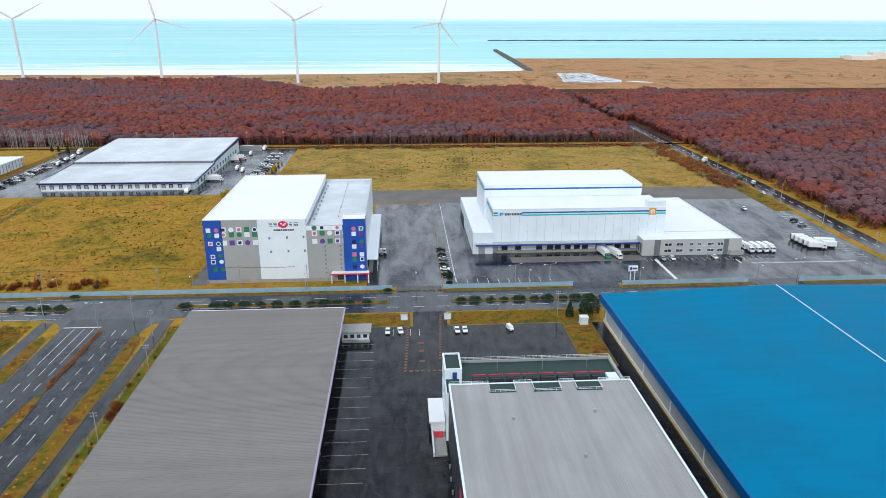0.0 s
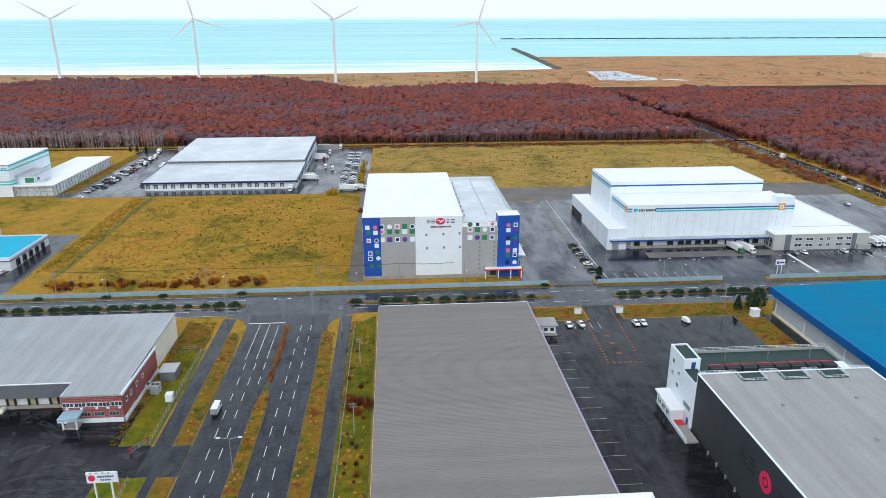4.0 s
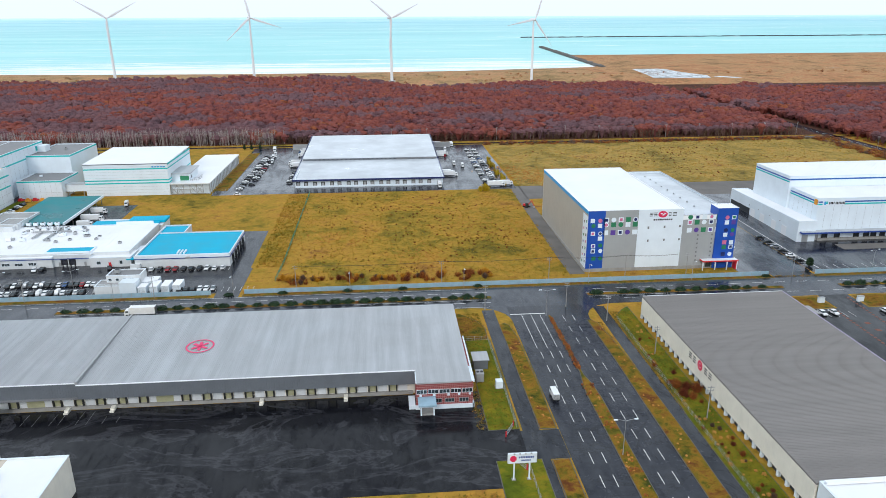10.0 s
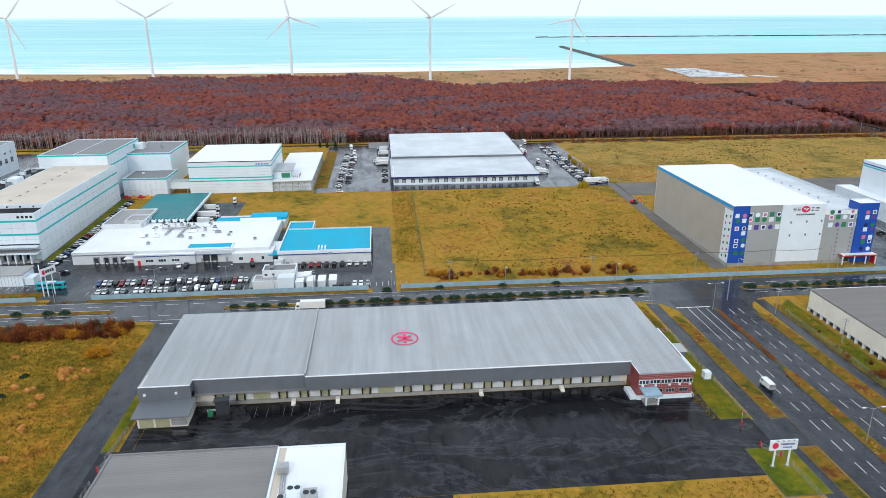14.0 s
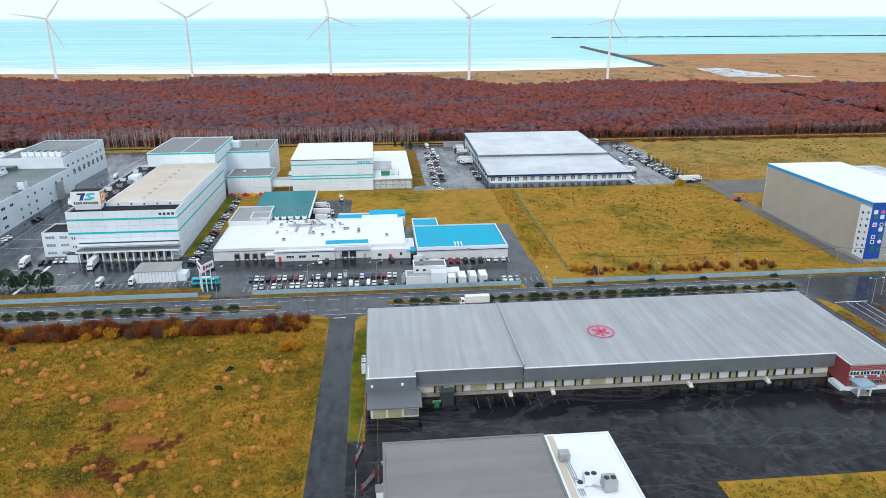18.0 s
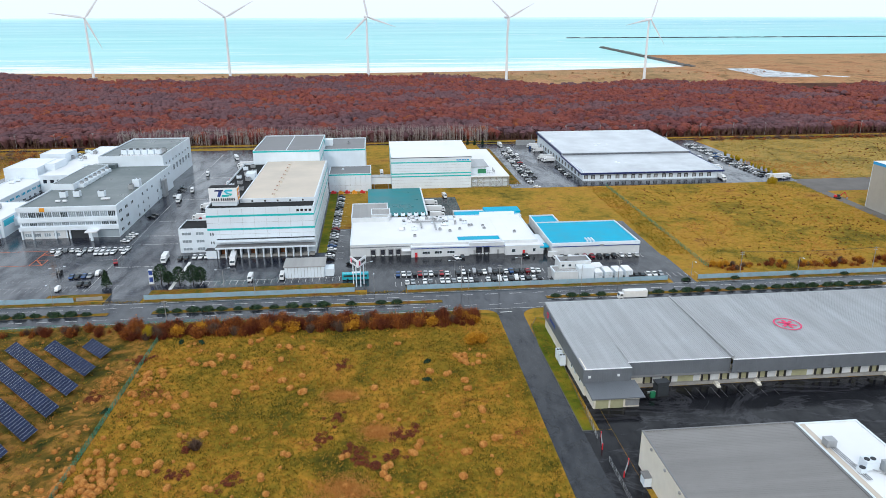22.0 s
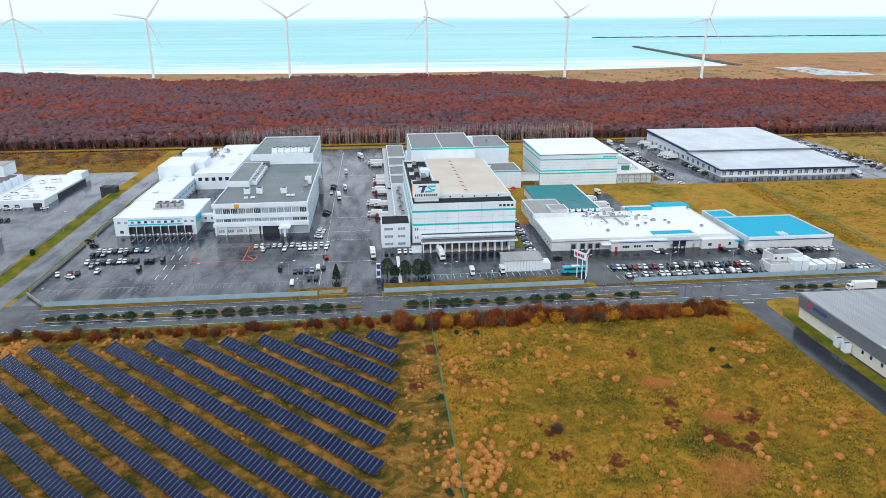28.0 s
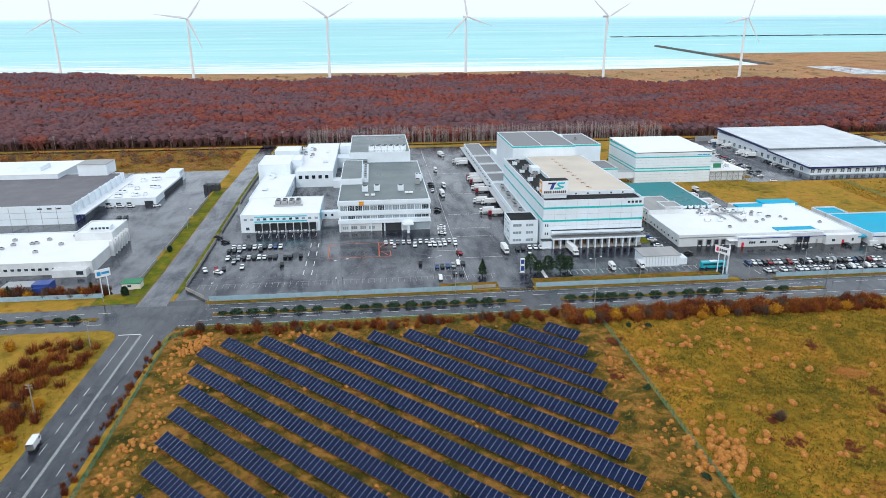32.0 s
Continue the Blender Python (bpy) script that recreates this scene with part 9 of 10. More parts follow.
def small_sheds():
    h = House("storage_shed", -404, 276, "pale grey storage shed beside the bus", "shed", 0.03)
    h.shell(-403.5, -386.5, 277.0, 287.5, 5.0, "white", "pale_roof", 0.1)
    h.slope("roof", "pale_roof", -404.0, -386.0, 276.6, 288, 5.2, 5.5, 0.3)
    h.seams("s", (0, 0, 277, 0), -403.5, -386.6, 0.2, 4.9, 1.4, "grey_wall", 0.05, 0.06)
    h.box("side_store", "white", -386.4, -382.5, 278, 284, 0, 3.2)
    k = House("green_kiosk", -629, 275, "small white kiosk with a green roof", "kiosk", 0.03)
    k.shell(-629.0, -621.6, 275.0, 279.5, 2.6, "cream_wall", "green", 0.1)
    k.slope("roof", "green", -629.4, -621.2, 274.6, 279.9, 2.8, 3.2, 0.25, "bright green roof")
    k.window("s", (0, 0, 275, 0), -626, 1.0, 1.6, 1.0)
    w = House("equipment_hut", -139, 184, "grey equipment hut on the lawn", "hut", 0.05)
    w.shell(-138.9, -134.3, 184.5, 190.0, 3.4, "slate_wall", "silver_roof", 0.1)
    w.box("roof", "silver_roof", -139.3, -133.9, 184.0, 190.4, 3.4, 3.6)
    c = House("white_cabinet", -133, 172, "white steel cabinet by the fence", "cabinet", 0.05)
    c.box("cabinet", "white", -133.6, -131.5, 171.8, 174.0, 0.1, 2.4)
    c.box("base", "concrete", -133.8, -131.3, 171.6, 174.2, -0.1, 0.1)
    d = House("cooling_unit", -138, 176, "grey cooling unit behind the office", "machine", 0.05)
    d.unit(-138.0, 177.5, 0.1, 2.4, 3.2, 3.0, "grey_wall", 2, "condenser")
    d.unit(-141.0, 180.0, 0.1, 1.6, 1.4, 1.8, "white", 1, "condenser")
    tr = House("blue_tarpaulin_stack", -664, 279, "stack of pipes under a bright blue tarpaulin", "stack", 0.03)
    tr.box("tarpaulin", "royal", -665.5, -658.5, 276.5, 282.5, 0, 3.2)
    tr.box("tarpaulin", "royal", -664.5, -660, 274.8, 276.5, 0, 2.2)
    tr.box("pipe_stack", "steel", -679, -665.6, 279, 286, 0, 1.6)
    g = House("crate_stack", -628, 437, "dark stack of crates at the yard edge", "stack", None)
    for i in range(4):
        g.box("crate", "dark_wall", -631 + 2.4 * i, -628.8 + 2.4 * i, 436, 442, 0, 4.2 - 0.3 * (i % 2))
    b1 = House("grey_post_box", 2.5, 226, "grey gate cabinet beside the yard entrance", "cabinet", 0.05)
    b1.box("cabinet", "white", 5.4, 8.0, 226.5, 227.5, 0, 2.2)
    b1.box("cap", "steel", 5.3, 8.1, 226.4, 227.6, 2.2, 2.3)
    b2 = House("grey_post_box", 24.5, 226, "grey gate cabinet beside the yard entrance", "cabinet", 0.05)
    b2.box("cabinet", "white", 22.0, 24.6, 226.5, 227.5, 0, 2.2)
    b2.box("cap", "steel", 21.9, 24.7, 226.4, 227.6, 2.2, 2.3)


small_sheds()


def gate(x, y, label, turn):
    t = thing("yard_gate", (x, y, gz(y)), label, "gate", "", turn)
    part("frame", Shape().box(-2.6, 2.6, -0.05, 0.05, 0.2, 0.3).box(-2.6, 2.6, -0.05, 0.05, 1.3, 1.4).box(-2.6, -2.5, -0.05, 0.05, 0.2, 1.4).box(2.5, 2.6, -0.05, 0.05, 0.2, 1.4), "steel", t)
    part("rail", Shape().box(-2.4, 2.4, -0.03, 0.03, 0.7, 0.8), "steel", t)
    part("upright", Shape().box(-0.05, 0.05, -0.028, 0.028, 0.3, 1.3), "steel", t)
    part("post", Shape().box(-3.0, -2.7, -0.15, 0.15, 0, 1.8), "red", t)
    part("post", Shape().box(2.7, 3.0, -0.15, 0.15, 0, 1.8), "red", t)


gate(-133.5, 148.5, "steel yard gate with red posts, drawn open", 60)
gate(-133.5, 133.5, "steel yard gate with red posts, drawn open", -60)
gate(-305.4, 144.0, "steel yard gate with red posts at the lane", 75)
gate(-303.0, 132.0, "steel yard gate with red posts at the lane", 60)


# ---- solar field ----
def solar_field():
    d = Vector((1.0, -1.0, 0)).normalized()
    q = Vector((-1.0, -1.0, 0)).normalized()  # the panels look down to the south-west
    tilt, wide, pitch = radians(24), 4.4, 1.67
    down = q * math.cos(tilt) - Vector((0, 0, 1)) * math.sin(tilt)
    up = q * math.sin(tilt) + Vector((0, 0, 1)) * math.cos(tilt)

    def slab(s, u0, u1, v0, v1, t0, t1):
        pts = [d * u + down * v + up * t for t in (t0, t1) for u, v in ((u0, v0), (u1, v0), (u1, v1), (u0, v1))]
        return s.add([tuple(p) for p in pts], [(3, 2, 1, 0), (4, 5, 6, 7), (0, 1, 5, 4), (1, 2, 6, 5), (2, 3, 7, 6), (3, 0, 4, 7)])

    # one table section: two modules wide, four high; bright clamping rails run down the slope, thin seams run across
    us = (0, 0.05, pitch - 0.05, pitch + 0.05, 2 * pitch - 0.05, 2 * pitch)
    vs = (0, 1.085, 1.115, 2.185, 2.215, wide)
    s, m = Shape(), len(us)
    top = [tuple(d * u + down * v + up * 0.05) for v in vs for u in us]
    low = [tuple(d * u + down * v) for v in vs for u in us]
    faces, kinds = [], []
    for j in range(m - 1):
        for i in range(m - 1):
            a = j * m + i
            faces += [(a, a + m, a + m + 1, a + 1), (m * m + a, m * m + a + 1, m * m + a + m + 1, m * m + a + m)]
            kinds += [(0 if j in (0, 2, 4) else 2) if i in (1, 3) else 1, 2]
    rim = [i for i in range(m)] + [m * j + m - 1 for j in range(1, m)] + [m * (m - 1) + i for i in range(m - 2, -1, -1)] + [m * j for j in range(m - 2, 0, -1)]
    for a, b in zip(rim, rim[1:] + rim[:1]):
        faces.append((a, b, m * m + b, m * m + a))
        kinds.append(2)
    panel = s.add(top + low, faces).mesh("panel")
    for key in ("solar", "solar_frame", "solar_seam"):
        panel.materials.append(M[key])
    for f in panel.polygons:
        f.material_index = kinds[f.index]
    prop = Shape()
    for v in (0.5, wide - 0.5):
        p = down * v
        prop.rod((p.x, p.y, -2.75), (p.x, p.y, p.z - 0.05), 0.06, None, 4)
    slab(prop, -0.05, 0.05, 0.1, wide - 0.1, -0.14, -0.03)
    prop = prop.mesh("trestle")
    prop.materials.append(M["steel"])
    for k in range(17):
        c = -243.5 - 12.53 * k   # x + y along the upper edge
        x0, y0 = c - 218.2, 218.2
        if x0 < -581.2:
            x0 = -581.2 + 0.024 * (218 - (c + 581.2))
            y0 = c - x0
        xe = -453.1 - 0.065 * (209.6 - (c + 455))
        ye = max(c - xe, 88.0)
        n = round((y0 - ye) * 1.41421 / (2 * pitch))
        if y0 < 95 or n < 2:
            continue
        t = thing("solar_row", (x0, y0, 0), "tilted row of dark blue solar panels on steel trestles", "solar array", "rows of solar panels")
        for i in range(n):
            p = d * (2 * pitch * i)
            part("panel", panel, "solar", t, at=(p.x, p.y, 2.6))
            if i % 3 == 0:
                p = p + d * 0.3
                part("trestle", prop, "steel", t, at=(p.x, p.y, 2.6))


def solar_material():
    n = Nodes("solar_cells")
    col = n.mix(n.random(), (0.0040, 0.0090, 0.036), (0.0066, 0.0135, 0.050))
    col = n.mix(0.35, col, n.ramp(n.noise(0.35, 4), (0.36, (0.0035, 0.008, 0.032)), (0.62, (0.010, 0.021, 0.066))))
    return n.done(col, 0.22, spec=0.12)


M["solar"] = solar_material()
M["solar_frame"] = paint("bright_rail", (0.26, 0.30, 0.39), 0.45, 0.05, 0.5, spec=0.2)
M["solar_seam"] = paint("dark_seam", (0.03, 0.045, 0.10), 0.45, 0.05, 0.5, spec=0.1)
solar_field()


# ---- planting ----
def clump_mesh(name, mat, n, rx, ry, h, leaf, seed):
    r = np.random.default_rng(seed)
    u, c = r.random(n) * 6.283, r.random(n)
    s = np.sqrt(1 - c * c)
    q = 0.6 + 0.45 * r.random(n)
    ctr = np.stack([rx * s * np.cos(u) * q, ry * s * np.sin(u) * q, h * (0.12 + 0.85 * c * q)], 1)
    out = np.stack([s * np.cos(u), s * np.sin(u), c + 0.5], 1) + 0.5 * r.normal(size=(n, 3))
    a = np.cross(out, r.normal(size=(n, 3)))
    a /= np.linalg.norm(a, axis=1, keepdims=True)
    b = np.cross(out, a)
    b /= np.linalg.norm(b, axis=1, keepdims=True)
    z = leaf * (0.6 + 0.8 * r.random((n, 1)))
    tri = np.stack([ctr + a * z, ctr - 0.6 * a * z + 0.8 * b * z, ctr - 0.6 * a * z - 0.8 * b * z], 1)
    return soup(name, tri, mat)


def shrub(name, mesh, x, y, label, group, scale=1.0, turn=0.0, category="shrub"):
    ob = new(name, mesh)
    ob.location, ob.rotation_euler, ob.scale = (x, y, gz(y) + 0.05), (0, 0, turn), (scale, scale, scale)
    return tagged(ob, label, category, group)


HEDGE = [clump_mesh("hedge_bush", "evergreen", 260, 2.3, 1.15, 1.7, 0.32, 40 + i) for i in range(4)]
rr = random.Random(5)
for x0, x1 in MEDIANS:
    x = max(x0, -760) + 4
    while x < min(x1, 240) - 3:
        if rr.random() < 0.86:
            shrub("hedge_bush", HEDGE[rr.randrange(4)], x, 244.5, "dark clipped evergreen bush on the road median", "median bushes", rr.uniform(0.85, 1.3), rr.choice((0, 3.14)))
        x += rr.uniform(5.0, 7.0)
for x in (-183, -160, -128, -210, 0, -232):
    shrub("hedge_bush", HEDGE[0], x, 256.6, "dark evergreen bush on the grass strip", "verge bushes", 0.9)

def twig_mesh(name, mat, n, wide, high, leaf, seed):
    """A thin autumn shrub: upright twigs fanning from the foot and small leaves among them."""
    r = np.random.default_rng(seed)
    a, f = r.random(n) * 6.283, r.random(n) ** 0.7
    foot = np.stack([0.4 * wide * f * np.cos(a), 0.4 * wide * f * np.sin(a), np.zeros(n)], 1)
    a2 = a + r.normal(size=n) * 0.5
    h = high * (0.5 + 0.55 * r.random(n)) * (1.05 - 0.35 * f)
    tip = foot + np.stack([0.75 * wide * f * np.cos(a2), 0.75 * wide * f * np.sin(a2), h], 1)
    w = np.stack([-np.sin(a), np.cos(a), np.zeros(n)], 1) * (0.05 + 0.05 * r.random((n, 1)))
    twigs = np.stack([foot - w, foot + w, tip], 1)
    m = int(n * 1.5)
    k = r.integers(0, n, m)
    t = (0.3 + 0.7 * r.random((m, 1)))
    ctr = foot[k] * (1 - t) + tip[k] * t + r.normal(size=(m, 3)) * 0.14
    u = r.normal(size=(m, 3))
    u /= np.linalg.norm(u, axis=1, keepdims=True)
    v = np.cross(u, r.normal(size=(m, 3)))
    v /= np.linalg.norm(v, axis=1, keepdims=True)
    z = leaf * (0.5 + 0.9 * r.random((m, 1)))
    leafs = np.stack([ctr + u * z, ctr - 0.6 * u * z + 0.8 * v * z, ctr - 0.6 * u * z - 0.8 * v * z], 1)
    return soup(name, np.concatenate([twigs, leafs]), mat)


RUST = [twig_mesh("rust_shrub", ("shrub", "shrub", "bramble")[i % 3], 380, 2.0, 3.4, 0.17, 60 + i) for i in range(6)]
AMBER = [twig_mesh("amber_shrub", "amber", 420, 1.9, 3.0, 0.19, 70 + i) for i in range(2)]
GOLD = [twig_mesh("gold_shrub", "gold", 420, 1.5, 4.0, 0.18, 80 + i) for i in range(2)]
TWIG = [twig_mesh("bare_shrub", "grey_twig", 480, 1.9, 3.4, 0.08, 90 + i) for i in range(3)]


def thicket(n, x0, x1, y0, y1, mix, lo=0.6, hi=1.25, label="rust-red autumn shrub by the road", group="roadside shrubs"):
    for _ in range(n):
        k = rr.choice(mix)
        m = rr.choice(k)
        lab = {"amber_shrub": "glowing amber autumn shrub in rough grass", "gold_shrub": "yellow autumn sapling at the yard edge", "bare_shrub": "bare grey-twigged shrub in rough grass"}.get(m.name.split(".")[0], label)
        shrub(m.name.split(".")[0], m, rr.uniform(x0, x1), rr.uniform(y0, y1), lab, group, rr.uniform(lo, hi), rr.uniform(0, 6))


thicket(110, -452, -326, 220.5, 230.8, (RUST, RUST, RUST, RUST, AMBER, TWIG), 0.8, 1.5)
thicket(46, -590, -452, 224.0, 231, (RUST, RUST, RUST, TWIG, TWIG), 0.6, 1.25)
thicket(2, -448, -436, 222, 224, (GOLD,), 1.0, 1.3, group="roadside saplings")
thicket(46, -642, -619, 110, 224, (RUST, RUST, TWIG, AMBER), 0.6, 1.3)
thicket(24, -690, -640, 150, 226, (RUST, TWIG, AMBER), 0.5, 1.2)
thicket(40, -214, -120, 266, 274, (RUST, RUST, AMBER, TWIG), 0.5, 1.0, "rust-red autumn shrub behind the fence", "meadow shrubs")
thicket(46, -700, -634, 267.6, 274, (RUST, RUST, AMBER, TWIG), 0.8, 1.4, "rust-red autumn shrub behind the fence", "meadow shrubs")
thicket(24, -88, -84, 428, 520, (GOLD,), 0.5, 1.0, group="yard saplings")
thicket(7, -190, -160, 590, 597, (GOLD,), 1.0, 1.7, group="saplings before the wood")
thicket(6, -109, -99, 414, 418, (GOLD,), 0.9, 1.4, group="yard saplings")
thicket(26, -80, -73, 110, 212, (RUST, RUST, TWIG), 0.2, 0.5, group="lawn shrubs")
thicket(6, -79, -72, 155, 168, (RUST,), 0.7, 1.0, group="lawn shrubs")
shrub("bare_shrub", TWIG[0], -412, 152, "bare grey-twigged shrub in rough grass", "field shrubs", 1.1)
for x, y in ((-349, 182), (-348, 194), (-432, 217), (-425, 216), (-442, 173), (-444, 130)):
    shrub("hedge_bush", HEDGE[1], x, y, "low grey-green bush in rough grass", "field bushes", 0.7, x)
for x, y in ((-330.5, 208.0), (-328.2, 206.5), (-332, 206)):
    shrub("amber_shrub", AMBER[0], x, y, "glowing amber autumn shrub in rough grass", "field shrubs", 1.25, x)
for x, y in ((-212, 273), (-209.5, 271.5), (-206.5, 272.5)):
    shrub("amber_shrub", AMBER[1], x, y, "glowing amber autumn shrub in rough grass", "field shrubs", 1.0, x)


def pine(x, y, high, label, cone=False, seed=0):
    """A dark evergreen: trunk, limbs and a ragged crown of needle clumps."""
    t = thing("pine_tree", (x, y, gz(y)), label, "tree", "evergreens by the gates")
    r = np.random.default_rng(seed)
    trunk = Shape().rod((0, 0, 0), (0.1, 0.1, high * 0.9), 0.22, 0.05, 7)
    for i in range(14):
        z, a = high * (0.25 + 0.05 * i), r.random() * 6.28
        ln = (high * 0.34) * (1 - i / 16)
        trunk.rod((0, 0, z), (ln * math.cos(a), ln * math.sin(a), z + 0.12 * ln), 0.06, 0.02, 4)
    part("trunk", trunk, "dark_bark", t)
    n = 900
    f = r.random(n)
    rad = (high * 0.28 * (1 - f) ** 0.8 if cone else high * 0.36 * np.sqrt(np.clip(1 - (2 * f - 0.75) ** 2 / 1.6, 0.02, 1))) * (0.55 + 0.5 * r.random(n))
    u = r.random(n) * 6.283
    ctr = np.stack([rad * np.cos(u), rad * np.sin(u), high * (0.14 + 0.86 * f)], 1)
    a = r.normal(size=(n, 3))
    a /= np.linalg.norm(a, axis=1, keepdims=True)
    b = np.cross(a, r.normal(size=(n, 3)))
    b /= np.linalg.norm(b, axis=1, keepdims=True)
    z = 0.34 * (0.5 + r.random((n, 1)))
    part("crown", soup("crown", np.stack([ctr + a * z, ctr - 0.6 * a * z + 0.7 * b * z, ctr - 0.6 * a * z - 0.7 * b * z], 1), "evergreen"), "evergreen", t)


for i, (x, y, hh, c) in enumerate(((-455.2, 276.5, 8.5, 0), (-452.0, 275.8, 5.5, 0), (-447.5, 275.6, 7.5, 0), (-441.8, 275.4, 8.0, 0), (-438.6, 275.6, 7.0, 0), (-477.0, 274.5, 7.5, 1), (70.2, 225.5, 6.5, 1), (79.5, 227.0, 8.0, 0), (76.5, 226.5, 7.0, 0), (27.0, 268.0, 4.0, 0), (-625.5, 268, 4, 0), (-640, 272, 5, 1), (-672, 271, 5, 1), (-284, 578, 5, 1), (-278, 577, 5, 1), (-271, 578, 5, 1), (-622, 322, 3, 0))):
    pine(x, y, hh, "dark evergreen tree with a ragged crown", bool(c), i)


# ---- dry tufts in the rough fields ----
def tufts(name, pts, high, label, blades=26, mat="tuft", foot=0.35, fan=0.75, broad=0.10):
    k = len(pts)
    x, y, s = (np.repeat(pts[:, i], blades) for i in range(3))
    n = k * blades
    a, lean = rng.random(n) * 6.283, rng.random(n) * fan
    r0 = foot * s * np.sqrt(rng.random(n))
    bx, by = x + r0 * np.cos(a), y + r0 * np.sin(a)
    h = high * s * (0.6 + 0.5 * rng.random(n))
    w = broad * s
    z0 = np.array([gz(v) for v in pts[:, 1]]).repeat(blades) + 0.02
    p0 = np.stack([bx - w * np.sin(a), by + w * np.cos(a), z0], 1)
    p1 = np.stack([bx + w * np.sin(a), by - w * np.cos(a), z0], 1)
    p2 = np.stack([bx + lean * h * np.cos(a), by + lean * h * np.sin(a), z0 + h * (1 - 0.35 * lean)], 1)
    stuff(name, soup(name, np.stack([p0, p1, p2], 1), mat), mat, label, "grass")


def mounds(name, pts, label, mat="tuft", leaf=0.13, count=190, high=1.15, wide=0.8, category="grass"):
    """Rounded clumps: short overlapping blades that face outwards and up."""
    tri = crowns(pts[:, :2], high * pts[:, 2], wide * pts[:, 2], leaf, count, np.array([gz(v) for v in pts[:, 1]]), 0.9)
    stuff(name, soup(name, tri, mat), mat, label, category)


def hearts(pts, high):
    """A low ragged dome in the middle of each clump."""
    n, m = len(pts), 9
    z0 = np.array([gz(v) for v in pts[:, 1]])
    ang = np.arange(m) * 2 * np.pi / m + rng.random((n, 1)) * 6

    def ring(out, up):
        rr = pts[:, 2:] * (out + 0.14 * rng.random((n, m)))
        return np.stack([pts[:, :1] + rr * np.cos(ang), pts[:, 1:2] + rr * np.sin(ang), z0[:, None] + high * pts[:, 2:] * (up + 0.10 * rng.random((n, m)))], 2)

    a, b, c = ring(0.30, 0.78), ring(0.58, 0.50), ring(0.60, -0.12)
    top = np.stack([pts[:, 0], pts[:, 1], z0 + 0.92 * high * pts[:, 2]], 1)
    tris = []
    for i in range(m):
        j = (i + 1) % m
        tris += [np.stack([top, a[:, i], a[:, j]], 1)]
        for p, q in ((a, b), (b, c)):
            tris += [np.stack([p[:, i], q[:, i], q[:, j]], 1), np.stack([p[:, i], q[:, j], p[:, j]], 1)]
    return np.concatenate(tris)


def clumps(name, pts, label, mat="tuft", count=110, high=1.2):
    """Dry grass clumps: a rounded heart under a fan of upright blades."""
    stuff(name + "_hearts", soup(name + "_hearts", hearts(pts, high), mat), mat, "close matted straw inside the tufts", "grass")
    mounds(name, pts, label, mat, 0.10, int(count * 1.6), 0.95 * high, 0.72)
    tufts(name + "_blades", pts, high * 1.05, label, int(count * 0.45), mat, 0.55, 0.5, 0.045)


def spread_patch(spots, each, sx, sy, lo, hi):
    """Points spread over oval patches."""
    c = np.repeat(np.array(spots, float), each, 0)
    p = c + rng.normal(size=c.shape) * np.array([sx, sy])
    return np.concatenate([p, rng.uniform(lo, hi, (len(p), 1))], 1)


def field(n, x0, x1, y0, y1, lo, hi):
    return np.stack([rng.uniform(x0, x1, n), rng.uniform(y0, y1, n), rng.uniform(lo, hi, n)], 1)


def clustered(n, x0, x1, y0, y1, lo, hi, heads=14, spread=6):
    c = field(heads, x0, x1, y0, y1, 0, 1)[:, :2]
    p = c[rng.integers(0, heads, n)] + rng.normal(size=(n, 2)) * spread
    keep = (p[:, 0] > x0) & (p[:, 0] < x1) & (p[:, 1] > y0) & (p[:, 1] < y1)
    return np.concatenate([p[keep], rng.uniform(lo, hi, (keep.sum(), 1))], 1)


def around(heads, each, spread, lo, hi):
    """Points scattered about given spots."""
    c = np.repeat(np.array(heads, float), each, 0)
    p = c + rng.normal(size=c.shape) * spread
    return np.concatenate([p, rng.uniform(lo, hi, (len(p), 1))], 1)


# heads of round straw tufts, as they stand in the rough meadow
NEAR = ((-333, 149), (-337, 146), (-353, 148), (-356, 145), (-341, 143), (-344, 133), (-335, 134), (-354, 130), (-373, 144), (-363, 135), (-363, 140), (-388, 147), (-394, 138), (-405, 135), (-412, 144), (-415, 136), (-419, 146), (-423, 142), (-425, 147), (-412, 158), (-417, 158), (-428, 155), (-403, 159))
MIDDLE = ((-437, 194), (-436, 188), (-432, 196), (-431, 193), (-394, 186), (-388, 188), (-391, 181), (-387, 178), (-407, 180), (-438, 182), (-434, 177), (-422, 180), (-423, 174), (-412, 173), (-365, 178), (-353, 180), (-348, 188), (-363, 167), (-364, 162), (-342, 185), (-338, 181), (-337, 175), (-334, 163), (-342, 161), (-424, 168))
BACK = ((-408, 214), (-405, 215), (-398, 210), (-394, 209), (-389, 207), (-367, 207), (-357, 207), (-416, 205), (-412, 204), (-423, 200), (-420, 199), (-406, 199), (-406, 196), (-398, 194), (-396, 199), (-413, 192), (-409, 190), (-402, 182))
BIG = ((-435, 146), (-440, 140), (-433, 137), (-437, 133))
SMALL = ((-335, 196), (-337, 193), (-332, 194), (-421, 201), (-392, 127), (-435, 191))
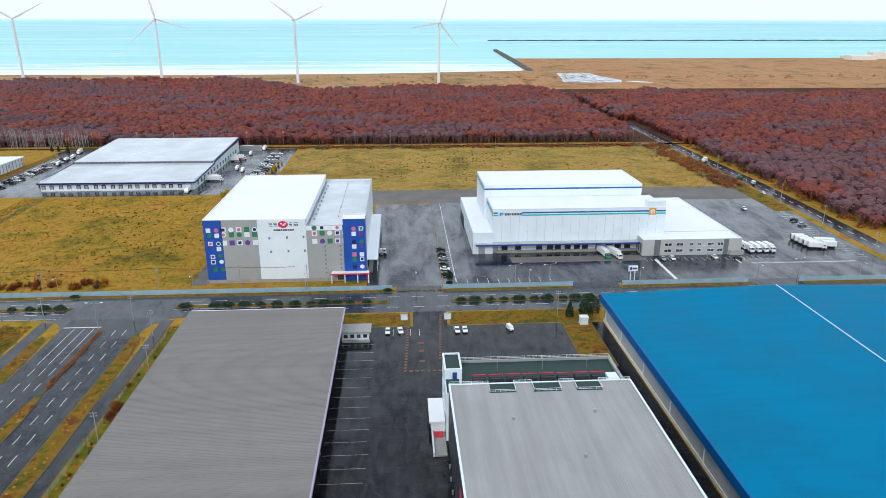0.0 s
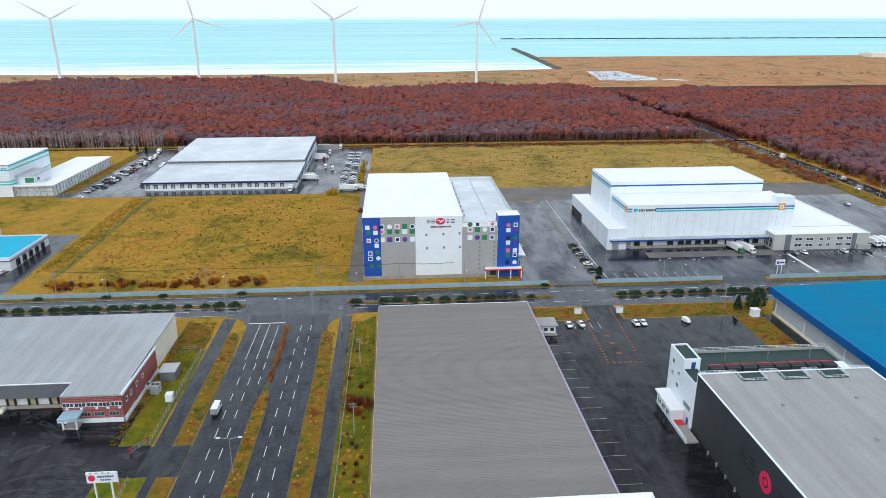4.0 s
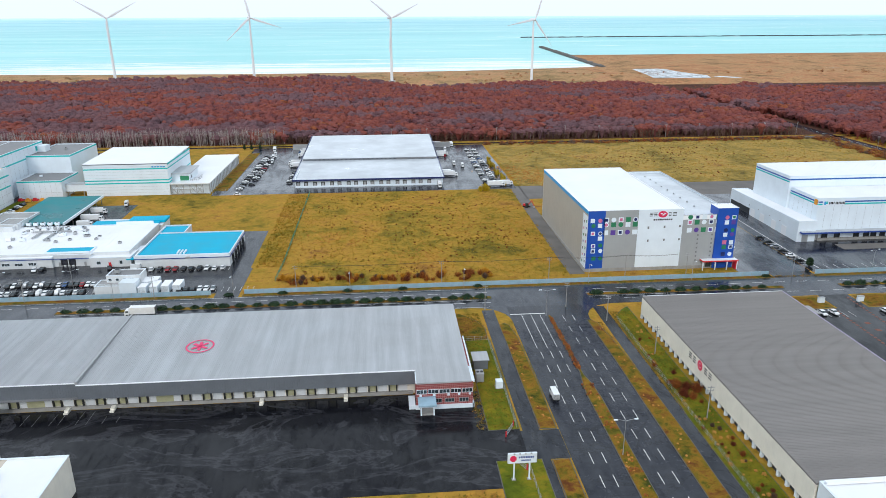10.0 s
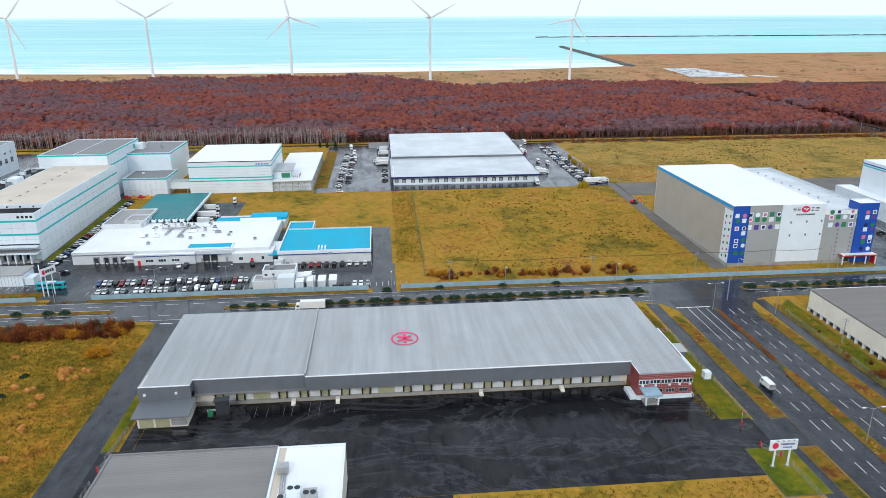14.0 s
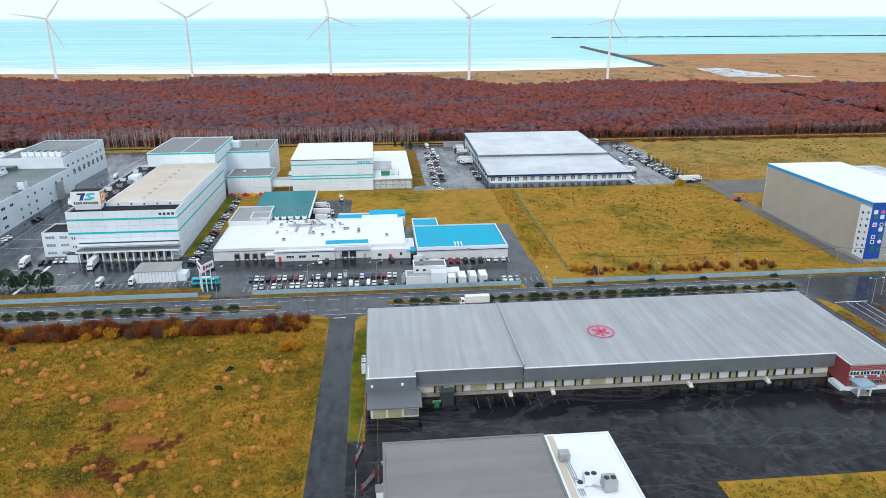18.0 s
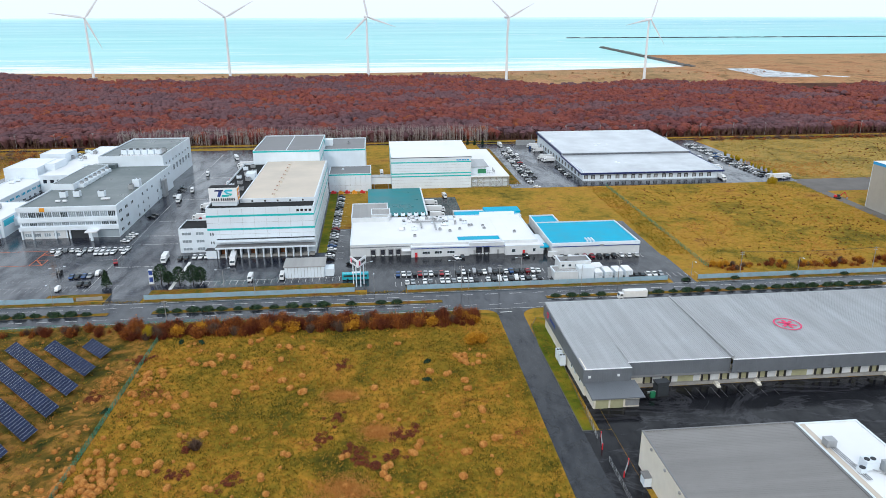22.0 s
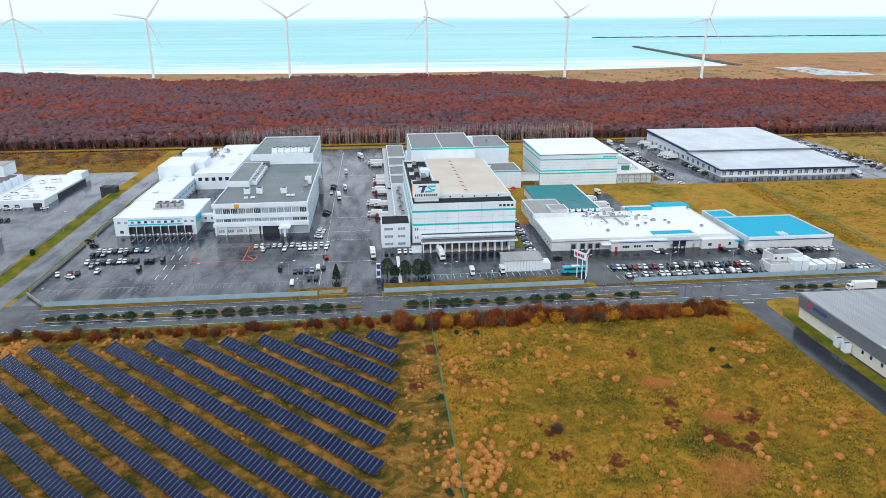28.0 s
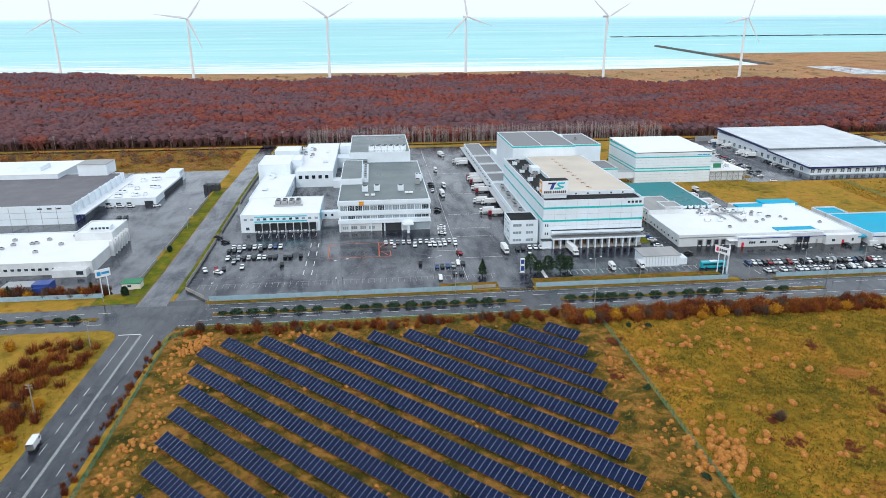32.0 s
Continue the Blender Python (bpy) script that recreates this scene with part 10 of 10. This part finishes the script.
clumps("grass_tufts", np.concatenate([around(NEAR, 2, 0.6, 0.95, 1.45), around(MIDDLE, 2, 0.6, 0.95, 1.45), around(BACK, 2, 0.6, 0.95, 1.45), around(BIG, 16, 3.4, 1.0, 1.5), around(SMALL, 4, 2.0, 0.9, 1.4), field(70, -438, -322, 92, 218, 0.4, 0.9), field(30, -438, -322, 92, 130, 0.8, 1.3), field(40, -452, -425, 120, 215, 0.6, 1.1)]), "rounded straw-coloured tufts in the rough meadow", count=150, high=1.1)
clumps("grass_tufts_solar", np.concatenate([field(80, -592, -443, 95, 226, 0.5, 1.0), clustered(150, -592, -443, 95, 226, 0.6, 1.1, 26, 4), around(((-584, 221), (-588, 214), (-586, 217)), 30, 2.4, 0.6, 1.0), field(24, -452, -442, 120, 215, 0.5, 1.0), field(110, -594, -583, 90, 226, 0.6, 1.2)]), "straw tufts between the solar rows", count=60, high=1.1)
STRAW = ((-376.5, 176.0), (-374.5, 174.4), (-365.0, 156.5), (-363.6, 153.6))
tufts("grass_straw", np.concatenate([spread_patch(STRAW, 520, 2.6, 1.7, 0.6, 1.1), spread_patch(((-374, 133), (-370, 130), (-377, 126)), 620, 3.4, 2.4, 0.6, 1.1), spread_patch(((-447, 185), (-446, 192)), 200, 2.2, 4.0, 0.6, 1.1)]), 0.5, "flattened patches of orange straw", 9, "tuft", 0.5, 1.4, 0.06)
# straw and dead stalks in the lanes between the panel rows
LANES = np.concatenate([np.stack([np.linspace(-581, -452, 150), (-249.0 - 12.53 * k) - np.linspace(-581, -452, 150), np.ones(150)], 1) for k in range(16)])
LANES = LANES[(LANES[:, 1] > 92) & (LANES[:, 1] < 221)] + rng.normal(size=(int(((LANES[:, 1] > 92) & (LANES[:, 1] < 221)).sum()), 3)) * np.array([1.1, 1.1, 0.0])
for key, sel, mat in (("", slice(0, None, 3), "tuft"), ("_rust", slice(1, None, 3), "shrub"), ("_dark", slice(2, None, 3), "bramble")):
    q = LANES[sel].copy()
    q[:, 2] = rng.uniform(0.5, 1.0, len(q))
    tufts("grass_lane" + key, q[rng.random(len(q)) < (0.5 if key == "" else 0.6)], 0.8, "dead stalks and straw in the lanes between the solar rows", 26, mat, 0.9, 0.9, 0.06)
BALD = ((-375.5, 175.2, 5.0, 3.2), (-364.3, 155.0, 4.4, 3.4), (-373.6, 130.0, 7.0, 5.5), (-366, 142, 4.5, 2.4), (-357, 153.6, 4.0, 2.2))
LONG = field(30000, -440, -319, 90, 224, 0.5, 1.1)
for x, y, a, b in BALD:
    LONG = LONG[((LONG[:, 0] - x) / a) ** 2 + ((LONG[:, 1] - y) / b) ** 2 > rng.uniform(0.5, 1.3, len(LONG))]
tufts("grass_blades", np.concatenate([LONG, field(6500, -594, -442, 90, 230, 0.5, 1.0), field(3000, -640, -618, 110, 226, 0.4, 0.8)]), 0.6, "long olive and ochre grass of the rough fields", 6, "olive_blade", 0.6, 1.2, 0.15)
tufts("grass_blades_north", np.concatenate([field(5000, -213, -84, 262, 417, 0.5, 1.0), field(1400, -227, -214, 290, 417, 0.6, 1.2), field(5000, -78, 235, 426, 582, 0.6, 1.2), field(4000, -900, -628, 500, 585, 0.8, 1.6)]), 0.7, "long dry grass of the meadow", 5, "blade", 0.7, 1.2, 0.2)
tufts("grass_blades_verge", np.concatenate([field(2200, -142, -131.4, 150, 229, 0.5, 1.0), field(3600, -81, -72, 95, 226, 0.5, 1.0), field(1000, -124.5, -120.4, 150, 216, 0.5, 0.9), field(500, -124.5, -120.4, 100, 134, 0.5, 0.9), field(1700, -90.6, -86.3, 100, 217, 0.5, 0.9), field(1000, -106.5, -103.2, 100, 172, 0.5, 0.9), field(1800, -219, -140, 100, 123, 0.5, 1.0),
      field(900, -308, -304.5, 152, 220, 0.5, 0.9), field(2600, -591, -240, 255.5, 257.6, 0.4, 0.8), field(2000, -226, 79, 255.5, 257.6, 0.4, 0.8), field(1500, -456, -374, 259.5, 268, 0.5, 0.9), field(1400, 24.5, 78.5, 222, 233, 0.5, 0.9), field(500, -16.5, 8.5, 222, 233, 0.5, 0.9), field(2400, -597, -330, 231, 234, 0.5, 0.9), *[field(int(1.7 * (min(b, 240) - max(a, -760))), max(a, -760) + 1, min(b, 240) - 1, 243.5, 245.6, 0.4, 0.8) for a, b in MEDIANS]]), 0.5, "rough grass on the verges", 6, "verge_blade", 0.6, 1.2, 0.14)
mounds("grass_tufts_verge", np.concatenate([field(40, -80, -73, 95, 215, 0.3, 0.7), field(26, -90.4, -86.6, 100, 215, 0.25, 0.5), field(16, -124.3, -120.6, 150, 215, 0.25, 0.5), field(30, -106.5, -103.4, 100, 170, 0.25, 0.5)]), "straw tufts on the verges", count=90, leaf=0.11)

WEEDS = np.concatenate([clustered(420, -212, -88, 266, 415, 0.5, 1.1, 40, 9), clustered(300, -70, 228, 430, 578, 0.6, 1.4, 26, 12)])
tufts("meadow_weeds", WEEDS, 0.8, "dark dead weeds scattered over the meadow", 22, "bramble", 0.6, 0.8, 0.09)
tufts("meadow_straw", np.concatenate([spread_patch(((-70, 445), (-64, 462), (-52, 438), (-40, 470), (-78, 480)), 170, 9, 7, 0.7, 1.3), spread_patch(((-150, 300), (-120, 345), (-190, 330)), 120, 10, 8, 0.6, 1.1), spread_patch(((200, 440), (212, 470)), 150, 9, 10, 0.7, 1.3)]), 0.7, "orange straw drifts in the meadow", 8, "tuft", 0.7, 1.1, 0.10)
BRAMBLE = ((-356, 154), (-359, 153), (-376, 163), (-379, 153), (-372, 147), (-369, 143), (-366, 141), (-361, 144), (-375, 194), (-414, 153), (-441, 206), (-443, 204), (-414, 142), (-400, 137), (-448, 181))
mounds("bramble_patches", around(BRAMBLE, 13, 1.5, 0.6, 1.1), "low dark-red bramble patches in the rough meadow", "bramble", 0.15, 120, 0.8, 0.95, "brambles")
tufts("roadside_scrub", np.concatenate([field(150, -452, -327, 221, 230.6, 1.2, 2.4), field(40, -700, -634, 267.8, 273, 1.2, 2.2), field(110, -641, -619, 100, 224, 1.0, 2.2), field(60, -600.2, -597.6, 90, 222, 0.6, 1.1)]), 1.5, "tangled dark-red scrub between the roadside shrubs", 80, "bramble", 0.8, 0.55, 0.05)
tufts("roadside_scrub_russet", np.concatenate([field(110, -452, -327, 222, 230.6, 1.4, 2.6), field(60, -592, -452, 226, 231, 0.8, 1.6), field(40, -214, -120, 266, 273, 1.0, 1.8), field(110, -641, -619, 100, 224, 1.0, 2.4), field(50, -700, -641, 150, 226, 1.0, 2.2), field(40, -600.2, -597.6, 90, 222, 0.6, 1.0)]), 1.5, "tangled russet scrub between the roadside shrubs", 80, "shrub", 0.8, 0.55, 0.05)
mounds("median_scrub", np.concatenate([field(90, -105.0, -104.0, 182, 222, 0.5, 0.9), field(40, -106.4, -103.2, 100, 176, 0.4, 0.8)]), "low russet scrub on the boulevard median", "shrub", 0.16, 50, 1.0, 0.8, "scrub")
mounds("edge_scrub", np.concatenate([field(130, 219, 238, 420, 590, 1.4, 3.0), field(150, -80, 232, 577, 586, 1.2, 2.6), field(120, -900, -628, 520, 588, 1.2, 3.2), field(60, 256, 262, 330, 600, 1.0, 2.4), field(300, 250, 1100, 940, 1180, 2.0, 4.5), field(120, -1100, 250, 1090, 1200, 1.5, 3.0)]), "russet scrub along the edge of the wood", "shrub", 0.5, 70, 1.2, 1.0, "scrub")
mounds("edge_scrub_bare", np.concatenate([field(60, 219, 238, 420, 590, 1.4, 3.2), field(90, -80, 232, 577, 587, 1.2, 2.8), field(140, -900, -628, 530, 588, 1.2, 3.0)]), "bare grey scrub along the edge of the wood", "grey_twig", 0.45, 70, 1.3, 1.0, "scrub")

# ---- row of bare trees at the forest edge ----
def bare_row(name, n, x0, x1, y0, y1, low, high, mat, label, seed):
    """Bare trunks with rising limbs, close together along the back road."""
    s = Shape()
    r = random.Random(seed)
    for i in range(n):
        x, y = r.uniform(x0, x1), r.uniform(y0, y1)
        z, h = gz(y), r.uniform(low, high)
        s.rod((x, y, z), (x + r.uniform(-0.4, 0.4), y, z + h), 0.16, 0.05, 4)
        for k in range(8):
            zz, a, ln = z + h * (0.22 + 0.07 * k), r.random() * 6.28, r.uniform(0.6, 1.5)
            s.rod((x, y, zz), (x + ln * math.cos(a), y + ln * math.sin(a), zz + 2.2 * ln), 0.07, 0.025, 3)
    stuff(name, s, mat, label, "trees")


bare_row("bare_tree_row", 760, -580, -262, 596, 612, 11, 15.5, "bark", "row of bare pale-trunked trees along the back road", 12)
bare_row("bare_tree_row_east", 520, -262, 226, 600, 606, 5, 9, "grey_twig", "dark bare trees along the edge of the wood", 13)
bare_row("bare_tree_row_west", 420, -1050, -580, 600, 607, 6, 10, "grey_twig", "dark bare trees along the edge of the wood", 14)

# ---- shore: breakwaters, wet flats, port sheds ----
def shore():
    s = Shape()
    r = random.Random(2)
    for i in range(110):
        x0, y = 316 + 22 * i, 2456 + 5 * math.sin(i * 1.7)
        s.box(x0, x0 + 22, y, y + 16, 30, 39.2 + 0.4 * math.sin(i * 2.3) + r.uniform(-0.3, 0.3))
    setting("breakwater_outer", s, "dark_wall", "long dark outer breakwater of concrete blocks", "breakwater")
    s = Shape()
    for i in range(150):
        f = i / 150
        x, y = 256 + 14 * f, 1318 + 620 * f
        w = r.uniform(4, 6.5)
        s.box(x - w, x + w, y, y + 5.5, 8, sea_level(y) + 3.6 + r.uniform(-0.9, 0.9))
    setting("breakwater_inner", s, "gravel", "grey rubble jetty running out from the beach", "breakwater")
    flat = lambda pts, h: Shape().prism(pts, 4, h)
    setting("wet_flat", flat([(262, 1075), (352, 1068), (366, 1112), (352, 1190), (352, 1330), (294, 1338), (290, 1250), (276, 1150)], 15.35), "wet_flat", "shallow wet flat with snow-pale silt", "wetland")
    setting("pond", flat([(298, 1262), (342, 1258), (346, 1326), (298, 1332)], 15.42), "pond_water", "pale rectangular settling pond in the heath", "wetland")
    setting("pond", flat([(366, 1088), (392, 1064), (404, 1070), (380, 1096)], 15.3), "pond_water", "shallow pale pond in the heath", "wetland")
    setting("pond", flat([(610, 1262), (690, 1256), (694, 1274), (614, 1282)], 15.3), "pond_water", "shallow pale pond in the heath", "wetland")
    setting("track", Shape().add([(255, 1310, 15.4), (262, 1310, 15.4), (224, 1040, 12.4), (218, 1040, 12.4)], [(0, 3, 2, 1)]), "wet_sand", "pale sandy track from the wood to the jetty", "track")
    for x, y, w, d, hh in ((1040, 1560, 60, 30, 16), (1110, 1590, 40, 24, 22), (1160, 1550, 60, 40, 14), (1060, 1620, 40, 16, 12), (1230, 1570, 80, 40, 18)):
        h = House("port_shed", x, y, "pale port building far along the coast", "building", 14.5, "port buildings")
        h.shell(x, x + w, y, y + d, hh, "cream_wall", "white_roof", 0.4)


def flat_material():
    n = Nodes("silt_and_water")
    col = n.ramp(n.noise(0.03, 7, 0.7, (1.2, 0.6, 1.0), 1.4), (0.40, (0.05, 0.05, 0.05)), (0.46, (0.30, 0.33, 0.35)), (0.53, (0.70, 0.74, 0.77)), (0.60, (0.16, 0.13, 0.11)), (0.68, (0.5, 0.5, 0.5)))
    return n.done(col, 0.3)


M["wet_flat"] = flat_material()
M["pond_water"] = paint("pale_pond_water", (0.62, 0.70, 0.73), 0.15, 0.15, 0.03)
shore()
